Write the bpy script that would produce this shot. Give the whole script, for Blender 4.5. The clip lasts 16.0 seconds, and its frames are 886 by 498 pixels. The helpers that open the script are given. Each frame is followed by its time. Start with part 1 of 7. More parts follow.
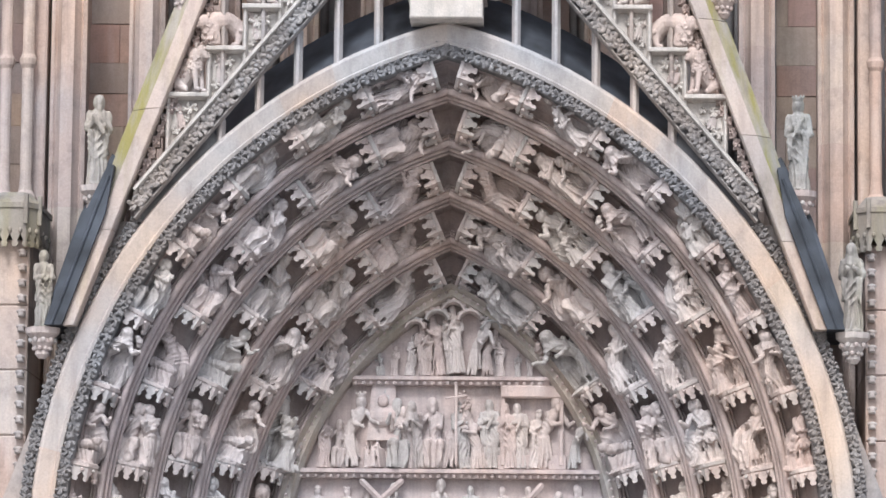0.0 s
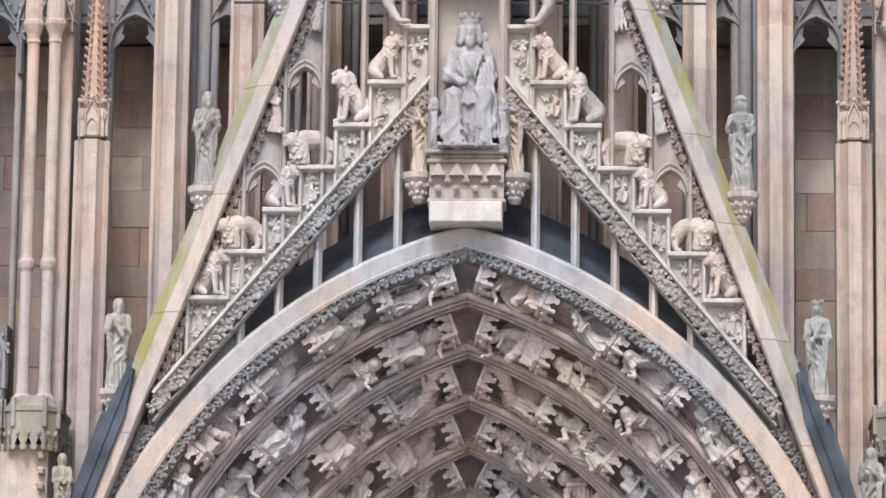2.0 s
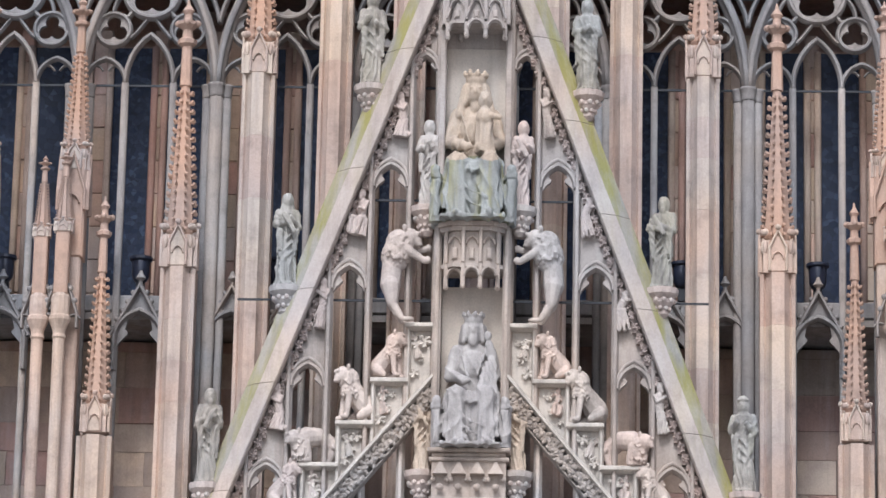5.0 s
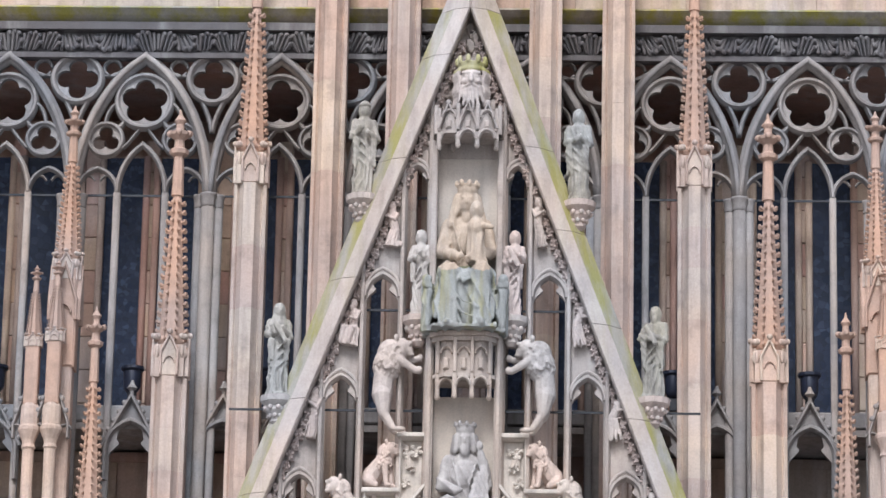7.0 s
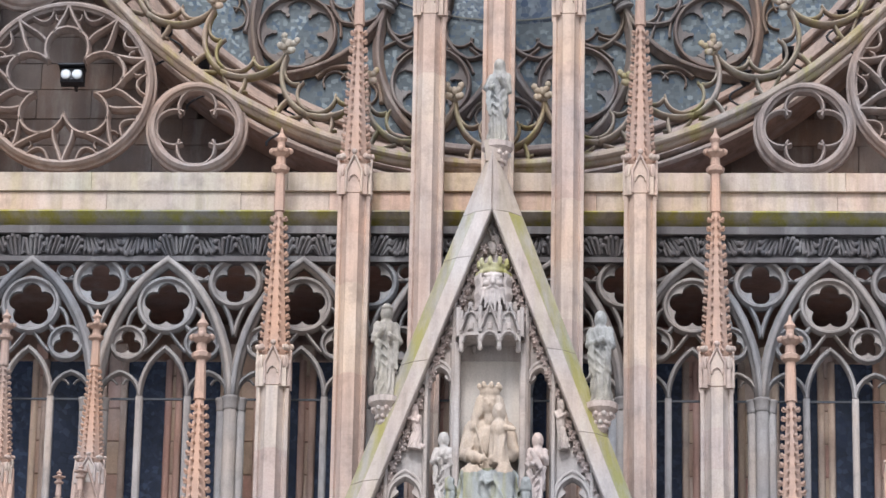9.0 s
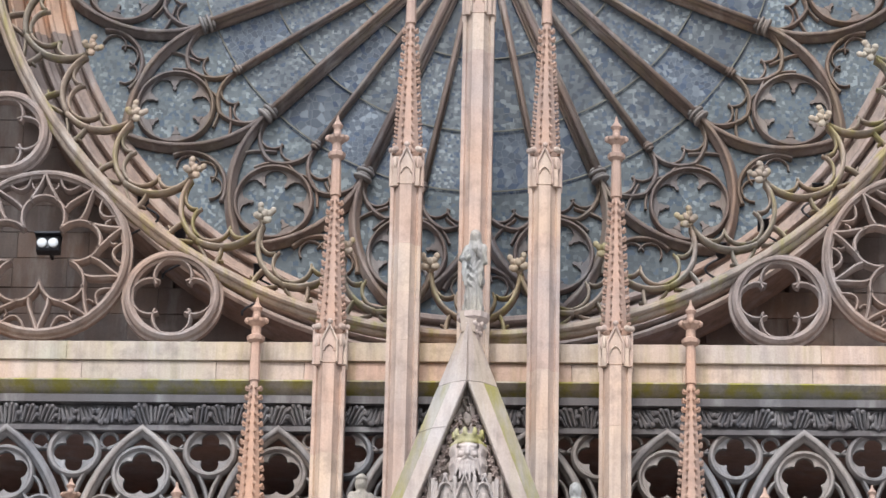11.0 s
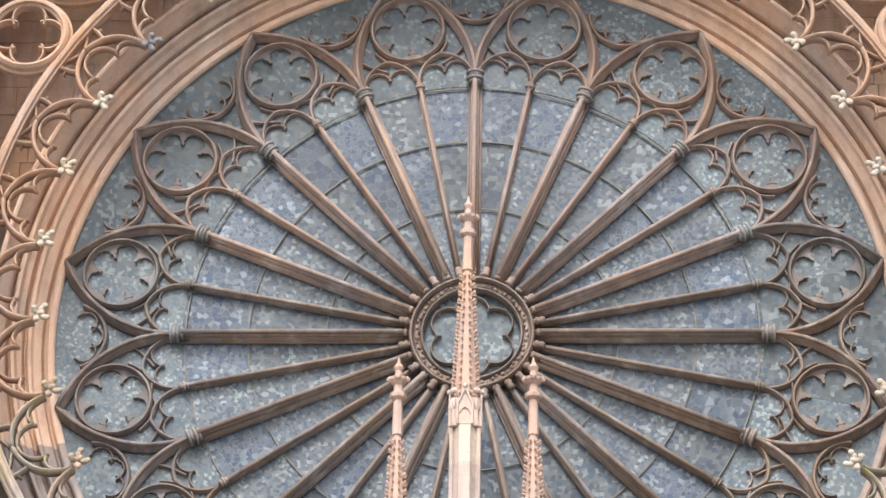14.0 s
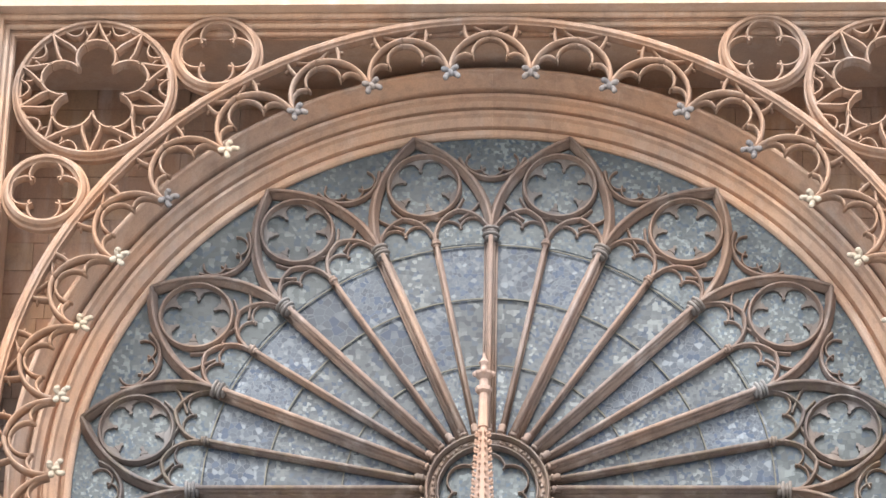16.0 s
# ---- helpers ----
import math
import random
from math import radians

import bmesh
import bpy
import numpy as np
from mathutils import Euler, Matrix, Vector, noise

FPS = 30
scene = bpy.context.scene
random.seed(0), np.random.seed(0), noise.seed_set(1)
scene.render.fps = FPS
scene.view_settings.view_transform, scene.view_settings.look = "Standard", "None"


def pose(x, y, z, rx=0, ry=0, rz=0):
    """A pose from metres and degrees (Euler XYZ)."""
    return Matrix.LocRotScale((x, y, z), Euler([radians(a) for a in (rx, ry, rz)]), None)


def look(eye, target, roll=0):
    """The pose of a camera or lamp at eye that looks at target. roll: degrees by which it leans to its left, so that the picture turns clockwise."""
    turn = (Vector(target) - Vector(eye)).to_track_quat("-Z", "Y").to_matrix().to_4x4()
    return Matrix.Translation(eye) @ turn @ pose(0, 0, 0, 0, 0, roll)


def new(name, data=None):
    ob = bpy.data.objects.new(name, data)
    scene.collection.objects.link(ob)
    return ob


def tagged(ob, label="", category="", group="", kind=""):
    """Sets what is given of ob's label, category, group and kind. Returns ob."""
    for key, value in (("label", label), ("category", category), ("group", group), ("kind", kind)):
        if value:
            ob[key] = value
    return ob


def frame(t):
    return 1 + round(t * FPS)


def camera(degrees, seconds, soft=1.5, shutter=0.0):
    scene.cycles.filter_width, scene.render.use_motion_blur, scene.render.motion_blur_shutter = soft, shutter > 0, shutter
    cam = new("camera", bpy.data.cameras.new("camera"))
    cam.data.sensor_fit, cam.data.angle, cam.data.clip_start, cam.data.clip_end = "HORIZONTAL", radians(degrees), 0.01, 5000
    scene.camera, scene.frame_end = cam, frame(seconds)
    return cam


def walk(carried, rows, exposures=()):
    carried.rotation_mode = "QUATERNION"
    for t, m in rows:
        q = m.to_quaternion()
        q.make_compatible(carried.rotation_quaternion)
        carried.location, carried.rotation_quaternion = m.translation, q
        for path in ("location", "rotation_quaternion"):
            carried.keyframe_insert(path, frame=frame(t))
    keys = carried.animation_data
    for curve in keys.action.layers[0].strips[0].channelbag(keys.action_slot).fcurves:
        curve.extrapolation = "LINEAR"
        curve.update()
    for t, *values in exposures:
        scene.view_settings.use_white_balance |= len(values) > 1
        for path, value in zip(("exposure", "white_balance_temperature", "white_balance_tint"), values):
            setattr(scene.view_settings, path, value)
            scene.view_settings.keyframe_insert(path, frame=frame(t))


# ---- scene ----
# camera: one standpoint in the square, turning upward; facade axis at x = 0, rose glass at y = 0
cam = camera(12.78, 16.0, soft=1.6)
EYE = (1.877, -58.0, 1.6)
# seconds, yaw to the right, pitch up, roll clockwise, in degrees
ROWS = [
    (0, -2.036, 7.722, 0.599),
    (0.5, -1.998, 8.409, 0.549),
    (1, -2.108, 9.110, 0.631),
    (1.5, -2.138, 9.962, 0.866),
    (2, -2.350, 10.669, 0.743),
    (2.5, -2.528, 11.288, 0.698),
    (3, -2.682, 11.774, 0.892),
    (3.5, -2.573, 12.371, 0.798),
    (4, -2.475, 13.181, 0.948),
    (4.5, -2.427, 14.211, 0.915),
    (5, -2.461, 14.985, 1.210),
    (5.2, -2.465, 15.307, 1.309),
    (7.3, -2.371, 16.740, 1.148),
    (7.5, -2.386, 16.874, 1.134),
    (8, -2.547, 17.300, 1.228),
    (8.5, -2.734, 18.316, 1.162),
    (9, -2.764, 19.499, 1.072),
    (9.2, -2.717, 19.873, 1.002),
    (11.3, -2.407, 22.467, 1.280),
    (11.5, -2.416, 22.869, 1.214),
    (12, -2.433, 24.024, 1.147),
    (12.5, -2.398, 25.215, 0.927),
    (13, -2.448, 26.254, 0.961),
    (13.5, -2.470, 27.055, 1.105),
    (14, -2.349, 27.932, 0.981),
    (14.5, -2.308, 28.208, 0.760),
    (15, -2.411, 28.546, 0.888),
    (15.5, -2.594, 29.208, 1.339),
    (16, -2.661, 30.193, 1.226),
]
EXPOSURES = [(0.0, 0.47, 5930, 10), (2.5, 0.47, 5930, 10), (5.0, 0.34, 5930, 10), (9.0, 0.46, 5960, 10), (11.5, 0.57, 6240, 10), (12.5, 0.78, 6310, 10), (14.0, 1.06, 6520, 10), (16.0, 1.23, 6600, 10)]
walk(cam, [(t, pose(*EYE, 90 + pitch, 0, -yaw) @ pose(0, 0, 0, 0, 0, roll)) for t, yaw, pitch, roll in ROWS], EXPOSURES)

# ---- light ----
world = bpy.data.worlds.new("sky")
scene.world = world
world.use_nodes = True
wn = world.node_tree.nodes
sky = wn.new("ShaderNodeTexSky")
sky.sky_type = "NISHITA"
sky.sun_disc = False
sky.sun_elevation, sky.sun_rotation = radians(47), radians(188)
sky.air_density, sky.dust_density = 1.0, 3.0
veil = wn.new("ShaderNodeHueSaturation")
veil.inputs["Saturation"].default_value = 0.5
world.node_tree.links.new(sky.outputs[0], veil.inputs["Color"])
world.node_tree.links.new(veil.outputs[0], wn["Background"].inputs[0])
wn["Background"].inputs[1].default_value = 0.15
sun = new("sun", bpy.data.lights.new("sun", "SUN"))
sun.data.energy, sun.data.angle, sun.data.color = 2.1, radians(16), (1.0, 0.96, 0.91)
sun.matrix_world = look((-8, -58, 78), (0, 0, 16))


# ---- materials ----
def stone(name, cols, grime=0.35, moss=0.0, rough=0.88, bump=0.25, grain=9.0, blotch=1.3, streak=0.6, drifts=0.42, bleach=0.42):
    """Weathered sandstone: a tone per block, blotches, vertical streaks of soot, fine grain."""
    m = bpy.data.materials.new(name)
    m.use_nodes = True
    nt = m.node_tree
    N, L = nt.nodes, nt.links
    b = N["Principled BSDF"]
    b.inputs["Roughness"].default_value = rough
    b.inputs["Specular IOR Level"].default_value = 0.25
    geo, inf = N.new("ShaderNodeNewGeometry"), N.new("ShaderNodeObjectInfo")
    add = N.new("ShaderNodeMath"); add.operation = "ADD"
    L.new(inf.outputs["Random"], add.inputs[0]); L.new(geo.outputs["Random Per Island"], add.inputs[1])
    fr = N.new("ShaderNodeMath"); fr.operation = "FRACT"
    L.new(add.outputs[0], fr.inputs[0])
    ramp = N.new("ShaderNodeValToRGB")
    ramp.color_ramp.interpolation = "LINEAR"
    els = ramp.color_ramp.elements
    while len(els) < len(cols):
        els.new(0.5)
    for i, c in enumerate(cols):
        els[i].position = i / max(1, len(cols) - 1)
        els[i].color = (*c, 1)
    L.new(fr.outputs[0], ramp.inputs[0])

    def tex(scale, detail, vec=None, rough_=0.6):
        n = N.new("ShaderNodeTexNoise")
        n.inputs["Scale"].default_value, n.inputs["Detail"].default_value, n.inputs["Roughness"].default_value = scale, detail, rough_
        L.new(vec or geo.outputs["Position"], n.inputs["Vector"])
        return n.outputs["Fac"]

    def rng(v, a, c, lo, hi):
        r = N.new("ShaderNodeMapRange")
        for k, x in zip(("From Min", "From Max", "To Min", "To Max"), (a, c, lo, hi)):
            r.inputs[k].default_value = x
        L.new(v, r.inputs["Value"])
        return r.outputs[0]

    def mix(fac, ca, cb, mode="MIX"):
        x = N.new("ShaderNodeMix"); x.data_type = "RGBA"; x.blend_type = mode
        for s, v in ((x.inputs[0], fac), (x.inputs[6], ca), (x.inputs[7], cb)):
            if hasattr(v, "is_linked"):
                L.new(v, s)
            else:
                s.default_value = v if isinstance(v, float) else (*v, 1)
        return x.outputs[2]

    mp = N.new("ShaderNodeMapping")
    mp.inputs["Scale"].default_value = (3.2, 3.2, 0.28)
    L.new(geo.outputs["Position"], mp.inputs["Vector"])
    mp3 = N.new("ShaderNodeMapping")
    mp3.inputs["Location"].default_value = (3.7, 9.2, 1.3)
    L.new(geo.outputs["Position"], mp3.inputs["Vector"])
    col = ramp.outputs[0]
    col = mix(rng(tex(blotch, 4), 0.35, 0.68, 0.0, 0.55), col, tuple(0.55 * x + 0.12 for x in cols[0]))
    soot = tuple(x * 0.28 for x in (0.30, 0.27, 0.27))
    col = mix(rng(tex(1.6, 6, mp.outputs[0], 0.65), 0.47, 0.72, 0.0, grime * streak * 1.6), col, soot)
    col = mix(rng(tex(2.7, 6, None, 0.7), 0.5, 0.75, 0.0, grime), col, soot)
    if moss:
        col = mix(rng(tex(1.1, 5, mp.outputs[0], 0.6), 0.5 - 0.09 * (moss > 0.7), 0.62, 0.0, moss), col, (0.27, 0.25, 0.05))
    fine = tex(grain * 4, 5, None, 0.7)
    pale = tuple(min(0.8, 0.5 * x + 0.36) for x in cols[0])
    mp2 = N.new("ShaderNodeMapping")
    mp2.inputs["Scale"].default_value = (2.3, 2.3, 0.5)
    mp2.inputs["Location"].default_value = (7.3, 2.1, 4.7)
    L.new(geo.outputs["Position"], mp2.inputs["Vector"])
    col = mix(rng(tex(1.1, 5, mp2.outputs[0], 0.6), 0.52, 0.72, 0.0, bleach), col, pale)
    col = mix(0.3, col, mix(rng(fine, 0.3, 0.7, 0.0, 1.0), (0.5, 0.5, 0.5), (1.2, 1.18, 1.16)), "MULTIPLY")
    drift = tex(0.42, 3, mp3.outputs[0], 0.5)
    col = mix(drifts, col, mix(rng(drift, 0.36, 0.64, 0.0, 1.0), (0.80, 0.93, 1.08), (1.24, 1.04, 0.84)), "MULTIPLY")
    L.new(col, b.inputs["Base Color"])
    bp = N.new("ShaderNodeBump")
    bp.inputs["Strength"].default_value, bp.inputs["Distance"].default_value = bump * 0.7, 0.02
    h = N.new("ShaderNodeMath"); h.operation = "ADD"
    L.new(fine, h.inputs[0]); L.new(tex(grain, 4), h.inputs[1])
    L.new(h.outputs[0], bp.inputs["Height"]); L.new(bp.outputs[0], b.inputs["Normal"])
    return m


def plain(name, col, rough=0.6, metal=0.0, var=0.25, scale=6.0):
    m = bpy.data.materials.new(name)
    m.use_nodes = True
    N, L = m.node_tree.nodes, m.node_tree.links
    b = N["Principled BSDF"]
    b.inputs["Roughness"].default_value, b.inputs["Metallic"].default_value = rough, metal
    geo, n, r = N.new("ShaderNodeNewGeometry"), N.new("ShaderNodeTexNoise"), N.new("ShaderNodeValToRGB")
    n.inputs["Scale"].default_value, n.inputs["Detail"].default_value = scale, 6
    L.new(geo.outputs["Position"], n.inputs["Vector"]); L.new(n.outputs["Fac"], r.inputs[0])
    r.color_ramp.elements[0].position, r.color_ramp.elements[1].position = 0.3, 0.7
    r.color_ramp.elements[0].color = (*[c * (1 - var) for c in col], 1)
    r.color_ramp.elements[1].color = (*[c * (1 + var) for c in col], 1)
    L.new(r.outputs[0], b.inputs["Base Color"])
    return m


def leaded(name, dark, mid, light, cell, lines=0.06, rough=0.22, came=None, squares=False):
    """Old leaded glass from outside: small panes of uneven tone between lead cames."""
    m = bpy.data.materials.new(name)
    m.use_nodes = True
    N, L = m.node_tree.nodes, m.node_tree.links
    b = N["Principled BSDF"]
    geo, inf = N.new("ShaderNodeNewGeometry"), N.new("ShaderNodeObjectInfo")
    sh = N.new("ShaderNodeVectorMath"); sh.operation = "MULTIPLY_ADD"
    L.new(inf.outputs["Random"], sh.inputs[0]); sh.inputs[1].default_value = (37, 11, 23)
    L.new(geo.outputs["Position"], sh.inputs[2])
    sc = N.new("ShaderNodeMath"); sc.operation = "MULTIPLY_ADD"
    L.new(inf.outputs["Random"], sc.inputs[0]); sc.inputs[1].default_value = cell * 0.8; sc.inputs[2].default_value = cell * 0.65
    v = N.new("ShaderNodeTexVoronoi"); v.feature = "F1"
    e = N.new("ShaderNodeTexVoronoi"); e.feature = "DISTANCE_TO_EDGE"
    for x in (v, e):
        L.new(sh.outputs[0], x.inputs["Vector"]); L.new(sc.outputs[0], x.inputs["Scale"])
    if squares:
        v.distance = "CHEBYCHEV"; v.inputs["Randomness"].default_value = 0.8
    sep = N.new("ShaderNodeSeparateColor"); L.new(v.outputs["Color"], sep.inputs[0])
    r = N.new("ShaderNodeValToRGB")
    els = r.color_ramp.elements
    els.new(0.45); els.new(0.8); els.new(0.92)
    for el, (p, c) in zip(els, ((0.0, dark), (0.45, mid), (0.72, mid), (0.9, light), (1.0, tuple(min(1, 1.25 * q) for q in light)))):
        el.position, el.color = p, (*c, 1)
    big = N.new("ShaderNodeTexNoise"); big.inputs["Scale"].default_value = 1.3; big.inputs["Detail"].default_value = 3
    L.new(sh.outputs[0], big.inputs["Vector"])
    am = N.new("ShaderNodeMath"); am.operation = "MULTIPLY_ADD"
    L.new(big.outputs["Fac"], am.inputs[0]); am.inputs[1].default_value = 1.3; am.inputs[2].default_value = -0.65
    aa = N.new("ShaderNodeMath"); aa.operation = "ADD"; aa.use_clamp = True
    L.new(sep.outputs[0], aa.inputs[0]); L.new(am.outputs[0], aa.inputs[1])
    L.new(aa.outputs[0], r.inputs[0])
    lt = N.new("ShaderNodeMapRange"); lt.inputs["From Min"].default_value = lines * 0.5; lt.inputs["From Max"].default_value = lines
    L.new(e.outputs["Distance"], lt.inputs["Value"])
    mx = N.new("ShaderNodeMix"); mx.data_type = "RGBA"
    if squares:
        mx.inputs[0].default_value = 1.0
    else:
        L.new(lt.outputs[0], mx.inputs[0])
    mx.inputs[6].default_value = (*(came or [0.5 * d for d in dark]), 1); L.new(r.outputs[0], mx.inputs[7])
    # a few deep blue quarries, and a tone of its own for each light
    bl = N.new("ShaderNodeMapRange"); bl.inputs["From Min"].default_value = 0.82; bl.inputs["From Max"].default_value = 0.86; bl.inputs["To Max"].default_value = 0.7
    L.new(sep.outputs[2], bl.inputs["Value"])
    blue = N.new("ShaderNodeMix"); blue.data_type = "RGBA"
    L.new(bl.outputs[0], blue.inputs[0]); L.new(mx.outputs[2], blue.inputs[6]); blue.inputs[7].default_value = (dark[0] * 0.75, dark[1] * 0.95, dark[2] * 1.25, 1)
    tone = N.new("ShaderNodeMapRange"); tone.inputs["To Min"].default_value = 0.78; tone.inputs["To Max"].default_value = 1.28
    L.new(inf.outputs["Random"], tone.inputs["Value"])
    hsv = N.new("ShaderNodeHueSaturation")
    L.new(tone.outputs[0], hsv.inputs["Value"]); L.new(blue.outputs[2], hsv.inputs["Color"])
    L.new(hsv.outputs[0], b.inputs["Base Color"])
    b.inputs["Roughness"].default_value = rough
    bp = N.new("ShaderNodeBump"); bp.inputs["Strength"].default_value = 0.35; bp.inputs["Distance"].default_value = 0.02
    L.new(sep.outputs[1], bp.inputs["Height"]); L.new(bp.outputs[0], b.inputs["Normal"])
    return m


PINK, BEIGE = (0.50, 0.385, 0.33), (0.56, 0.465, 0.385)
M_PIER = stone("pink_sandstone_piers", [PINK, (0.48, 0.36, 0.305), BEIGE, PINK], grime=0.42)
M_WALL = stone("mixed_ashlar", [(0.373, 0.235, 0.207), (0.515, 0.411, 0.308), (0.347, 0.290, 0.267), (0.592, 0.483, 0.391), (0.426, 0.248, 0.213), (0.464, 0.386, 0.308)], grime=0.35)
M_ARCH = stone("carved_archivolt_stone", [(0.473, 0.375, 0.348), (0.522, 0.426, 0.393), (0.440, 0.358, 0.336)], grime=0.45)
M_BAND = stone("pale_arch_band", drifts=0.7, cols=[(0.52, 0.445, 0.395), (0.55, 0.43, 0.35), (0.53, 0.475, 0.43), (0.50, 0.43, 0.39), (0.55, 0.48, 0.43)], grime=0.3, blotch=0.8)
M_FIG = stone("statue_stone", [(0.495, 0.409, 0.376), (0.572, 0.482, 0.445), (0.462, 0.448, 0.427), (0.517, 0.420, 0.388), (0.616, 0.549, 0.513)], grime=0.5, bump=0.35)
M_MARY = stone("blue_green_robe_stone", [(0.30, 0.32, 0.315), (0.25, 0.285, 0.32), (0.37, 0.34, 0.30)], grime=0.4, moss=0.45, blotch=2.4, drifts=0.25)
M_TYMP = stone("rosy_tympanum_stone", [(0.538, 0.430, 0.397), (0.561, 0.458, 0.423), (0.503, 0.413, 0.387)], grime=0.4)
M_KING = stone("grey_figure_stone", [(0.40, 0.38, 0.375), (0.36, 0.355, 0.37)], grime=0.45, blotch=2.4, drifts=0.2)
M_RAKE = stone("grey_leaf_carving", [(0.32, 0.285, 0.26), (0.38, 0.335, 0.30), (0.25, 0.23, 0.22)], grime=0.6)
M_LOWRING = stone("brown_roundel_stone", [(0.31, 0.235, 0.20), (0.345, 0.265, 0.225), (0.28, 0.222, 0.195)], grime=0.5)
M_PALEFIG = stone("pale_statue_stone", [(0.31, 0.30, 0.275), (0.40, 0.375, 0.34), (0.35, 0.31, 0.27)], grime=0.8, moss=0.1, bump=0.35)
M_LEAF = stone("dark_leaf_carving", [(0.191, 0.178, 0.173), (0.255, 0.235, 0.225), (0.157, 0.151, 0.151)], grime=0.6)
M_GABLE = stone("gable_stone", [(0.385, 0.338, 0.312), (0.42, 0.362, 0.33), (0.36, 0.328, 0.312)], grime=0.45)
M_COPE = stone("mossy_coping", [(0.36, 0.33, 0.28), (0.335, 0.31, 0.27), (0.40, 0.36, 0.30)], grime=0.35, moss=0.75)
M_COPEFACE = stone("pink_coping_face", [(0.46, 0.385, 0.345), (0.43, 0.375, 0.345), (0.50, 0.415, 0.37)], grime=0.35, moss=0.12)
M_HARP = stone("grey_tracery_stone", [(0.220, 0.216, 0.225), (0.298, 0.270, 0.257), (0.188, 0.186, 0.197), (0.342, 0.297, 0.267)], grime=0.5)
M_ROSE = stone("rose_tracery_stone", [(0.264, 0.186, 0.151), (0.220, 0.165, 0.143), (0.297, 0.217, 0.176)], grime=0.5)
# grey of the set-back sexfoil plates, darkened to stand for their shadow
M_FOIL = stone("shaded_foil_stone", [(0.15, 0.132, 0.128), (0.175, 0.15, 0.14)], grime=0.5)
M_RING = stone("brown_sandstone_tracery", [(0.392, 0.252, 0.176), (0.357, 0.235, 0.168), (0.418, 0.281, 0.201)], grime=0.35)
M_SOOTKNOB = stone("sooty_fleurons", [(0.13, 0.125, 0.135), (0.20, 0.18, 0.17)], grime=0.4)
M_PALEKNOB = stone("pale_fleurons", [(0.416, 0.360, 0.288), (0.376, 0.344, 0.280)], grime=0.25)
M_ROSEGREY = stone("dark_rose_tracery", [(0.17, 0.125, 0.108), (0.14, 0.115, 0.108), (0.21, 0.15, 0.12)], grime=0.6, moss=0.08)
# recess ashlar with the shade of the deep spandrels put into its colour
M_SPANSHADE = stone("shaded_brown_ashlar", [(0.125, 0.09, 0.077), (0.16, 0.115, 0.092), (0.11, 0.088, 0.08), (0.19, 0.13, 0.10)], grime=0.5)
M_MOSSRING = stone("mossy_ring_stone", [(0.36, 0.28, 0.22), (0.30, 0.26, 0.20)], grime=0.5, moss=0.5)
M_SPANDREL = stone("orange_sandstone", [(0.58, 0.39, 0.28), (0.54, 0.36, 0.265), (0.60, 0.43, 0.32)], grime=0.25)
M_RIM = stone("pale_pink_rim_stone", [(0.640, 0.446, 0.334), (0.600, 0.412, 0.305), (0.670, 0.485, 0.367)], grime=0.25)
M_CANOPY = stone("mossy_canopy_stone", [(0.279, 0.248, 0.207), (0.312, 0.268, 0.226)], grime=0.6, moss=0.2)
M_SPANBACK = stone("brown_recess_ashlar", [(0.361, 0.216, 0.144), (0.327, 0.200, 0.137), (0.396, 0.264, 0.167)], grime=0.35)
M_STEP = stone("pale_step_stone", [(0.53, 0.485, 0.44), (0.58, 0.535, 0.49), (0.50, 0.46, 0.42)], grime=0.4, drifts=0.2)
M_LINTEL = stone("pale_salmon_stone", [(0.563, 0.425, 0.332), (0.546, 0.408, 0.320)], grime=0.12)
M_SPIRE = stone("salmon_spire_stone", [(0.489, 0.324, 0.248), (0.465, 0.313, 0.240)], grime=0.32, bleach=0.12)
M_PARAPET = stone("parapet_blocks", [(0.56, 0.375, 0.31), (0.47, 0.41, 0.32), (0.58, 0.42, 0.345), (0.42, 0.39, 0.32), (0.60, 0.40, 0.325)], grime=0.45, moss=0.2)
M_NICHE = stone("plain_niche_stone", [(0.56, 0.505, 0.44), (0.52, 0.46, 0.415)], grime=0.2, bump=0.1, drifts=0.15)
M_LEAD = plain("weathered_lead", (0.05, 0.057, 0.07), 0.7, 0.1, 0.6, 2.2)
M_IRON = plain("black_iron", (0.03, 0.032, 0.038), 0.5, 0.6)
M_BRONZE = plain("weathered_saddle_bars", (0.10, 0.098, 0.08), 0.6, 0.2)
M_LAMPCASE = plain("dark_lamp_casing", (0.02, 0.025, 0.045), 0.35, 0.2)
M_LENS = plain("white_lamp_lens", (0.55, 0.58, 0.6), 0.15, 0.0, 0.05)
M_GROUND = plain("paved_square", (0.30, 0.285, 0.265), 0.85, 0.0, 0.3, 1.5)
M_GLASS = leaded("blue_grey_leaded_glass", (0.056, 0.066, 0.082), (0.096, 0.111, 0.125), (0.148, 0.168, 0.18), 15.0, 0.05, squares=True)
M_GLASSFINE = leaded("filigree_leaded_glass", (0.048, 0.059, 0.08), (0.075, 0.092, 0.117), (0.13, 0.153, 0.18), 10.0, 0.055, 0.22, (0.11, 0.128, 0.15))
M_GLASSFOIL = leaded("pale_foil_glass", (0.070, 0.083, 0.094), (0.098, 0.116, 0.126), (0.15, 0.174, 0.185), 15.0, 0.02, squares=True)
M_DARKGLASS = leaded("dark_blue_glass", (0.012, 0.018, 0.036), (0.021, 0.031, 0.062), (0.034, 0.048, 0.085), 13.0, 0.03, 0.4, (0.012, 0.016, 0.03))
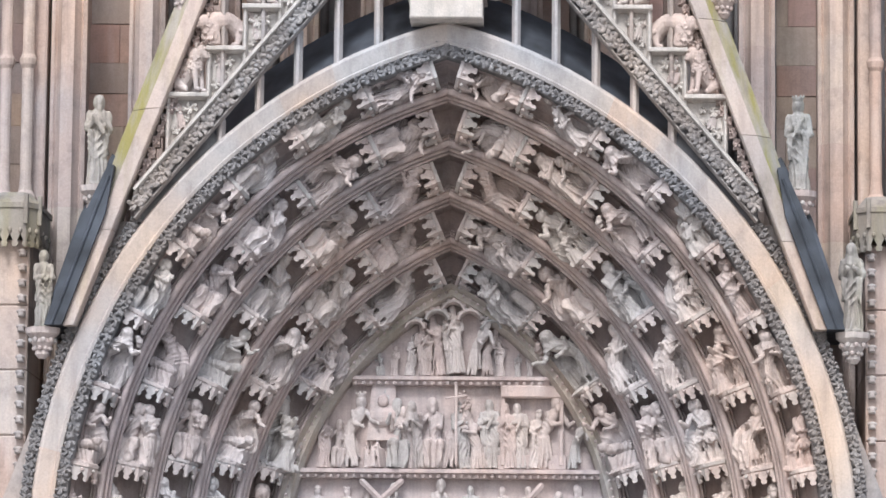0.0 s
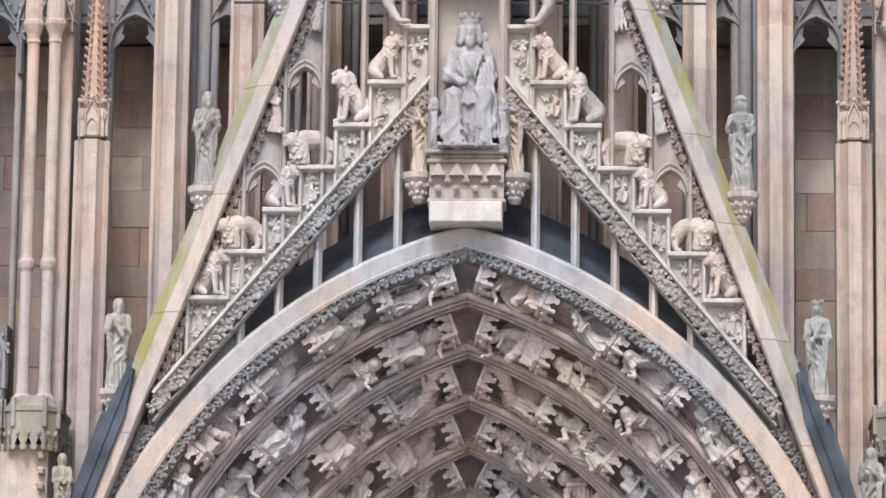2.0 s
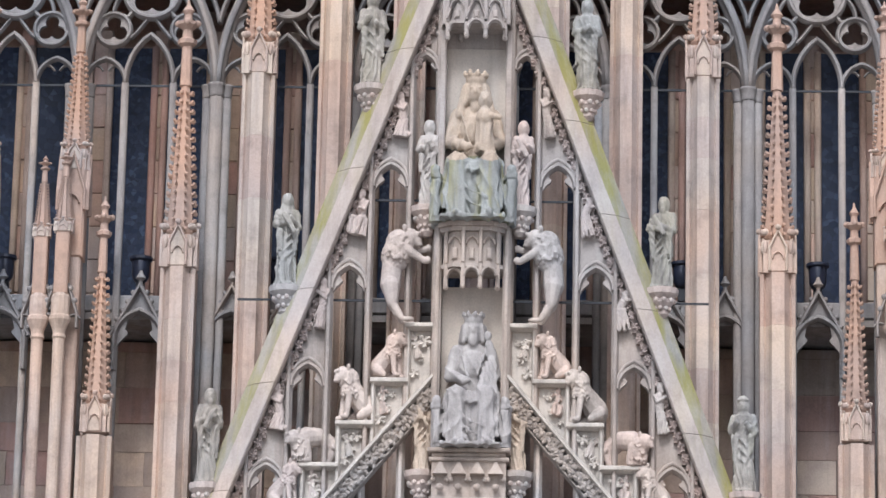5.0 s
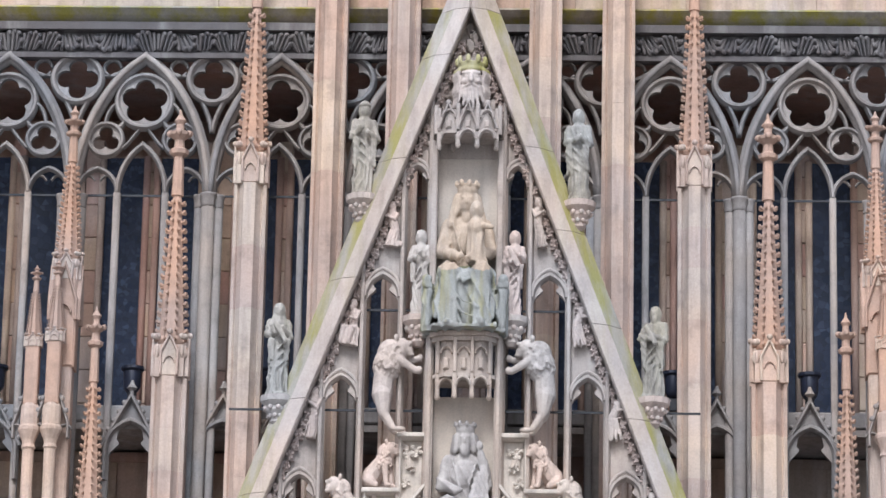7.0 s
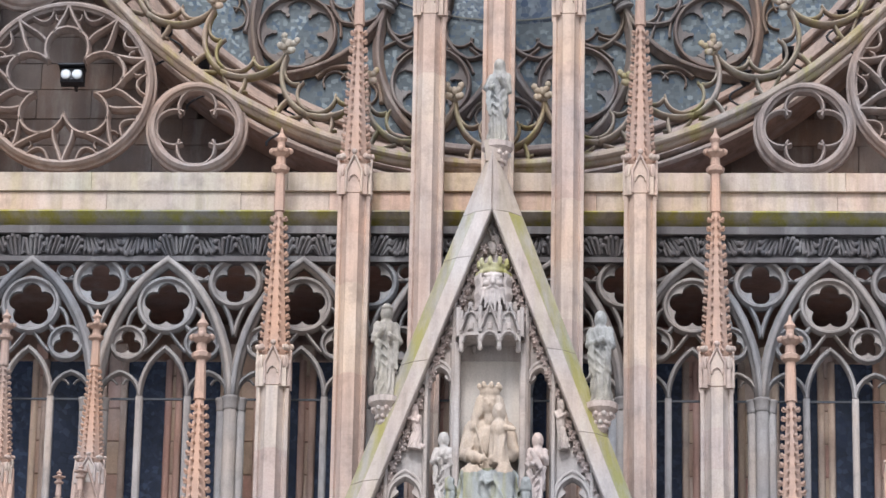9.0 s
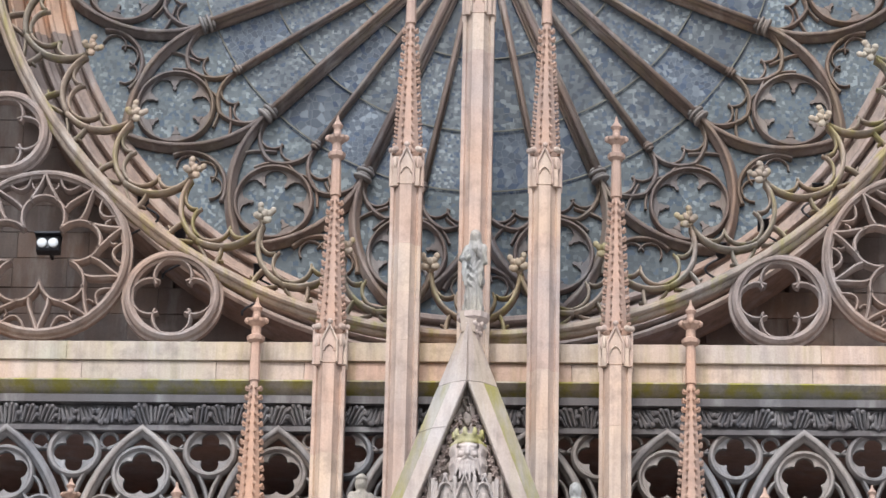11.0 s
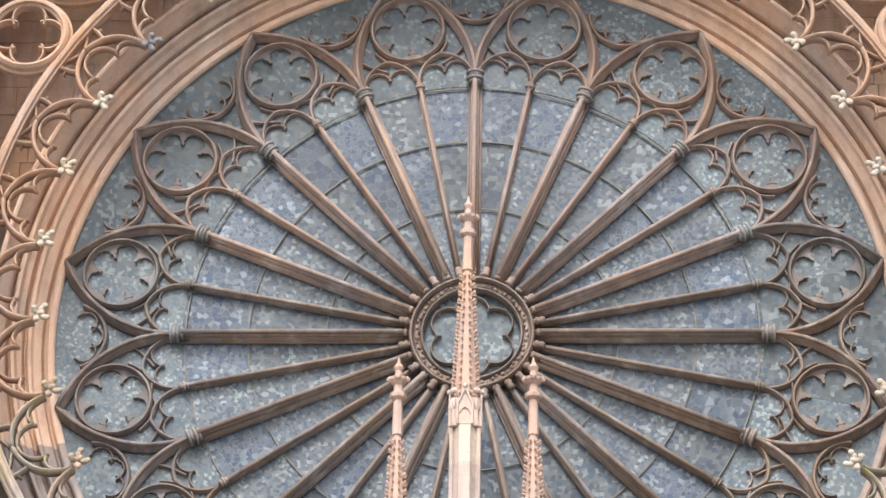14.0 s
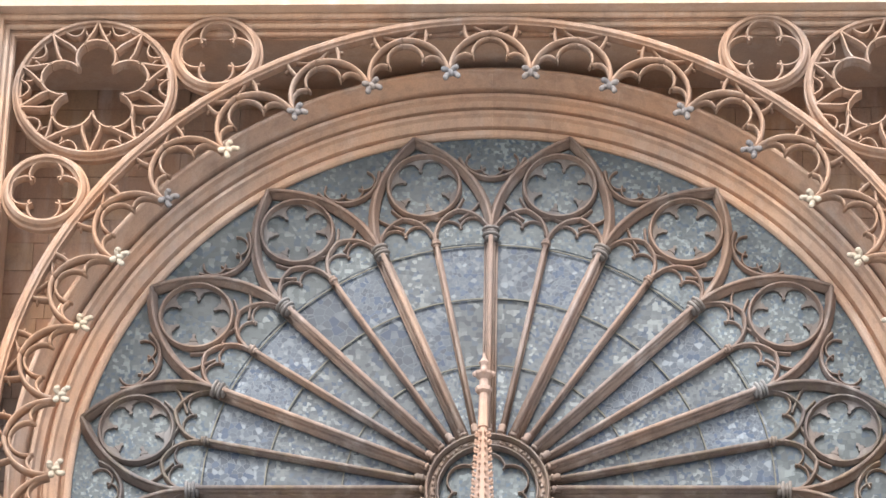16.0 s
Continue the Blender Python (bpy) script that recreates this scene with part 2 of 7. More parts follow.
for m in (M_GLASS, M_GLASSFINE, M_GLASSFOIL, M_DARKGLASS):
    m.node_tree.nodes["Principled BSDF"].inputs["Specular IOR Level"].default_value = 0.18
M_FRIEZE = stone("blue_black_frieze", [(0.081, 0.078, 0.087), (0.128, 0.115, 0.117), (0.068, 0.068, 0.078)], grime=0.6, drifts=0.2)


# ---- mesh tools ----
class MB:
    """Vertices and faces gathered for one mesh."""

    def __init__(self):
        self.v, self.f = [], []

    def add(self, vs, fs):
        o = len(self.v)
        self.v.extend(vs)
        self.f.extend(tuple(i + o for i in f) for f in fs)
        return self

    def moved(self, m):
        out = MB()
        out.v = [tuple(m @ Vector(p)) for p in self.v]
        out.f = list(self.f)
        return out

    def join(self, other, m=None):
        vs = other.v if m is None else [tuple(m @ Vector(p)) for p in other.v]
        return self.add(vs, other.f)

    def mesh(self, name, smooth=False):
        me = bpy.data.meshes.new(name)
        me.from_pydata([tuple(p) for p in self.v], [], self.f)
        bm = bmesh.new()
        bm.from_mesh(me)
        bmesh.ops.recalc_face_normals(bm, faces=bm.faces)
        bm.to_mesh(me)
        bm.free()
        if smooth:
            me.shade_smooth()
        me.update()
        return me


WORLD = {}


def thing(name, at, label, category, group="", kind=""):
    e = new(name)
    e.location = at
    WORLD[e.name] = Matrix.Translation(at)
    return tagged(e, label, category, group, kind)


def solid(name, mb, mat, label, category, group="", kind="", smooth=False, at=(0, 0, 0)):
    """A thing that is one mesh; its points are given in the world."""
    ob = new(name, mb if isinstance(mb, bpy.types.Mesh) else mb.moved(Matrix.Translation(Vector(at) * -1)).mesh(name, smooth))
    ob.location = at
    if not ob.data.materials:
        ob.data.materials.append(mat)
    WORLD[ob.name] = Matrix.Translation(at)
    return tagged(ob, label, category, group, kind)


def part(name, mb, mat, parent, label="", smooth=False, m=None, kind=""):
    me = mb if isinstance(mb, bpy.types.Mesh) else mb.mesh(name, smooth)
    if not me.materials:
        me.materials.append(mat)
    ob = new(name, me)
    ob.parent = parent
    ob.matrix_parent_inverse = WORLD[parent.name].inverted()
    ob.matrix_basis = m or Matrix()
    WORLD[ob.name] = WORLD[parent.name] @ ob.matrix_parent_inverse @ ob.matrix_basis
    if label or kind:
        tagged(ob, label, kind=kind)
    return ob


def box(mb, x0, x1, y0, y1, z0, z1, c=0.0):
    if c <= 0:
        v = [(x, y, z) for x in (x0, x1) for y in (y0, y1) for z in (z0, z1)]
        return mb.add(v, [(0, 1, 3, 2), (4, 6, 7, 5), (0, 4, 5, 1), (2, 3, 7, 6), (0, 2, 6, 4), (1, 5, 7, 3)])
    # front edges chamfered
    v = [(x0, y1, z0), (x1, y1, z0), (x1, y1, z1), (x0, y1, z1), (x0, y0 + c, z0), (x1, y0 + c, z0), (x1, y0 + c, z1), (x0, y0 + c, z1),
         (x0 + c, y0, z0 + c), (x1 - c, y0, z0 + c), (x1 - c, y0, z1 - c), (x0 + c, y0, z1 - c)]
    return mb.add(v, [(3, 2, 1, 0), (0, 1, 5, 4), (1, 2, 6, 5), (2, 3, 7, 6), (3, 0, 4, 7), (4, 5, 9, 8), (5, 6, 10, 9), (6, 7, 11, 10), (7, 4, 8, 11), (8, 9, 10, 11)])


def prism(mb, plan, z0, z1, s1=1.0, centre=(0, 0)):
    """A plan polygon in x, y raised from z0 to z1, scaled by s1 at its top."""
    n = len(plan)
    v = [(x, y, z0) for x, y in plan] + [(centre[0] + (x - centre[0]) * s1, centre[1] + (y - centre[1]) * s1, z1) for x, y in plan]
    return mb.add(v, [tuple(range(n))[::-1], tuple(range(n, 2 * n))] + [(i, (i + 1) % n, n + (i + 1) % n, n + i) for i in range(n)])


def lathe(mb, prof, at=(0, 0, 0), n=10, sy=1.0):
    """prof: (radius, height) turned about the upright axis at a place."""
    vs = [(at[0] + r * math.cos(2 * math.pi * k / n), at[1] + sy * r * math.sin(2 * math.pi * k / n), at[2] + z) for r, z in prof for k in range(n)]
    fs = [(i * n + k, i * n + (k + 1) % n, (i + 1) * n + (k + 1) % n, (i + 1) * n + k) for i in range(len(prof) - 1) for k in range(n)]
    return mb.add(vs, fs + [tuple(range(n))[::-1], tuple(range((len(prof) - 1) * n, len(prof) * n))])


def ngon_plate(mb, pts, y0, y1):
    """A polygon in x, z with thickness from y0 (front) to y1."""
    n = len(pts)
    v = [(x, y0, z) for x, z in pts] + [(x, y1, z) for x, z in pts]
    return mb.add(v, [tuple(range(n)), tuple(range(n, 2 * n))[::-1]] + [(i, (i + 1) % n, n + (i + 1) % n, n + i) for i in range(n)])


def strip_plate(mb, lo, hi, y0, y1):
    """The sheet between two rows of (x, z) points, with thickness."""
    n = len(lo)
    v = [(x, y, z) for y in (y0, y1) for row in (lo, hi) for x, z in row]
    f = []
    for i in range(n - 1):
        f += [(i, i + 1, n + i + 1, n + i), (2 * n + i, 3 * n + i, 3 * n + i + 1, 2 * n + i + 1), (i, 2 * n + i, 2 * n + i + 1, i + 1), (n + i, n + i + 1, 3 * n + i + 1, 3 * n + i)]
    f += [(0, n, 3 * n, 2 * n), (n - 1, 3 * n - 1, 4 * n - 1, 2 * n - 1)]
    return mb.add(v, f)


def bar(w, d):
    return [(-w / 2, 0), (-w / 2, d * 0.55), (-w * 0.18, d), (w * 0.18, d), (w / 2, d * 0.55), (w / 2, 0)]


def roll(r, n=8):
    return [(r * math.cos(2 * math.pi * k / n), r * math.sin(2 * math.pi * k / n)) for k in range(n)]


def sweep(mb, pts, prof, y, closed=False, lead=None):
    """Carries a profile (across, towards the viewer) along a line of (x, z) points in the plane y."""
    n, k = len(pts), len(prof)
    P = [Vector(p) for p in pts]
    vs = []
    for i in range(n):
        a = P[i] - P[i - 1] if (i or closed) else P[1] - P[0]
        b = P[(i + 1) % n] - P[i] if (i < n - 1 or closed) else P[i] - P[i - 1]
        a, b = a.normalized(), b.normalized()
        t = (a + b)
        t = t.normalized() if t.length > 1e-6 else a
        nrm = Vector((-t.y, t.x))
        s = 1 / max(0.45, abs(t.dot(a)))
        for u, d in prof:
            q = P[i] + nrm * u * s
            vs.append((q.x, y - d, q.y))
    fs = []
    for i in range(n if closed else n - 1):
        j = (i + 1) % n
        fs += [(i * k + q, i * k + (q + 1) % k, j * k + (q + 1) % k, j * k + q) for q in range(k)]
    if not closed:
        fs += [tuple(range(k)), tuple(range((n - 1) * k, n * k))[::-1]]
    return mb.add(vs, fs)


def arc(cx, cz, r, a0, a1, n):
    return [(cx + r * math.cos(radians(a0 + (a1 - a0) * i / (n - 1))), cz + r * math.sin(radians(a0 + (a1 - a0) * i / (n - 1)))) for i in range(n)]


def circle(cx, cz, r, n=28):
    return arc(cx, cz, r, 0, 360 - 360 / n, n)


def ogive(cx, z0, half, k=1.25, n=7):
    """A pointed arch from left spring to right spring; k: radius over half-width."""
    r = half * k
    top = math.degrees(math.acos((r - half) / r))
    right = arc(cx + half - r, z0, r, 0, top, n)
    left = [(2 * cx - x, z) for x, z in right]
    return left + right[-2::-1]


def foil_r(th, n, rot, d, rl):
    ph = (th - rot + math.pi / n) % (2 * math.pi / n) - math.pi / n
    s = d * math.sin(ph)
    return d * math.cos(ph) + math.sqrt(max(rl * rl - s * s, 0.0))


def foil_plate(mb, cx, cz, R, n, rot, y0, y1, d, rl, m=12):
    """A round plate pierced by n lobes."""
    k = n * m
    ths = [rot + math.pi / n + 2 * math.pi * i / k for i in range(k)]
    inn = [(foil_r(t, n, rot, d, rl), t) for t in ths]
    v = []
    for y, g in ((y0, 0.0), (y1, 0.0)):
        v += [(cx + (r - g) * math.cos(t), y, cz + (r - g) * math.sin(t)) for r, t in inn]
        v += [(cx + R * math.cos(t), y, cz + R * math.sin(t)) for t in ths]
    f = []
    for i in range(k):
        j = (i + 1) % k
        f += [(i, j, k + j, k + i), (2 * k + i, 3 * k + i, 3 * k + j, 2 * k + j), (i, 2 * k + i, 2 * k + j, j), (k + i, k + j, 3 * k + j, 3 * k + i)]
    return mb.add(v, f)


def capsule(mb, p, q, r0, r1, n=9):
    p, q = Vector(p), Vector(q)
    ax = q - p
    L = max(ax.length, 1e-5)
    rot = ax.to_track_quat("Z", "Y").to_matrix()
    prof = [(0.02 * r0, -r0), (0.7 * r0, -0.7 * r0), (r0, 0), (r1, L), (0.7 * r1, L + 0.7 * r1), (0.02 * r1, L + r1)]
    tmp = lathe(MB(), prof, n=n)
    return mb.add([tuple(p + rot @ Vector(c)) for c in tmp.v], tmp.f)


def ball(mb, c, rx, ry=None, rz=None, n=10):
    ry, rz = ry or rx, rz or rx
    prof = [(math.sin(math.pi * i / 7) + 1e-3, -math.cos(math.pi * i / 7)) for i in range(8)]
    tmp = lathe(MB(), prof, n=n)
    return mb.add([(c[0] + x * rx, c[1] + y * ry, c[2] + z * rz) for x, y, z in tmp.v], tmp.f)


def drapery(me, depth, top, seed):
    """Cuts folds of cloth into a carving: long falls below, swags higher up, none above the neck."""
    n = len(me.vertices)
    co, no = np.empty(n * 3), np.empty(n * 3)
    me.vertices.foreach_get("co", co)
    me.vertices.foreach_get("normal", no)
    co, no = co.reshape(-1, 3), no.reshape(-1, 3)
    x, y, z = co.T
    warp = 0.016 * np.sin(9 * z + seed) + 0.012 * np.sin(17 * x + 11 * z + 2 * seed)
    fall = (np.arctan2(x + 0.05 * math.sin(seed), 0.2 - y) * 0.2 + warp + 0.08 * z * math.sin(seed * 1.7)) / 0.042
    swag = (0.55 * z + (1.1 if math.sin(seed) > 0 else -1.1) * x + 1.5 * x * x + 1.6 * warp) / 0.066
    m = np.clip((z - 0.3) / 0.14 + 0.35 * np.sin(13 * x + seed), 0, 1)
    ridge = (1 - m) * (1 - np.abs(np.sin(np.pi * fall))) ** 1.3 + m * (0.2 + 0.6 * (1 - np.abs(np.sin(np.pi * swag))) ** 1.3)
    rough = 0.12 * np.sin(61 * x + 3 * seed) * np.sin(57 * z) * np.sin(53 * y)
    mask = np.clip((top - z) / 0.06, 0, 1)
    co += no * (depth * ((ridge - 0.42) * mask + rough))[:, None]
    me.vertices.foreach_set("co", co.ravel())
    me.update()


def carved(name, mb, voxel, mat, folds=0.0, top=0.78, seed=1.0):
    """Fuses overlapping forms into one weathered carving."""
    ob = new("carving_blank", mb.mesh(name))
    md = ob.modifiers.new("fuse", "REMESH")
    md.mode, md.voxel_size, md.use_smooth_shade = "VOXEL", voxel, True
    sm = ob.modifiers.new("wear", "SMOOTH")
    sm.factor, sm.iterations = 0.5, 1
    dg = bpy.context.evaluated_depsgraph_get()
    me = bpy.data.meshes.new_from_object(ob.evaluated_get(dg))
    me.name = name
    bpy.data.objects.remove(ob)
    me.materials.clear()
    me.materials.append(mat)
    if folds:
        drapery(me, folds, top, seed)
    return me


# ---- ground and walls ----
ground = MB().add([(-900, -900, 0), (900, -900, 0), (900, 900, 0), (-900, 900, 0)], [(0, 1, 2, 3)])
solid("ground", ground, M_GROUND, "stone-paved square before the cathedral", "ground", kind="structure")

ZC, R_GLASS = 30.72, 6.9          # centre of the rose above ground, radius of its glass
FRAME_Z, FRAME_X = 38.82, 8.12    # the square frame round the rose
wall = thing("wall_back", (0, 0, 0), "church wall of mixed pink and grey ashlar behind the openwork screen", "wall", kind="structure")
core = MB()
box(core, -13, 13, -0.55, 0.6, 0, 20.15)
box(core, -13, 13, 0.9, 1.4, 20.0, 22.0)
box(core, -13, 13, -0.5, 0.9, 20.0, 20.15)
part("core", core, M_WALL, wall)

# the recess wall behind the rose frame, with a round opening
rec = MB()
N = 96
ri = [(7.0 * math.cos(2 * math.pi * i / N), ZC + 7.0 * math.sin(2 * math.pi * i / N)) for i in range(N)]
ro = []
for i in range(N):
    c, s = math.cos(2 * math.pi * i / N), math.sin(2 * math.pi * i / N)
    k = 8.9 / max(abs(c), abs(s))
    ro.append((k * c, ZC + k * s))
strip_plate(rec, ri + ri[:1], ro + ro[:1], 0.45, 0.9)
wall_rose = solid("wall_rose", rec, M_SPANSHADE, "orange sandstone wall behind the rose tracery", "wall", kind="structure")

# its ashlar, outside the rose rim; the lower courses' colour carries the recess's shade
rq = random.Random(17)
z = 22.5
while z < 39.2:
    hh = rq.uniform(0.42, 0.55)
    zm = max(abs(z - ZC), abs(z + hh - ZC)) if (z - ZC) * (z + hh - ZC) > 0 else 0.0
    zi = min(abs(z - ZC), abs(z + hh - ZC))
    x0 = math.sqrt(max(7.72 ** 2 - zi ** 2, 0.0)) if zi < 7.72 else 0.0
    for s in (-1, 1):
        x = max(x0 - 0.25, 0.0)
        while x < 8.4:
            w = min(rq.uniform(0.7, 1.3), 8.6 - x)
            part("ashlar", box(MB(), min(s * x, s * (x + w)) + 0.003, max(s * x, s * (x + w)) - 0.003, 0.32 + rq.uniform(-0.012, 0.012), 0.5, z + 0.003, z + hh - 0.003, 0.008), M_SPANSHADE if z < ZC + 2 else M_SPANBACK, wall_rose)
            x += w
    z += hh

# frame round the rose: jambs and lintel with stepped mouldings
fr = thing("wall_frame", (0, 0, 0), "salmon sandstone frame of the rose recess with stepped mouldings", "wall", kind="structure")
top = MB()
box(top, -14, 14, -2.35, 0.8, FRAME_Z - 0.01, 45)
part("lintel", top, M_LINTEL, fr, "pale salmon lintel")
for s in (-1, 1):
    j = MB()
    box(j, min(s * FRAME_X + s * 0.22, s * 14), max(s * FRAME_X + s * 0.22, s * 14), -2.35, 0.8, 22.0, FRAME_Z + 0.26)
    part("jamb", j, M_SPANDREL, fr)
for k, (o, d) in enumerate(((0.22, 0.0), (0.13, 0.16), (0.05, 0.3))):
    m = MB()
    x, z = FRAME_X + o, FRAME_Z - 0.27 + o
    sweep(m, [(-x, 22.4), (-x, z), (x, z), (x, 22.4)], roll(0.055), -2.06 + d)
    sweep(m, [(-x, 22.4), (-x, z), (x, z), (x, 22.4)], [(-0.06, 0), (-0.06, 0.05), (0.1, 0.05), (0.1, 0)], -1.94 + d)
    part("moulding", m, M_SPANDREL, fr)

# parapet, ledge and frieze under the rose
para = thing("wall_parapet", (0, 0, 0), "parapet of pink and beige blocks with a mossy ledge and leaf frieze", "wall", kind="structure")
inner = MB()
box(inner, -13, 13, -2.1, 1.2, 21.2, 22.5)
part("core", inner, M_WALL, para)
rnd = random.Random(5)
for z0, z1, y, w in ((22.27, 22.57, -2.3, 2.6), (21.93, 22.27, -2.24, 1.9)):
    x = -12.0
    while x < 12:
        w2 = w * rnd.uniform(0.7, 1.3)
        part("block", box(MB(), x + 0.002, x + w2 - 0.002, y + rnd.uniform(-0.008, 0.008), -2.0, z0 + 0.002, z1 - 0.002, 0.006), M_PARAPET, para)
        x += w2
led = MB()
sweep(led, [(-13, 21.9), (13, 21.9)], [(-0.17, 0), (-0.17, 0.1), (-0.08, 0.26), (0.0, 0.36), (0.03, 0.34), (0.03, 0)], -2.05)
part("ledge", led, stone("mossy_ledge", [(0.33, 0.29, 0.22), (0.28, 0.26, 0.22)], grime=0.5, moss=0.9), para)
u = MB()
box(u, -13, 13, -2.28, -2.0, 21.60, 21.72)
box(u, -13, 13, -2.2, -2.0, 21.18, 21.26)
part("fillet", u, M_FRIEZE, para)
frz = MB()
box(frz, -13, 13, -2.12, -2.0, 21.26, 21.60)
leaf = MB()
for x0, x1, z1 in ((-0.09, -0.03, 0.12), (-0.03, 0.05, 0.13), (0.03, 0.11, 0.09), (0.06, 0.13, -0.02)):  # a slanting, lobed leaf
    capsule(leaf, (x0, -0.01, -0.12), (x1, -0.05, z1), 0.016, 0.034, 5)
    ball(leaf, (x1 + 0.015, -0.065, z1 - 0.01), 0.036, 0.03, 0.036, n=6)
capsule(leaf, (-0.12, -0.02, -0.1), (-0.11, -0.04, 0.1), 0.02, 0.03, 5)
leaves_of_frieze = MB()
for k in range(5):
    t = radians(72 * k)
    capsule(leaves_of_frieze, (0, 0, 0), (0.06 * math.cos(t), -0.03, 0.075 * math.sin(t)), 0.016, 0.03, 5)
x = -9.0
while x < 9:
    frz.join(leaf, pose(x, -2.15, 21.43, 0, rnd.uniform(-14, 14), 0) @ Matrix.Diagonal((rnd.choice((-1, 1)), 1.3, rnd.choice((-1, 1)) * rnd.uniform(0.9, 1.15), 1)))
    frz.join(leaves_of_frieze, pose(x + 0.145, -2.14, 21.43 + rnd.uniform(-0.06, 0.06), 0, rnd.uniform(0, 360), 0))
    x += 0.29
part("frieze", frz, M_FRIEZE, para, "blue-black carved leaf frieze", kind="stuff")


# ---- rose window ----
rose = thing("window_rose", (0, 0, ZC), "great rose window of sandstone tracery with grey-blue leaded glass", "window", kind="structure")
rim_prof = [(6.86, 0.3), (6.86, -0.06), (6.89, -0.1), (6.96, -0.12), (6.99, -0.09), (7.0, 0.06), (7.05, 0.05), (7.08, -0.07), (7.2, -0.16), (7.23, -0.24), (7.28, -0.26), (7.31, -0.2), (7.32, -0.06), (7.36, -0.07), (7.39, -0.2), (7.46, -0.27), (7.49, -0.38), (7.54, -0.4), (7.57, -0.34), (7.58, -0.18), (7.62, -0.2), (7.65, -0.42), (7.76, -0.66), (7.78, -0.74), (7.81, -0.76), (7.86, -0.72), (7.86, 0.3)]


def ring_block(a0, a1, prof, m=5):
    mb = MB()
    k = len(prof)
    for i in range(m):
        a = a0 + (a1 - a0) * i / (m - 1)
        mb.v += [(r * math.cos(a), y, ZC + r * math.sin(a)) for r, y in prof]
    for i in range(m - 1):
        mb.f += [(i * k + q, i * k + (q + 1) % k, (i + 1) * k + (q + 1) % k, (i + 1) * k + q) for q in range(k)]
    mb.f += [tuple(range(k)), tuple(range((m - 1) * k, m * k))[::-1]]
    return mb


nb = 44
for i in range(nb):
    a0, a1 = 2 * math.pi * i / nb + 0.00012, 2 * math.pi * (i + 1) / nb - 0.00012
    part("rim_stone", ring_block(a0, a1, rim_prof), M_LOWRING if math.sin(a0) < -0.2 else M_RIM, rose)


def pol(r, deg):
    return (r * math.cos(radians(deg)), ZC + r * math.sin(radians(deg)))


# hub
hub = MB()
sweep(hub, circle(0, ZC, 1.0, 56), bar(0.07, 0.22), -0.05, True)
sweep(hub, circle(0, ZC, 0.91, 56), bar(0.14, 0.11), -0.05, True)
sweep(hub, circle(0, ZC, 0.82, 56), bar(0.05, 0.17), -0.05, True)
for i in range(30):
    x, z = pol(0.895, i * 12 + 5)
    ball(hub, (x, -0.17, z), 0.035, 0.03, 0.035, n=6)
    x, z = pol(0.87 + 0.045 * (i % 2), i * 12 + 10)
    ball(hub, (x, -0.17, z), 0.025, 0.03, 0.03, n=5)
for k in range(32):  # blocks on which the spokes stand
    q = box(MB(), -0.045, 0.045, -0.22, -0.02, 1.02, 1.13, 0.015)
    hub.join(q, Matrix.Translation((0, 0, ZC)) @ pose(0, 0, 0, 0, k * 11.25, 0))
for k in range(6):
    x, z = pol(0.44, 30 + 60 * k)
    sweep(hub, arc(x, z, 0.285, 30 + 60 * k - 82, 30 + 60 * k + 82, 14), bar(0.035, 0.1), -0.02)
    sweep(hub, [pol(0.6, 60 * k), pol(0.5, 60 * k)], bar(0.03, 0.1), -0.02)
part("hub", hub, M_ROSEGREY, rose, "carved round hub with a pierced six-lobed foil")


def wedge(r0, r1, a0, a1, y=0.0, n=4):
    lo, hi = [pol(r0, a0 + (a1 - a0) * i / (n - 1)) for i in range(n)], [pol(r1, a0 + (a1 - a0) * i / (n - 1)) for i in range(n)]
    return strip_plate(MB(), lo, hi, y, y + 0.03)


part("hub_pane", strip_plate(MB(), [pol(0.02, a) for a in range(0, 361, 15)], [pol(0.97, a) for a in range(0, 361, 15)], 0.0, 0.03), M_GLASSFOIL, rose)
rg = random.Random(11)
for k in range(32):
    a0, a1 = k * 11.25, k * 11.25 + 11.25
    for r0, r1 in ((1.0, 2.4), (2.4, 3.68), (3.68, 4.78)):
        fine = (r0 > 3 and rg.random() < 0.62) or rg.random() < 0.12
        part("pane", wedge(r0, r1, a0, a1, rg.uniform(0.0, 0.02)), M_GLASSFINE if fine else M_GLASS, rose)
for k in range(16):
    part("foil_pane", wedge(4.78, 6.9, k * 22.5 - 11.25, k * 22.5 + 11.25, 0.0, 6), M_GLASSFOIL, rose)

# one main spoke, one lesser spoke and one head, drawn about the upright radius
spoke = MB()
for x, r, y in ((0, 0.042, -0.26), (-0.055, 0.02, -0.15), (0.055, 0.02, -0.15), (-0.1, 0.018, -0.05), (0.1, 0.018, -0.05)):
    sweep(spoke, [(x, ZC + 1.12), (x, ZC + 4.78)], roll(r), y)
sweep(spoke, [(0, ZC + 1.0), (0, ZC + 4.85)], [(-0.1, 0), (-0.1, 0.04), (-0.068, 0.03), (-0.06, 0.14), (-0.04, 0.13), (-0.025, 0.24), (0.025, 0.24), (0.04, 0.13), (0.06, 0.14), (0.068, 0.03), (0.1, 0.04), (0.1, 0)], 0.02)
cap = MB()
for dz, w in ((0.0, 0.11), (0.06, 0.145), (0.125, 0.12), (0.175, 0.15)):
    lathe(cap, [(w, -0.022), (w * 1.08, 0), (w, 0.022)], (0, -0.17, ZC + 4.76 + dz), 10)
lathe(cap, [(0.08, -0.06), (0.1, 0.18)], (0, -0.17, ZC + 4.78), 8)
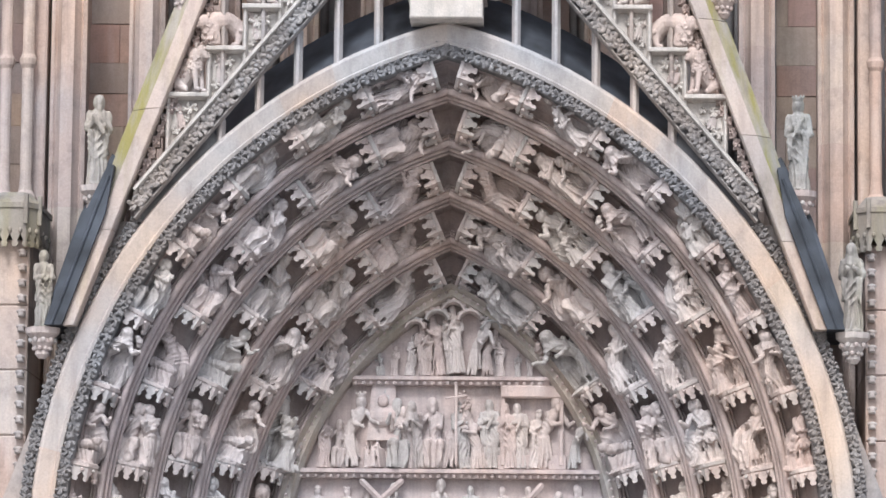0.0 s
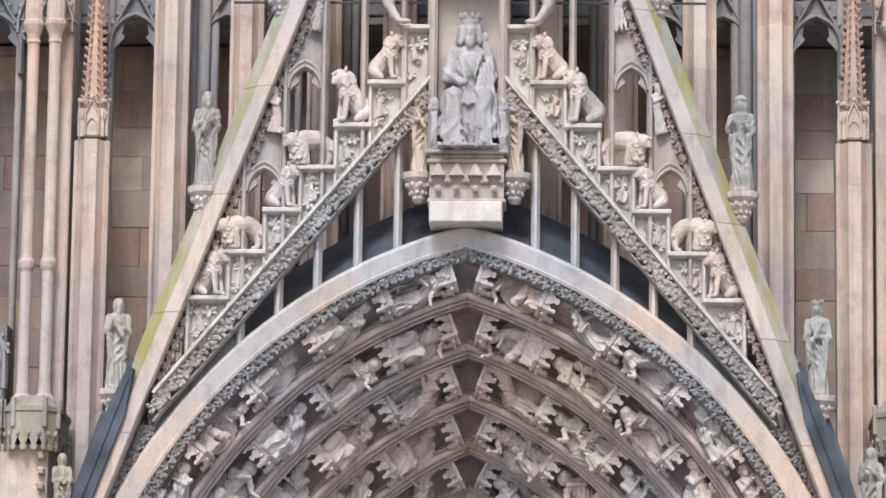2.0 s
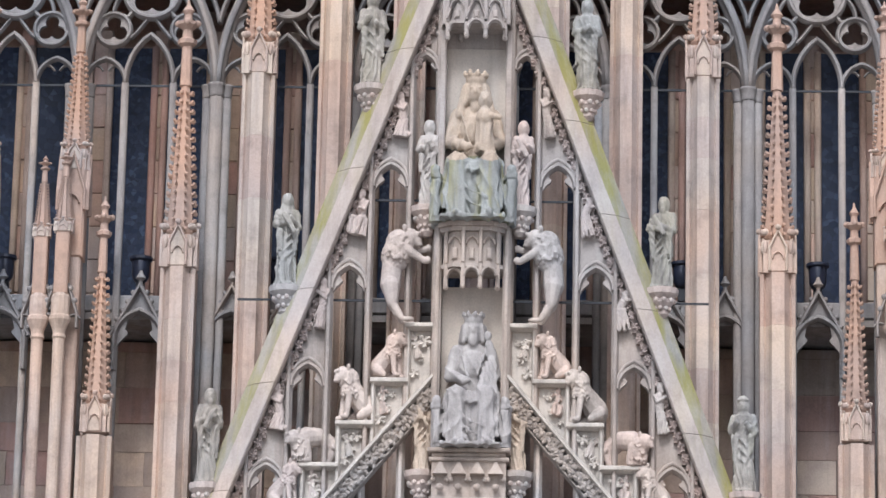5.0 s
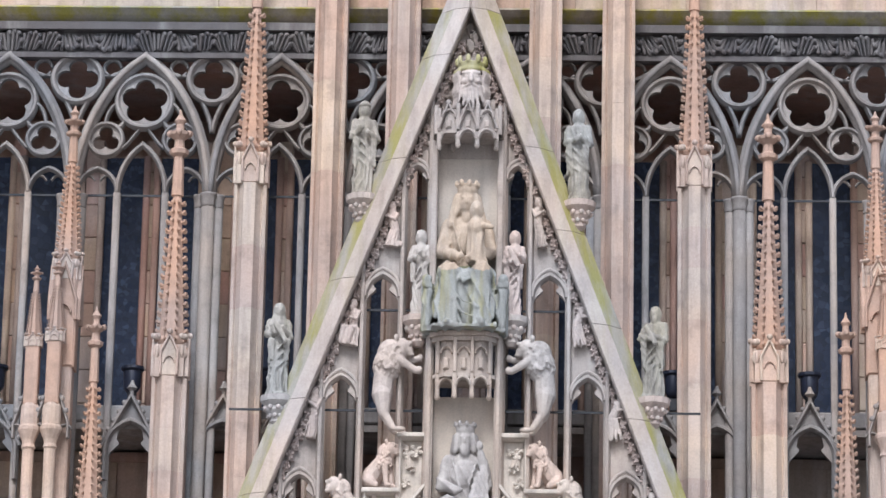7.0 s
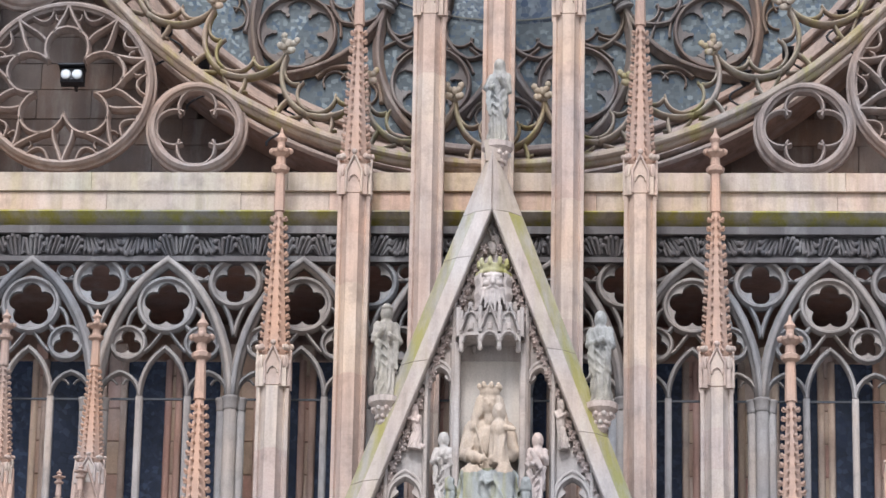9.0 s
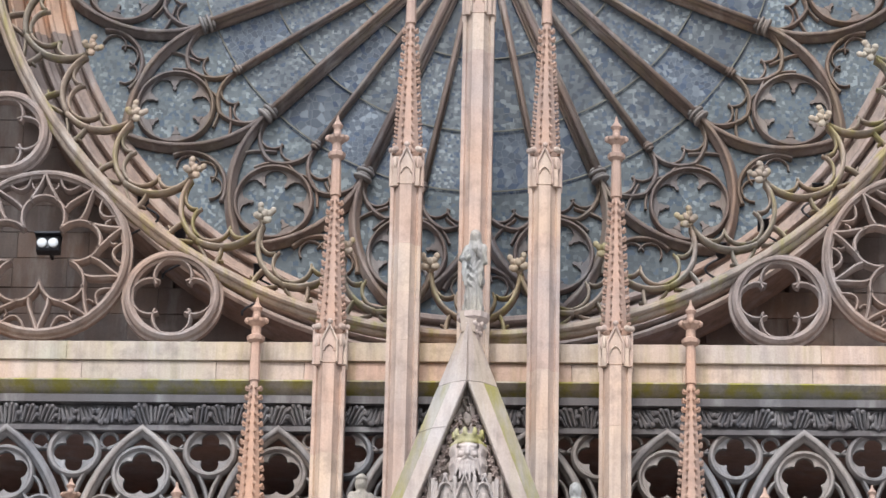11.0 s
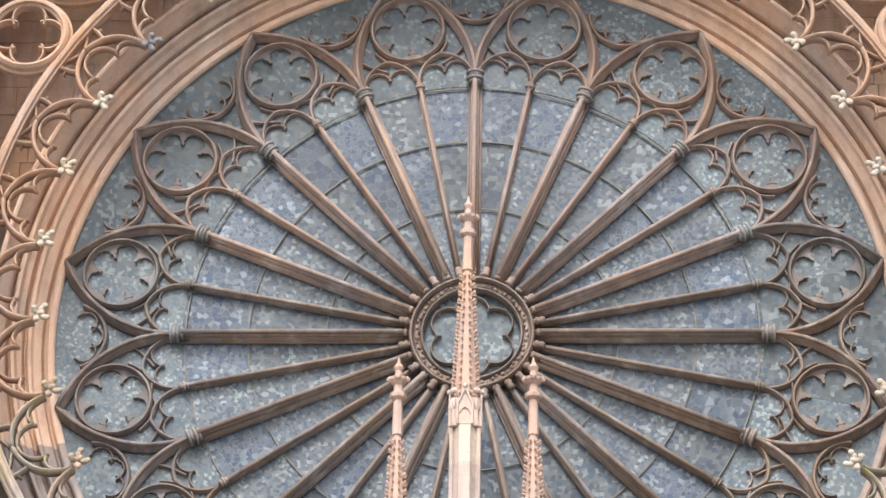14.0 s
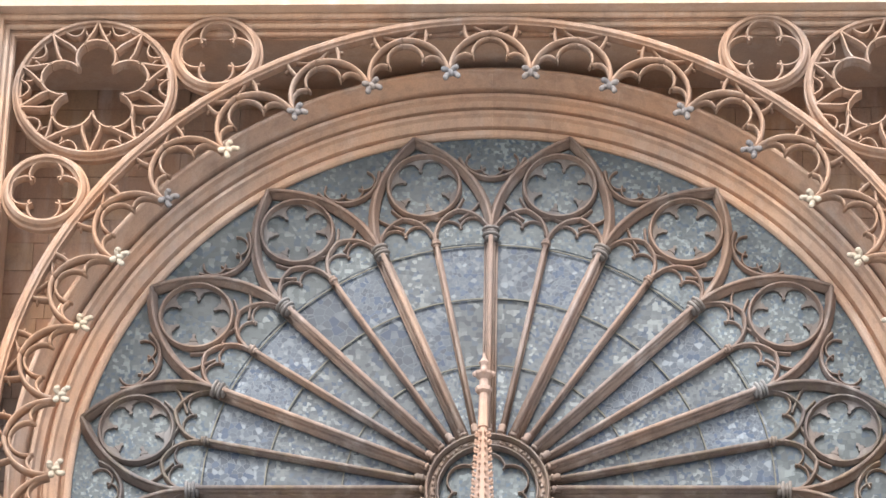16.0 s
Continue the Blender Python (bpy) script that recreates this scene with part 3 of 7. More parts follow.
foot = lathe(MB(), [(0.06, -0.06), (0.075, -0.03), (0.05, 0.0), (0.068, 0.05), (0.045, 0.1)], (0, -0.2, ZC + 1.12), 8)
lesser = MB()
sweep(lesser, [(0, ZC + 1.12), (0, ZC + 4.75)], roll(0.036), -0.15)
for x in (-0.045, 0.045):
    sweep(lesser, [(x, ZC + 1.12), (x, ZC + 4.75)], roll(0.014), -0.04)
sweep(lesser, [(0, ZC + 1.0), (0, ZC + 4.8)], [(-0.048, 0), (-0.048, 0.04), (-0.024, 0.04), (-0.02, 0.14), (0.02, 0.14), (0.024, 0.04), (0.048, 0.04), (0.048, 0)], 0.02)
for dz, w in ((0.0, 0.06), (0.05, 0.085), (0.1, 0.07)):
    lathe(lesser, [(w, -0.02), (w, 0.02)], (0, -0.13, ZC + 4.72 + dz), 8)

# pointed head between two main spokes: its arms spring at the capitals and meet at the rim
h = 11.25
half = 4.86 * math.sin(radians(h))
zs = ZC + 4.86 * math.cos(radians(h))


def bez(p0, p1, p2, p3, n=12):
    out = []
    for i in range(n):
        t = i / (n - 1)
        out.append(tuple((1 - t) ** 3 * a + 3 * t * (1 - t) ** 2 * b + 3 * t * t * (1 - t) * c + t ** 3 * d for a, b, c, d in zip(p0, p1, p2, p3)))
    return out


sh, ch = math.sin(radians(h)), math.cos(radians(h))
armR = bez((half, zs), (half + 0.62 * sh * 1.1, zs + 0.62 * ch), (0.92, ZC + 6.25), (0.0, ZC + 6.88))
armL = [(-x, z) for x, z in armR]
head = MB()
for arm in (armL, armR):
    sweep(head, arm, [(-0.09, 0), (-0.09, 0.1), (-0.05, 0.12), (-0.03, 0.2), (0.03, 0.2), (0.05, 0.12), (0.09, 0.1), (0.09, 0)], 0.02)
    sweep(head, arm, roll(0.035), -0.2)
headcircle = MB()
sweep(headcircle, circle(0, ZC + 5.95, 0.61, 40), bar(0.075, 0.19), 0.02, True)
foil = foil_plate(MB(), 0, ZC + 5.95, 0.585, 6, radians(0), -0.06, 0.03, 0.36, 0.205, 9)
for k in range(6):  # cusps curling inward between the lobes
    c, s_ = math.cos(radians(30 + 60 * k)), math.sin(radians(30 + 60 * k))
    ngon_plate(foil, [(r * c - u * s_, ZC + 5.95 + r * s_ + u * c) for r, u in ((0.46, -0.07), (0.39, -0.022), (0.34, -0.03), (0.315, 0.0), (0.34, 0.03), (0.39, 0.022), (0.46, 0.07))], -0.07, 0.02)
sub = MB()
for s in (-1, 1):
    c = s * half * 0.5
    pts = ogive(c, ZC + 4.82, half * 0.5, 1.25, 8)
    sweep(sub, pts, bar(0.075, 0.14), 0.02)
    for t in (-1, 1):
        sweep(sub, arc(c + t * half * 0.21, ZC + 5.0, half * 0.23, 90 - t * 95, 90 + t * 80, 8), bar(0.04, 0.08), 0.0)
    sweep(sub, bez((s * 0.02, ZC + 5.34), (s * 0.2, ZC + 5.22), (s * 0.42, ZC + 5.30), (s * 0.62, ZC + 5.62)), bar(0.05, 0.11), 0.02)
    sweep(sub, bez((s * half * 0.5, ZC + 5.2), (s * 0.62, ZC + 5.3), (s * 0.8, ZC + 5.35), (s * 0.93, ZC + 5.55)), bar(0.05, 0.11), 0.02)
# eyelet between neighbouring heads, at the rim above a main spoke
eye = MB()
sweep(eye, arc(0, ZC + 6.62, 0.6, 200, 340, 16), bar(0.08, 0.15), 0.02)
for t in (-1, 0, 1):
    a = 270 + t * 46
    sweep(eye, arc(0.36 * math.cos(radians(a)), ZC + 6.62 + 0.36 * math.sin(radians(a)), 0.19, a - 95, a + 95, 8), bar(0.035, 0.08), 0.0)
S_ME, C_ME, F_ME, L_ME, H_ME, HC_ME, FO_ME, SU_ME, E_ME = (x.moved(Matrix.Translation((0, 0, -ZC))).mesh(n, sm) for x, n, sm in (
    (spoke, "spoke", True), (cap, "capital", True), (foot, "spoke_base", True), (lesser, "lesser_spoke", True), (head, "petal_arch", True), (headcircle, "sexfoil_ring", False), (foil, "sexfoil", False), (sub, "petal_tracery", False), (eye, "eyelet", False)))
lead_part = rose
for k in range(16):
    for me, nm, off in ((S_ME, "spoke", 0), (C_ME, "capital", 0), (F_ME, "spoke_base", 0), (L_ME, "lesser_spoke", h), (F_ME, "spoke_base", h), (H_ME, "petal_arch", h), (HC_ME, "sexfoil_ring", h), (FO_ME, "sexfoil", h), (SU_ME, "petal_tracery", h), (E_ME, "eyelet", 0)):
        # spokes and heads of the lower half take the darker tracery stone
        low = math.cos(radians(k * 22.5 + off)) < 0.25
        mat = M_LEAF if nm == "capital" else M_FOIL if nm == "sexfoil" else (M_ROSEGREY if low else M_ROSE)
        host = lead_part if nm in ("capital", "spoke_base", "sexfoil_ring", "sexfoil", "petal_tracery") else rose
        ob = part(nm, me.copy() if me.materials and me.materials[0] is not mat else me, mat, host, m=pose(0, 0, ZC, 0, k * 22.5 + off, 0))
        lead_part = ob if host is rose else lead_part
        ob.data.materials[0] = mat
for r in (2.4, 3.68, 4.72):
    part("saddle_bar", sweep(MB(), circle(0, ZC, r, 96), [(-0.011, 0), (-0.011, 0.02), (0.011, 0.02), (0.011, 0)], -0.02, True), M_BRONZE, rose)

# openwork ring with hanging cusps, before the rose
ring = thing("tracery_ring", (0, -2.0, ZC), "freestanding sandstone ring with hanging cusped arches and fleurons", "tracery")
for k in range(4):
    seg = [pol(7.96, k * 90 + i * 90 / 24) for i in range(25)]
    mb = MB()
    sweep(mb, seg, [(-0.1, 0), (-0.1, 0.12), (-0.075, 0.15), (-0.04, 0.16), (-0.03, 0.22), (0.0, 0.25), (0.05, 0.24), (0.075, 0.19), (0.1, 0.18), (0.1, 0)], -1.9)
    part("ring_bar", mb, M_RING if k < 2 else M_MOSSRING, ring)
cusp = MB()
w5 = 7.05 * math.sin(radians(5.625))


def both(pts, w, d):
    """A bar on both sides of the cell's middle."""
    for s in (-1, 1):
        sweep(cusp, [(s * x, ZC + z) for x, z in pts], [(-w / 2, 0), (-w / 2, d * 0.7), (-w * 0.12, d), (w * 0.12, d), (w / 2, d * 0.7), (w / 2, 0)], -1.9)


# main arch, from the fleuron's stem up and over
both(bez((w5 - 0.02, 6.93), (w5 - 0.02, 7.3), (0.46, 7.64), (0.0, 7.70), 14), 0.075, 0.22)
# trefoil within: a round crown lobe, a cusp, a side lobe down to the stem
both(arc(0.0, 7.32, 0.30, -8, 90, 10), 0.05, 0.15)
both(bez((0.31, 7.26), (0.42, 7.36), (0.6, 7.3), (w5 - 0.04, 7.04), 8), 0.05, 0.15)
both([(0.30, 7.33), (0.27, 7.21)], 0.035, 0.13)
# spikes from the arch's back to the ring, and the eyelets beside them
both(bez((0.36, 7.56), (0.42, 7.66), (0.45, 7.78), (0.44, 7.93), 6), 0.06, 0.17)
both([(0.43, 7.78), (0.52, 7.74)], 0.035, 0.12)
both(bez((0.34, 7.93), (0.3, 7.84), (0.18, 7.8), (0.06, 7.74), 6), 0.045, 0.13)
fle = MB()
capsule(fle, (w5, -2.0, ZC + 7.0), (w5, -2.12, ZC + 6.88), 0.045, 0.035, 7)
lathe(fle, [(0.06, -0.02), (0.07, 0.0), (0.05, 0.02)], (w5, -2.1, ZC + 6.9), 8)
for k in range(4):  # four curling leaves and a bud
    t = radians(45 + 90 * k)
    d_ = Vector((math.cos(t), -0.45, math.sin(t) * 0.8))
    p_ = Vector((w5, -2.15, ZC + 6.82))
    capsule(fle, tuple(p_), tuple(p_ + d_ * 0.11), 0.03, 0.055, 7)
    ball(fle, tuple(p_ + d_ * 0.15 + Vector((0, -0.01, -0.03))), 0.05, 0.04, 0.055, n=7)
ball(fle, (w5, -2.21, ZC + 6.79), 0.05, 0.05, 0.07, n=8)
CU, FL = (x.moved(Matrix.Translation((0, 0, -ZC))).mesh(n, True) for x, n in ((cusp, "cusped_arch"), (fle, "fleuron")))
CUS = {m.name: CU.copy() for m in (M_RING, M_MOSSRING)}
FLS = {m.name: FL.copy() for m in (M_SOOTKNOB, M_PALEKNOB, M_MOSSRING)}
rf = random.Random(12)
for k in range(32):
    low = abs(k - 16) <= 6
    m = M_MOSSRING if low else M_RING
    f = rf.choice((M_MOSSRING, M_PALEKNOB)) if low else (M_SOOTKNOB if min(k, 32 - k) < 4 or rf.random() < 0.3 else M_PALEKNOB)
    part("cusped_arch", CUS[m.name], m, ring, m=pose(0, 0, ZC, 0, k * 11.25, 0))
    part("fleuron", FLS[f.name], f, ring, m=pose(0, 0, ZC, 0, k * 11.25, 0))


# corner roundels of the frame
def roundel(cx, cz, r, lobes):
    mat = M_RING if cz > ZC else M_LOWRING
    t = thing("roundel", (cx, -1.9, cz), "pierced sandstone roundel with star-shaped cusps" if lobes > 4 else "small pierced sandstone roundel with four lobes", "tracery", "roundels in the corners")
    w = 0.16 if lobes > 4 else 0.19
    mb = sweep(MB(), circle(cx, cz, r - w / 2, 48), [(-w / 2, 0), (-w / 2, 0.12), (-w * 0.3, 0.14), (-w * 0.2, 0.22), (w * 0.05, 0.27), (w * 0.25, 0.26), (w * 0.3, 0.2), (w / 2, 0.18), (w / 2, 0)], -1.86, True)
    part("ring", mb, mat, t)

    def at(rr, deg):
        return (cx + r * rr * math.cos(radians(deg)), cz + r * rr * math.sin(radians(deg)))

    if lobes == 4:
        for k in range(4):
            a = 90 * k
            x, z = at(0.43, a)
            part("lobe", sweep(MB(), arc(x, z, 0.37 * r, a - 118, a + 118, 16), bar(0.06, 0.16), -1.9), mat, t)
    else:
        for k in range(lobes):
            a = 90 + 360 * k / lobes
            q = MB()
            x, z = at(0.43, a)
            sweep(q, arc(x, z, 0.235 * r, a - 95, a + 95, 15), bar(0.07, 0.22), -1.9)
            for sd in (-1, 1):
                # flank down to the inner cusp, ogee up to the ring, small cusps beside its tip
                sweep(q, bez((x + 0.235 * r * math.cos(radians(a + sd * 95)), z + 0.235 * r * math.sin(radians(a + sd * 95))), at(0.45, a + sd * 32), at(0.42, a + sd * 34), at(0.34, a + sd * 36), 6), bar(0.07, 0.22), -1.9)
                sweep(q, bez(at(0.61, a + sd * 14), at(0.68, a + sd * 12), at(0.76, a + sd * 3), at(0.94, a), 8), bar(0.07, 0.22), -1.9)
                sweep(q, bez(at(0.76, a + sd * 5), at(0.75, a + sd * 9), at(0.78, a + sd * 11), at(0.84, a + sd * 10), 5), bar(0.04, 0.15), -1.9)
                # the tip between two lobes
                sweep(q, bez(at(0.56, a + sd * 25), at(0.68, a + sd * 26), at(0.76, a + sd * 33), at(0.94, a + sd * 36), 8), bar(0.07, 0.22), -1.9)
                # a cusped arch in each eyelet along the ring
                sweep(q, bez(at(0.93, a + sd * 10), at(0.74, a + sd * 14), at(0.74, a + sd * 22), at(0.93, a + sd * 27), 9), bar(0.05, 0.17), -1.9)
            part("star_point", q, mat, t)
    return t


for sx in (-1, 1):
    for sz in (-1, 1):
        roundel(sx * 6.66, ZC + sz * 6.62, 1.40, 5)
        roundel(sx * 4.62, ZC + sz * 7.32, 0.78, 4)
        roundel(sx * 7.36, ZC + sz * 4.62, 0.74, 4)


# ---- openwork screen of the storey below the rose ----
screen = thing("wall_screen", (0, -2.0, 9), "grey openwork harp screen of slender mullions and pointed tracery", "wall", kind="structure")
def crown(x):
    """Height of the portal arch's back over a place x on the facade."""
    d = 56.2 - (abs(x) + 1.9) ** 2
    return 4.75 + math.sqrt(d) - 0.1 if d > 0 else 5.0


def mullion(x):
    z0 = crown(x)
    mb = box(MB(), x - 0.05, x + 0.05, -2.06, -1.94, z0, 19.1)
    return sweep(mb, [(x, z0), (x, 19.1)], roll(0.05), -2.05)


def pilaster(c):
    pil, z0 = MB(), crown(c)
    for x, y, r in ((c, -2.16, 0.1), (c - 0.14, -2.06, 0.075), (c + 0.14, -2.06, 0.075)):
        sweep(pil, [(x, z0), (x, 18.95)], roll(r), y)
        lathe(pil, [(r, 0), (r * 1.12, 0.03), (r * 1.04, 0.06), (r * 1.22, 0.16), (r * 1.3, 0.18), (r * 1.3, 0.21)], (x, y, 18.85), 10)
    return box(pil, c - 0.2, c + 0.2, -2.05, -1.9, z0, 19.0)


bays = [s * c for s in (-1, 1) for c in (0.86, 2.91, 4.95, 7.0, 9.05)]
for b in bays:
    w = 1.0
    mb = MB()
    pts = ogive(b, 19.0, w, 1.75, 11)
    zt = max(z for x, z in pts)
    k = (21.22 - 19.0) / (zt - 19.0)
    pts = [(x, 19.0 + (z - 19.0) * k) for x, z in pts]
    sweep(mb, pts, bar(0.17, 0.2), -1.98)
    sweep(mb, pts, roll(0.045), -2.18)
    part("bay_arch", mb, M_HARP, screen, smooth=True)
    mb = MB()
    sweep(mb, circle(b, 20.53, 0.41, 30), bar(0.09, 0.15), -1.98, True)
    foil_plate(mb, b, 20.53, 0.39, 5, radians(90), -2.06, -1.96, 0.2, 0.15, 9)
    for t in (-1, 1):
        sweep(mb, bez((b + t * 0.28, 20.24), (b + t * 0.33, 20.15), (b + t * 0.34, 20.1), (b + t * 0.42, 20.14), 5), bar(0.07, 0.12), -1.98)
        sweep(mb, bez((b + t * 0.41, 20.5), (b + t * 0.5, 20.45), (b + t * 0.56, 20.36), (b + t * 0.58, 20.18), 6), bar(0.06, 0.12), -1.98)
        sweep(mb, bez((b + t * 0.05, 20.12), (b + t * 0.14, 20.0), (b + t * 0.24, 19.85), (b + t * 0.31, 19.8), 6), bar(0.05, 0.1), -1.98)
    part("cinquefoil", mb, M_HARP, screen)
    for s in (-1, 1):
        mb = MB()
        sweep(mb, circle(b + s * 0.56, 19.93, 0.25, 24), bar(0.07, 0.13), -1.98, True)
        foil_plate(mb, b + s * 0.56, 19.93, 0.235, 3, radians(90), -2.05, -1.96, 0.105, 0.105, 10)
        part("trefoil", mb, M_HARP, screen)
        mb = MB()
        sweep(mb, ogive(b + s * 0.66, 19.1, 0.3, 1.3), bar(0.07, 0.12), -1.98)
        for t in (-1, 1):
            sweep(mb, arc(b + s * 0.66 + t * 0.16, 19.25, 0.13, 90 - t * 100, 90 + t * 70, 6), bar(0.03, 0.06), -1.98)
        part("light_head", mb, M_HARP, screen)
        part("mullion", mullion(b + s * 0.36), M_HARP, screen, smooth=True)
    mb = MB()
    pts = ogive(b, 19.1, 0.36, 1.9, 8)
    sweep(mb, [(x, 19.1 + (z - 19.1) * 1.25) for x, z in pts], bar(0.08, 0.13), -1.98)
    part("light_head", mb, M_HARP, screen)
for s in (-1, 1):
    for c in (1.885, 3.93, 5.975, 8.02):
        part("pilaster", pilaster(s * c), M_HARP, screen, smooth=True)
        mb = MB()
        sweep(mb, circle(s * c, 20.88, 0.36, 28), bar(0.10, 0.16), -1.98, True)
        foil_plate(mb, s * c, 20.88, 0.34, 4, radians(0), -2.06, -1.96, 0.175, 0.138, 9)
        for t in (-1, 1):
            cx_ = s * c
            sweep(mb, bez((cx_ + t * 0.16, 20.53), (cx_ + t * 0.1, 20.4), (cx_ + t * 0.04, 20.3), (cx_, 20.05), 6), bar(0.07, 0.12), -1.98)
            sweep(mb, arc(cx_ + t * 0.52, 21.06, 0.13, 0, 330, 12), bar(0.05, 0.1), -1.98)
            sweep(mb, bez((cx_ + t * 0.36, 20.95), (cx_ + t * 0.45, 20.9), (cx_ + t * 0.6, 20.95), (cx_ + t * 0.85, 21.15), 6), bar(0.05, 0.1), -1.98)
        part("quatrefoil", mb, M_HARP, screen)
part("tie_bar", box(MB(), -9.5, 9.5, -1.99, -1.965, 19.06, 19.09), M_IRON, screen)

# windows with dark glass in the wall behind the screen
for b in bays:
    win = thing("window_bay", (b, -0.7, 15.6), "tall dark-blue leaded window light behind the screen", "window", "windows behind the screen", "structure")
    for s in (-1, 1):
        mb = MB()
        box(mb, b + s * 0.42 - 0.33, b + s * 0.42 + 0.33, -0.62, -0.56, 15.7, 20.1)
        pane = part("pane", mb, M_DARKGLASS, win)
        f = MB()
        for t in (-1, 1):
            sweep(f, [(b + s * 0.42 + t * 0.34, 15.6), (b + s * 0.42 + t * 0.34, 20.1)], roll(0.055), -0.68)
        part("jamb_shaft", f, M_WALL, win, smooth=True)

# trefoil arcade band across the screen
gab = MB()
outer = ogive(0, 15.15, 0.36, 1.3, 7)
sweep(gab, [(-0.36, 14.7)] + outer + [(0.36, 14.7)], bar(0.09, 0.16), -2.0)
for t in (-1, 1):
    ngon_plate(gab, [(t * a_, b_) for a_, b_ in ((0.35, 15.0), (0.28, 15.12), (0.17, 15.24), (0.16, 15.27), (0.2, 15.32), (0.17, 15.46), (0.27, 15.42), (0.35, 15.2))], -2.08, -1.98)
sweep(gab, [(-0.42, 15.2), (0, 15.98), (0.42, 15.2)], bar(0.07, 0.17), -2.0)
for i in range(5):
    for t in (-1, 1):
        ball(gab, (t * (0.40 - i * 0.075), -2.1, 15.33 + i * 0.135), 0.04, n=6)
lathe(gab, [(0.03, 0), (0.03, 0.1), (0.08, 0.14), (0.04, 0.2), (0.02, 0.26)], (0, -2.08, 15.95), 8)
strip_plate(gab, [(x, z + 0.03) for x, z in outer], [(x, max(z + 0.04, 15.2 + (0.42 - abs(x)) * 1.8)) for x, z in outer], -2.05, -1.95)
GAB = gab.mesh("arcade_gablet", False)
for s in (-1, 1):
    for c in (2.75, 3.6, 4.95, 6.98, 8.6):
        part("arcade_gablet", GAB, M_HARP, screen, m=pose(s * c, 0, 0))
part("arcade_rail", box(MB(), -9.4, 9.4, -1.98, -1.86, 15.62, 15.86, 0.02), M_HARP, screen)
part("arcade_rail", box(MB(), -9.4, 9.4, -1.96, -0.5, 15.5, 15.6), M_HARP, screen)


# ---- piers with spires ----
shaft_plan = [(-0.24, 0.25), (-0.24, -0.10), (-0.19, -0.13), (-0.165, -0.10), (-0.12, -0.17), (-0.085, -0.24), (0.085, -0.24), (0.12, -0.17), (0.165, -0.10), (0.19, -0.13), (0.24, -0.10), (0.24, 0.25)]
STONES = [prism(MB(), shaft_plan, 0.001, hh - 0.001).mesh("stone") for hh in (0.62, 0.78, 0.95)]


def spire_meshes(hs=2.45, w=0.2):
    sp = prism(MB(), [(w * math.cos(radians(22.5 + 45 * k)), w * math.sin(radians(22.5 + 45 * k))) for k in range(8)], 0, hs, 0.3)
    cr = MB()
    rows = 17
    for i in range(rows):
        z = 0.06 + hs * 0.97 * i / rows
        rr = w * (1 - 0.7 * z / hs)
        for k in range(8):
            a = radians(-90 + 45 * k + 22.5)
            if math.sin(a) > 0.5:
                continue
            q = MB()
            box(q, -0.014, 0.014, -0.055, 0.0, -0.012, 0.022)
            box(q, -0.022, 0.022, -0.062, -0.034, 0.002, 0.036)
            cr.join(q, Matrix.Translation((rr * math.cos(a), rr * math.sin(a), z)) @ Matrix.Rotation(a + math.pi / 2, 4, "Z"))
    gb = MB()
    for k in range(4):
        q = MB()
        sweep(q, [(-0.115, -0.34), (-0.115, 0.0), (0, 0.26), (0.115, 0.0), (0.115, -0.34)], bar(0.04, 0.05), -0.21)
        sweep(q, ogive(0, -0.16, 0.075, 1.4, 5), bar(0.025, 0.04), -0.21)
        strip_plate(q, [(-0.1, -0.34), (0, -0.34), (0.1, -0.34)], [(-0.1, 0.0), (0, 0.2), (0.1, 0.0)], -0.22, -0.1)
        ball(q, (0, -0.25, 0.3), 0.045, n=6)
        for t in (-1, 1):
            ball(q, (t * 0.17, -0.2, 0.02), 0.035, 0.035, 0.1, n=6)
            ball(q, (t * 0.2, -0.17, 0.24), 0.05, n=6)
        gb.join(q, Matrix.Rotation(math.pi / 2 * k, 4, "Z"))
    box(gb, -0.2, 0.2, -0.2, 0.2, -0.36, 0.12)
    fi = lathe(MB(), [(0.085, 0.0), (0.07, 0.6), (0.13, 0.64), (0.14, 0.7), (0.075, 0.74), (0.07, 0.86), (0.15, 0.93), (0.16, 0.97), (0.06, 1.01), (0.055, 1.1), (0.09, 1.16), (0.03, 1.25), (0.012, 1.34)], (0, 0, hs - 0.02), 8)
    for k in range(4):
        ball(fi, (0.13 * math.cos(k * math.pi / 2), 0.13 * math.sin(k * math.pi / 2), hs + 0.94), 0.055, n=6)
    return sp.mesh("spire"), cr.mesh("crocketing"), gb.mesh("spire_base"), fi.mesh("finial")


SPIRE = spire_meshes()
rp = random.Random(3)


def pier(x, y, base, top, scale=1.0, tall=1.0, label="pink sandstone pier ending in a crocketed spire"):
    """top: where the spire begins."""
    spire = None
    t = thing("pier", (x, y, base), label, "pier", "piers before the screen")
    z = top - 0.36
    while z > base:
        k = rp.randrange(3)
        z -= (0.62, 0.78, 0.95)[k]
        part("stone", STONES[k], M_PIER, t, m=pose(x, y, z) @ Matrix.Diagonal((scale, scale, 1, 1)))
    for me, nm, mat in zip(SPIRE, ("spire", "crocketing", "spire_base", "finial"), (M_SPIRE, M_SPIRE, M_PIER, M_SPIRE)):
        k = scale * (0.8 if tall < 1 else 1.0)
        own = spire if nm in ("crocketing", "finial") else t
        ob = part(nm, me, mat, own, m=pose(x, y, top) @ Matrix.Diagonal((k, k, tall, 1)), kind="stuff" if nm == "crocketing" else "")
        spire = ob if nm == "spire" else spire
    return t


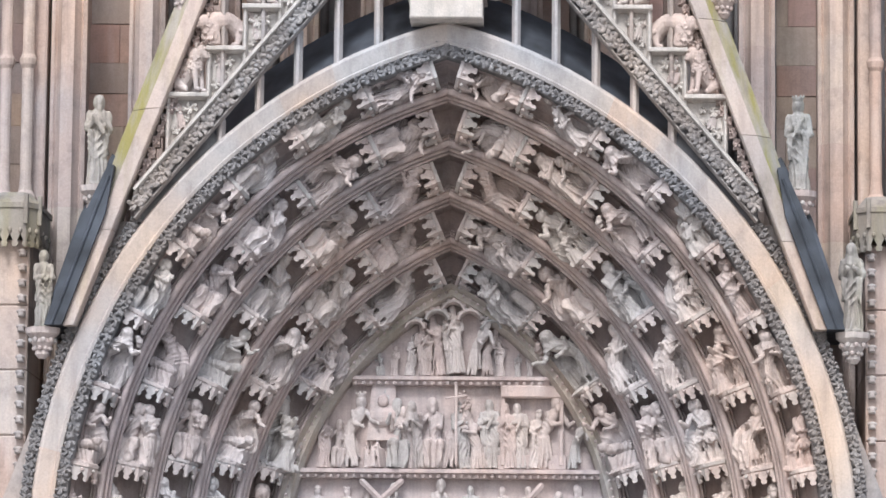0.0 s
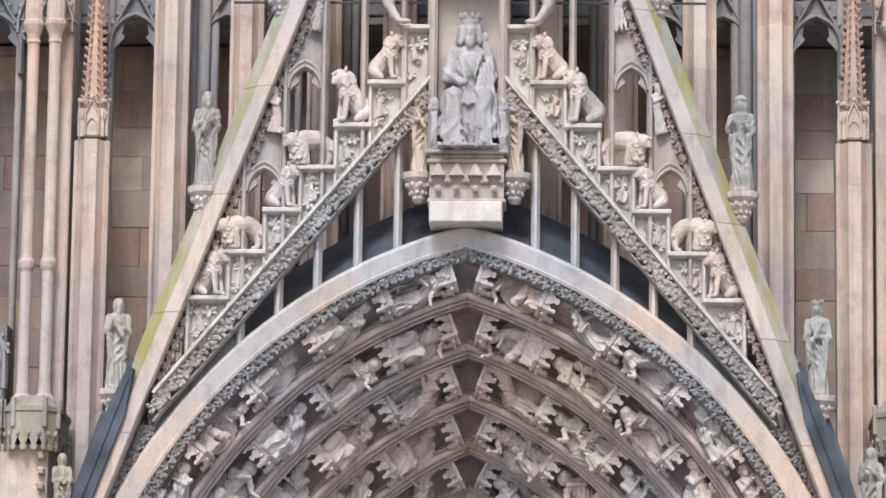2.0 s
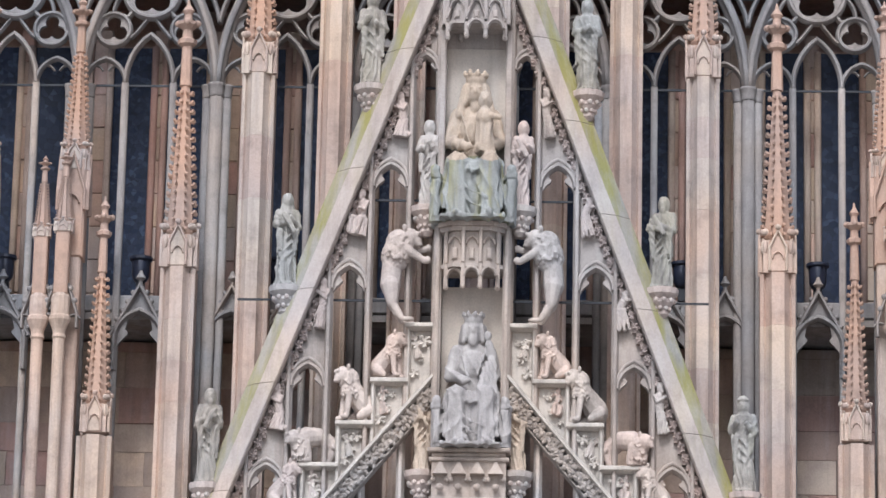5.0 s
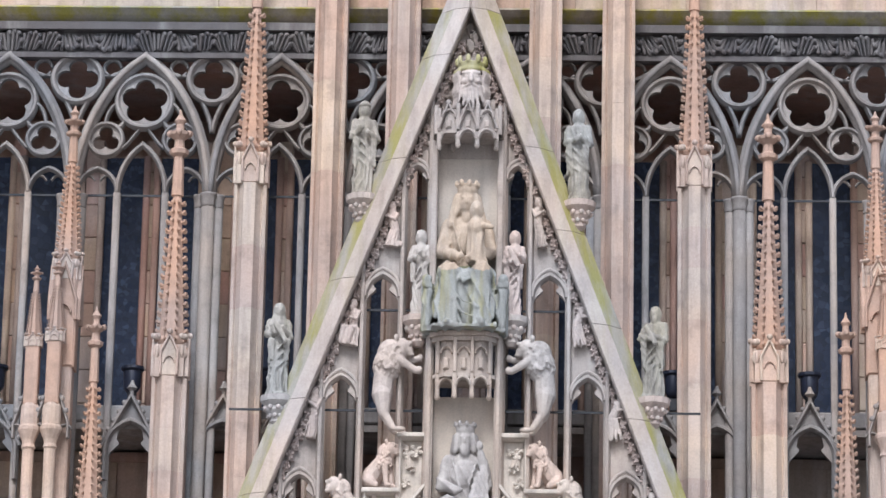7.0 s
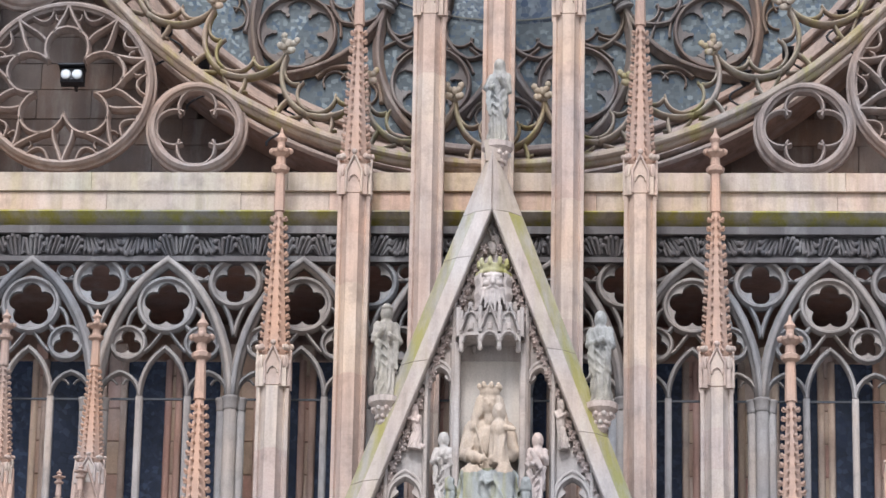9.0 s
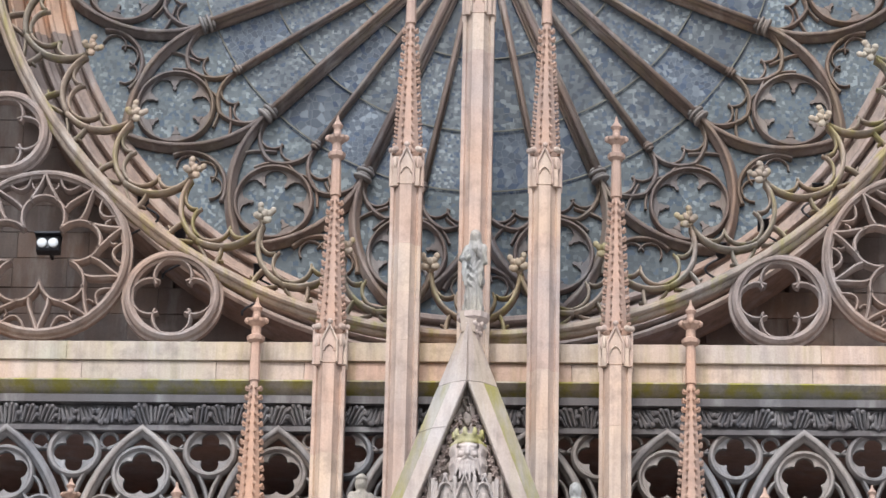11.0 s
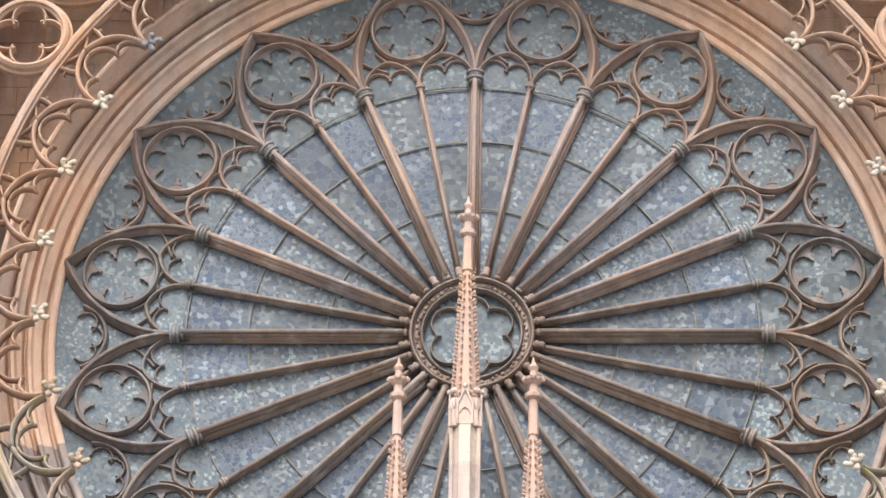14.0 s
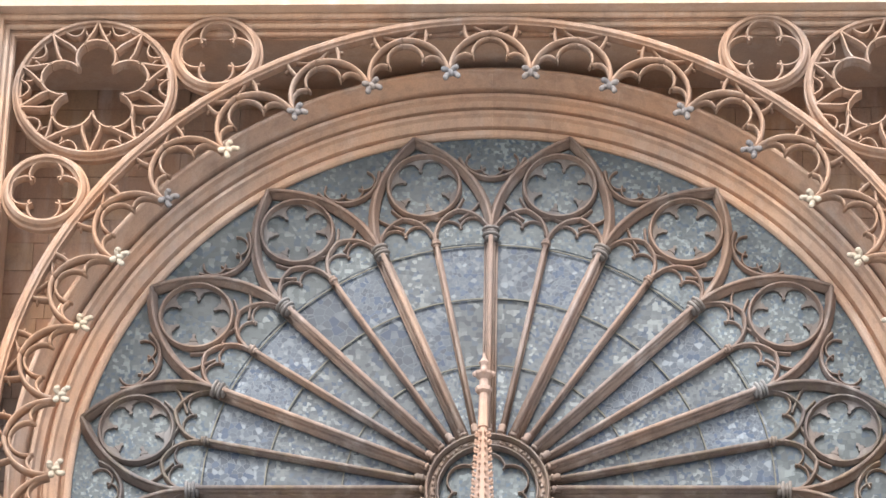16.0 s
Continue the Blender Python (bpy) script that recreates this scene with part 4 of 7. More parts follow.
for i, c in enumerate((0.0, 1.05, 2.13, 3.25, 4.33, 5.44)):
    topz = (28.12, 25.25, 22.36, 19.36, 16.42, 13.92)[i]
    for s in ((1,) if i == 0 else (-1, 1)):
        pier(s * c, -2.7, crown(c) + 0.1, topz, 1.0 if i < 4 else 1.06, 1.0 if i < 5 else 0.86)


# ---- portal ----
AX, AZ = 1.9, 4.75    # the arcs' centres lie this far beyond the axis, at this height


def arch_shell(prof, closed=True, n=40, low=-22.0, f0=0.0, f1=1.0, sides=(-1, 1)):
    """Carries a profile of (radius, y) along both halves of the pointed arch; the halves meet on the axis."""
    mb = MB()
    k = len(prof)
    for s in sides:
        o = len(mb.v)
        for i in range(n):
            f = f0 + (f1 - f0) * i / (n - 1)
            for r, y in prof:
                a = radians(low) + (math.acos(AX / r) - radians(low)) * f
                mb.v.append((s * (-AX + r * math.cos(a)), y, AZ + r * math.sin(a)))
        for i in range(n - 1):
            mb.f += [(o + i * k + q, o + i * k + (q + 1) % k, o + (i + 1) * k + (q + 1) % k, o + (i + 1) * k + q) for q in range(k if closed else k - 1)]
        if closed:
            mb.f += [tuple(range(o, o + k)), tuple(range(o + (n - 1) * k, o + n * k))]
    return mb


def circ_prof(r, y, q, n=8):
    return [(r + q * math.cos(2 * math.pi * i / n), y + q * math.sin(2 * math.pi * i / n)) for i in range(n)]


portal = thing("portal_arch", (0, -3.5, 5.0), "deep pointed portal with five carved archivolts in weathered pink stone", "portal", kind="structure")
band = [(7.52, -4.1), (7.52, -4.5), (7.49, -4.56), (7.46, -4.57), (7.27, -4.52), (7.25, -4.54), (7.21, -4.52), (7.2, -4.46), (7.2, -4.1)]
nv = 15
for s in (-1, 1):
    for i in range(nv):
        part("voussoir", arch_shell(band, True, 5, f0=i / nv + 0.00006, f1=(i + 1) / nv - 0.00006 * (i < nv - 1), sides=(s,)), M_BAND, portal)
leafband = arch_shell([(7.2, -4.3), (7.2, -4.46), (7.06, -4.4), (7.03, -4.2)])
rl = random.Random(8)
def leaves(seed):
    """A curling carved leaf cluster."""
    r, q = random.Random(seed), MB()
    ball(q, (0, -0.02, 0), 0.05, 0.04, 0.05, n=6)
    for k in range(5):
        t = k * 1.257 + r.uniform(-0.3, 0.3)
        L = r.uniform(0.065, 0.09)
        e = (L * math.cos(t), -0.02 - 0.05 * r.random(), L * math.sin(t))
        capsule(q, (0, -0.01, 0), e, 0.03, 0.036, 5)
        ball(q, (e[0] * 1.2 + 0.02 * math.sin(t), e[1] - 0.02, e[2] * 1.2 - 0.02 * math.cos(t)), 0.03, 0.026, 0.034, n=5)
    return q


tufts = [leaves(i) for i in range(5)]
for s in (-1, 1):
    for i in range(84):
        a = radians(-10 + 85.5 * i / 83)
        leafband.join(tufts[i % 5], pose(s * (-AX + 7.13 * math.cos(a)), -4.45, AZ + 7.13 * math.sin(a), 0, rl.uniform(0, 90), 0) @ Matrix.Diagonal((0.8, 0.9, rl.uniform(0.7, 0.9), 1)))
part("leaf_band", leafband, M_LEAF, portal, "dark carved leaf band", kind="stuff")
outer_leaves = arch_shell([(7.68, -4.2), (7.68, -4.4), (7.52, -4.46), (7.52, -4.2)], f0=0.0, f1=0.72)
for s in (-1, 1):
    for i in range(58):
        a = radians(-14 + 50 * i / 57)
        outer_leaves.join(tufts[i % 5], pose(s * (-AX + 7.6 * math.cos(a)), -4.45, AZ + 7.6 * math.sin(a), 0, rl.uniform(0, 90), 0) @ Matrix.Diagonal((0.75, 0.9, 0.75, 1)))
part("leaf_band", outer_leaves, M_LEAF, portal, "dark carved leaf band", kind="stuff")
ORD = [(6.98, -4.2), (6.36, -3.6), (5.77, -3.0), (5.2, -2.4), (4.68, -1.8)]
edge = [7.03, 6.66, 6.06, 5.47, 4.94, 4.42]
for k, (r, y) in enumerate(ORD):
    ro, ri = edge[k], edge[k + 1]
    cove = [(ro, y - 0.1), (ro - 0.02, y + 0.15), (ro - 0.12, y + 0.32), (ri + 0.12, y + 0.40), (ri + 0.04, y + 0.3), (ri + 0.0, y + 0.22), (ri, y + 0.75), (ro + 0.05, y + 0.75)]
    part("archivolt", arch_shell(cove), M_ARCH, portal)
    rolls = MB()
    for dr, dy, q in ((0.0, 0.19, 0.052), (0.075, 0.25, 0.028), (-0.055, 0.29, 0.036), (-0.095, 0.4, 0.03), (0.125, 0.3, 0.018)):
        rolls.join(arch_shell(circ_prof(ri + dr, y + dy, q)))
    part("roll_moulding", rolls, M_ARCH, portal, smooth=True)
inner = arch_shell([(4.42, -1.75), (4.36, -1.6), (4.28, -1.62), (4.22, -1.5), (4.2, -1.3), (4.5, -1.1)])
part("inner_moulding", inner, stone("yellowed_moulding", [(0.47, 0.41, 0.35), (0.45, 0.39, 0.34)], grime=0.35, moss=0.1), portal)
dots = MB()
for s in (-1, 1):
    for i in range(46):
        a = radians(-8 + 71 * i / 45)
        ball(dots, (s * (-AX + 4.34 * math.cos(a)), -1.68, AZ + 4.34 * math.sin(a)), 0.024, n=5)
part("bead_row", dots, M_ARCH, portal, kind="stuff")
# inner closing wall of the portal
tymp = thing("tympanum", (0, -1.3, 5.2), "carved tympanum of pale pink stone in stacked registers", "tympanum", kind="structure")
a = [(-AX + 4.3 * math.cos(radians(t)), AZ + 4.3 * math.sin(radians(t))) for t in np.linspace(-12, math.degrees(math.acos(AX / 4.3)), 18)]
plate = MB()
strip_plate(plate, [(-x, z) for x, z in a], [(x, z) for x, z in a], -1.3, -1.0)
part("field", plate, M_TYMP, tymp)
for z, w, d, hh in ((7.36, 1.42, 0.22, 0.12), (6.02, 2.2, 0.25, 0.13)):
    mb = MB()
    sweep(mb, [(-w, z), (w, z)], [(-hh / 2, 0), (-hh / 2, d * 0.6), (-0.01, d * 0.7), (0.01, d), (hh / 2, d), (hh / 2, 0)], -1.3)
    for i in range(int(w * 2 / 0.11)):
        ball(mb, (-w + 0.06 + i * 0.11, -1.3 - d * 0.75, z - 0.035), 0.035, n=5)
    part("register_band", mb, M_TYMP, tymp)
mb = MB()
box(mb, 0.72, 1.62, -1.5, -1.3, 7.12, 7.3, 0.02)
box(mb, 0.72, 0.78, -1.46, -1.3, 6.15, 7.12, 0.01)
box(mb, 1.56, 1.62, -1.46, -1.3, 6.15, 7.12, 0.01)
box(mb, 0.68, 1.66, -1.44, -1.3, 6.09, 6.3, 0.01)
part("small_building", mb, M_TYMP, tymp, "small carved house with posts and a plain lintel")
mb = MB()
prism(mb, [(-1.2, -1.44), (-0.74, -1.44), (-0.74, -1.3), (-1.2, -1.3)], 6.5, 7.3, 0.72, (-0.97, -1.3))
ball(mb, (-0.97, -1.44, 6.86), 0.2, 0.08, 0.16, n=12)
ball(mb, (-0.97, -1.5, 7.06), 0.08, 0.06, 0.09, n=8)
part("carved_tomb", mb, M_TYMP, tymp)
mb = MB()
capsule(mb, (0.09, -1.56, 6.15), (0.08, -1.56, 7.28), 0.022, 0.022, 6)
capsule(mb, (-0.06, -1.56, 7.1), (0.22, -1.56, 7.14), 0.02, 0.02, 6)
rk = random.Random(4)
for _ in range(30):
    t, q = rk.uniform(0, 6.3), rk.uniform(0.06, 0.15)
    ball(mb, (0.16 + q * math.cos(t), -1.5, 7.06 + q * math.sin(t)), 0.022, n=5)
part("carved_cross", mb, M_TYMP, tymp)
mb = MB()
for cx_, cz_, rr in ((-0.2, 8.28, 0.17), (0.27, 8.28, 0.17), (-0.52, 8.16, 0.14), (0.58, 8.16, 0.14), (0.03, 8.42, 0.16)):
    sweep(mb, arc(cx_, cz_ - 0.08, rr, 10, 170, 10), bar(0.07, 0.2), -1.42)
    for t in range(5):
        ball(mb, (cx_ + rr * math.cos(0.5 + t * 0.5), -1.55, cz_ - 0.06 + rr * math.sin(0.5 + t * 0.5)), 0.05, 0.05, 0.04, n=6)
part("carved_clouds", mb, M_FIG, tymp, "scalloped cloud canopy")

crocket = box(MB(), -0.045, 0.045, -0.14, 0.0, 0.0, 0.08, 0.02)
ball(crocket, (0, -0.1, 0.07), 0.07, 0.05, 0.035, n=6)
CROCKET = crocket.mesh("crocket")
# flanking walls of the portal storey
for s in (-1, 1):
    mb = MB()
    pts_in = [(s * (-AX + 7.45 * math.cos(radians(t))), AZ + 7.45 * math.sin(radians(t))) for t in np.linspace(-20, 37, 20)]
    strip_plate(mb, pts_in, [(s * max(abs(x) + 0.02, 0.377 * (22.0 - z) - 0.25), z) for x, z in pts_in], -4.35, -3.2)
    part("spandrel", mb, M_GABLE, portal)
    bt = thing("buttress", (s * 6.2, -3.6, 0), "pink sandstone buttress beside the portal with crocket strips and canopy", "buttress", "buttresses of the portal")
    for k in range(10):
        z0 = 0.9 * k
        part("stone", box(MB(), min(s * 5.75, s * 8.2), max(s * 5.75, s * 8.2), -4.1, -2.2, z0 + 0.004, z0 + 0.896, 0.02), M_PIER, bt)
    for x in (5.83, 6.5):
        for i in range(18):
            part("crocket", CROCKET, M_GABLE, bt, m=pose(s * x, -4.1, 5.2 + i * 0.21))
# slender columns with tabernacle pinnacles over the buttresses
colm = lathe(MB(), [(0.16, 9.6), (0.17, 9.75), (0.1, 9.85), (0.085, 10.0), (0.085, 11.6), (0.115, 11.66), (0.125, 11.74), (0.095, 11.8), (0.085, 11.86), (0.085, 14.92), (0.105, 14.95), (0.09, 15.0), (0.1, 15.06), (0.15, 15.18), (0.16, 15.2), (0.16, 15.25), (0.135, 15.28), (0.135, 15.55), (0.11, 15.6)], n=12)
COLM = colm.mesh("shaft")
tab = box(MB(), -0.17, 0.17, -0.17, 0.17, 15.5, 17.0, 0.03)
for k in range(4):
    q = MB()
    sweep(q, [(-0.17, 16.2), (-0.17, 16.5), (0, 17.05), (0.17, 16.5), (0.17, 16.2)], bar(0.05, 0.06), -0.17)
    sweep(q, ogive(0, 16.3, 0.1, 1.4, 5), bar(0.03, 0.05), -0.17)
    tab.join(q, Matrix.Rotation(math.pi / 2 * k, 4, "Z"))
TAB = tab.mesh("tabernacle")
for s in (-1, 1):
    for x, y, zt, k, hh in ((5.98, -3.05, 16.62, 0.55, 0.3), (6.3, -3.0, 16.55, 0.52, 0.3), (7.3, -2.9, 16.6, 0.55, 0.3)):
        t = thing("column_pinnacle", (s * x, y, 9.6), "slender pink column carrying a small crocketed pinnacle", "pinnacle", "column pinnacles")
        part("shaft", COLM, M_PIER, t, m=pose(s * x, y, 0))
        part("pinnacle_shaft", box(MB(), s * x - 0.1, s * x + 0.1, y - 0.1, y + 0.1, 15.58, zt, 0.02), M_SPIRE, t)
        gq = MB()
        for e in (-1, 1):  # little gablets leaning on the shaft
            sweep(gq, [(s * x + e * 0.1, 15.75), (s * x + e * 0.24, 15.3), (s * x + e * 0.24, 15.1)], bar(0.05, 0.12), y + 0.1)
            sweep(gq, arc(s * x + e * 0.2, 15.2, 0.1, 20, 160, 7), bar(0.035, 0.1), y + 0.1)
            ball(gq, (s * x + e * 0.2, y, 15.5), 0.045, n=6)
            ball(gq, (s * x + e * 0.14, y, 15.68), 0.045, n=6)
        part("gablet", gq, M_HARP, t)
        for me, nm, mat in zip(SPIRE, ("spire", "crocketing", "spire_base", "finial"), (M_SPIRE, M_SPIRE, M_PIER, M_SPIRE)):
            ob = part(nm, me, mat, spire if nm in ("crocketing", "finial") else t, m=pose(s * x, y, zt) @ Matrix.Diagonal((k, k, hh, 1)), kind="stuff" if nm == "crocketing" else "")
            spire = ob if nm == "spire" else spire
    for x, y, zt, k, hh in ((5.9, -2.7, 17.75, 0.85, 0.66), (7.25, -2.7, 17.75, 0.85, 0.66)):
        t = thing("tabernacle_pinnacle", (s * x, y, 9.6), "tall pink shaft with a gabled tabernacle and crocketed spire", "pinnacle", "tabernacle pinnacles")
        part("shaft", box(MB(), s * x - 0.15, s * x + 0.15, y - 0.15, y + 0.15, 9.5, 16.9, 0.03), M_PIER, t)
        part("tabernacle", TAB, M_SPIRE, t, m=Matrix.Translation((s * x, y, zt - 17.05)) @ Matrix.Diagonal((1.05, 1.05, 1, 1)))
        for me, nm, mat in zip(SPIRE, ("spire", "crocketing", "spire_base", "finial"), (M_SPIRE, M_SPIRE, M_SPIRE, M_SPIRE)):
            ob = part(nm, me, mat, spire if nm in ("crocketing", "finial") else t, m=pose(s * x, y, zt) @ Matrix.Diagonal((k, k, hh, 1)), kind="stuff" if nm == "crocketing" else "")
            spire = ob if nm == "spire" else spire


# ---- gable over the portal ----
GY = -4.5


def cope_x(z):
    return 0.377 * (22.2 - z)


def cope_z(x):
    return 22.2 - x / 0.377


gable = thing("gable", (0, GY, 8), "steep openwork gable of carved stone with mossy raking copings", "gable")
rc = random.Random(21)
for s in (-1, 1):
    z, i = 7.75, 0
    while z < 21.98:
        z1 = z + rc.uniform(1.2, 1.9)
        if z1 > 20.5:  # the last two stones meet on the axis above the inner point
            z1 = 21.06 if z < 21 else 22.0
        mb = MB()
        # section across the coping: sloping weathered face, front edge, soffit
        for zz in (z + 0.004, z1 - 0.004):
            x = cope_x(zz)
            for dx, dy in ((0.0, -0.02), (-0.20, -0.22), (-0.41, -0.30), (-0.43, -0.27), (-0.43, 0.28), (0.0, 0.28)):
                mb.v.append((s * max(x + dx, 0.0), GY + dy, zz + (0.0 if x + dx > 0 else 0.0)))
        mb.f += [(q, (q + 1) % 6, 6 + (q + 1) % 6, 6 + q) for q in range(6)] + [tuple(range(6)), tuple(range(6, 12))]
        ob = part("coping_stone", mb, M_COPE, gable)
        ob.data.materials.append(M_COPEFACE)
        for f in ob.data.polygons:
            f.material_index = 0 if f.normal.y < -0.3 and f.normal.x * s > 0.45 else 1
        z, i = z1, i + 1
    cr = MB()
    z = 9.7
    while z < 21.1:
        x = cope_x(z) - 0.50
        if x > 0.08:
            cr.join(tufts[int(z * 20) % 5], pose(s * x, GY - 0.06, z, 0, z * 777 % 360, 0) @ Matrix.Scale(0.52, 4))
            box(cr, s * x - 0.05, s * x + 0.05, GY - 0.06, GY + 0.1, z - 0.078, z + 0.078)
        z += 0.155
    part("edge_carving", cr, stone("sooty_pink_crockets", [(0.40, 0.32, 0.29), (0.36, 0.29, 0.27)], grime=0.45), gable, kind="stuff")
part("apex_stone", prism(MB(), [(-0.1, GY - 0.2), (0.1, GY - 0.2), (0.1, GY + 0.2), (-0.1, GY + 0.2)], 21.85, 22.15, 1.3, (0, GY)), M_COPEFACE, gable)
# lead flank of the gable's foot
for s in (-1, 1):
    part("lead_cap", ngon_plate(MB(), [(s * (cope_x(7.75) - 0.26), 7.75), (s * (cope_x(9.3) - 0.24), 9.3), (s * (cope_x(9.95) - 0.1), 9.95), (s * (cope_x(9.95) - 0.02), 9.97), (s * (cope_x(9.1) + 0.05), 9.1), (s * (cope_x(7.75) - 0.02), 7.75)], GY - 0.33, GY - 0.01), M_LEAD, gable, "dark lead sheeting")
    part("lead_seam", sweep(MB(), [(s * (cope_x(7.75) - 0.12), 7.75), (s * (cope_x(9.8) - 0.09), 9.8)], roll(0.022), GY - 0.34), M_LEAD, gable)
    part("lead_flank", ngon_plate(MB(), [(s * (cope_x(7.75) - 0.3), 7.75), (s * (cope_x(10.1) - 0.05), 10.1), (s * (cope_x(10.1) + 0.02), 10.15), (s * (cope_x(9.3) + 0.14), 9.3), (s * (cope_x(7.75) + 0.06), 7.75)], GY - 0.04, -2.3), M_LEAD, gable, "dark lead sheeting")
POSTS = [0.52, 0.90, 1.45, 2.0, 2.53, 3.08]
TOPS = [18.82, 17.2, 15.72, 14.30, 12.86]


def stair(x):
    return 14.14 - (x - 0.5) * 1.188


for s in (-1, 1):
    for i, x in enumerate(POSTS):
        ztop = cope_z(x) - 0.95
        mb = MB()
        sweep(mb, [(s * x, stair(x) - 0.2), (s * x, ztop)], bar(0.105, 0.16), GY + 0.1)
        sweep(mb, [(s * x, stair(x) - 0.2), (s * x, ztop)], roll(0.03), GY - 0.08)
        part("post", mb, M_GABLE, gable)
        if i < 5:
            x1 = POSTS[i + 1]
            c, hw = (x + x1) / 2, (x1 - x) / 2
            pts = ogive(c, TOPS[i] - hw * 1.35, hw - 0.03, 1.45, 8)
            mb = MB()
            sweep(mb, [(s * q, z) for q, z in pts], bar(0.09, 0.17), GY + 0.1)
            sweep(mb, [(s * q, z + 0.07) for q, z in pts], roll(0.025), GY - 0.05)
            zc = TOPS[i] - hw * 0.98
            for t in (-1, 1):  # a cusp on either side, so that the head reads as a trefoil
                o = hw - 0.04
                ngon_plate(mb, [(s * (c + t * a_), zc + b_) for a_, b_ in ((o, -hw * 0.62), (o * 0.78, -hw * 0.3), (o * 0.42, -hw * 0.02), (o * 0.4, hw * 0.06), (o * 0.55, hw * 0.2), (o * 0.5, hw * 0.62), (o * 0.8, hw * 0.5), (o, 0.0))], GY - 0.01, GY + 0.1)
            part("lancet_head", mb, M_GABLE, gable)
            hi = [(q, max(z + 0.02, cope_z(q) - 1.05)) for q, z in pts]
            part("spandrel_panel", strip_plate(MB(), [(s * q, z) for q, z in pts], [(s * q, z) for q, z in hi], GY + 0.02, GY + 0.18), M_GABLE, gable)
    part("glazing_bar", box(MB(), min(s * 0.52, s * 3.3), max(s * 0.52, s * 3.3), GY + 0.14, GY + 0.165, 15.2, 15.23), M_IRON, gable)
    part("glazing_bar", box(MB(), min(s * 0.52, s * 1.9), max(s * 0.52, s * 1.9), GY + 0.14, GY + 0.165, 16.66, 16.69), M_IRON, gable)
# closing field under the apex
part("apex_field", ngon_plate(MB(), [(-0.98, 18.9), (0.98, 18.9), (0.06, 21.3), (-0.06, 21.3)], GY + 0.06, GY + 0.25), M_GABLE, gable)

# raking stair with leaf-carved band
stairs = thing("lion_stair", (0, GY, 10), "raking stepped stair of small carved panels rising to the thrones", "stair")
STEPS = [(3.82, 10.96), (3.27, 11.61), (2.78, 12.20), (2.30, 12.80), (1.82, 13.40), (1.35, 14.01), (0.88, 14.80)]
rs = random.Random(4)
for s in (-1, 1):
    rk = MB()
    X0, X1 = 4.25, 0.5
    lo = [(s * x, stair(x) - 0.42) for x in np.linspace(X0, X1, 20)]
    hi = [(s * x, stair(x) - 0.1) for x in np.linspace(X0, X1, 20)]
    strip_plate(rk, lo, hi, GY - 0.1, GY + 0.2)
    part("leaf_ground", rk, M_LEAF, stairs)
    rk = MB()
    for i in range(66):
        x = X0 + (X1 - X0) * (i + 0.5) / 66
        rk.join(tufts[i % 5], pose(s * x, GY - 0.13, stair(x) - 0.26 + rs.uniform(-0.03, 0.03), 0, rs.uniform(0, 360), 0) @ Matrix.Diagonal((0.95, 1.0, 0.95, 1)))
    part("leaf_band", rk, M_RAKE, stairs, "raking band of grey leaf carving", kind="stuff")
    ed = MB()
    sweep(ed, [(s * X0, stair(X0) - 0.06), (s * X1, stair(X1) - 0.06)], bar(0.09, 0.24), GY - 0.02)
    part("edge_roll", ed, M_STEP, stairs)
    part("edge_roll", sweep(MB(), [(s * X0, stair(X0) - 0.44), (s * X1, stair(X1) - 0.44)], bar(0.05, 0.15), GY - 0.02), M_RAKE, stairs)
    for i, (x, z) in enumerate(STEPS):
        xn = STEPS[i + 1][0] if i < 6 else 0.46
        bx = MB()
        ngon_plate(bx, [(s * x, stair(x)), (s * x, z), (s * xn, z), (s * xn, stair(xn))], GY + 0.02, GY + 0.22)
        sweep(bx, [(s * x, stair(x) - 0.02), (s * x, z - 0.02), (s * (xn - 0.02), z - 0.02)], bar(0.075, 0.14), GY + 0.04)
        box(bx, min(s * (x + 0.04), s * (xn - 0.02)), max(s * (x + 0.04), s * (xn - 0.02)), GY - 0.16, GY + 0.24, z - 0.03, z + 0.035, 0.012)
        for f, g in ((0.3, 0.2), (0.55, 0.16), (0.2, 0.7), (0.42, 0.45)):
            qx, qz = x - (x - xn) * f, z - 0.08 - (z - stair(x)) * 0.75 * g
            bx.join(tufts[rs.randrange(5)], pose(s * qx, GY, qz, 0, rs.uniform(0, 360), 0) @ Matrix.Scale(rs.uniform(0.4, 0.8), 4))
        part("step", bx, M_STEP, stairs)
    # upright struts between the arch and the stair
    for x in (0.95, 1.5, 2.05, 2.58, 3.1):
        zl = AZ + math.sqrt(7.5 ** 2 - (x + AX) ** 2) - 0.05
        mb = MB()
        sweep(mb, [(s * x, zl), (s * x, stair(x) - 0.4)], bar(0.12, 0.16), GY + 0.15)
        sweep(mb, [(s * x, zl), (s * x, stair(x) - 0.4)], roll(0.03), GY - 0.01)
        part("strut", mb, M_BAND, stairs)
# lead roof behind the struts, on the arch's back
lead = MB()
for s in (-1, 1):
    xs = np.linspace(0.0, 4.3, 16)
    o = len(lead.v)
    for x in xs:
        z = AZ + math.sqrt(7.49 ** 2 - (x + AX) ** 2)
        lead.v += [(s * x, -4.4, z), (s * x, -3.4, z + 0.75)]
    lead.f += [(o + 2 * i, o + 2 * i + 1, o + 2 * i + 3, o + 2 * i + 2) for i in range(len(xs) - 1)]
part("lead_apron", lead, M_LEAD, stairs, "dark blue-grey lead apron")


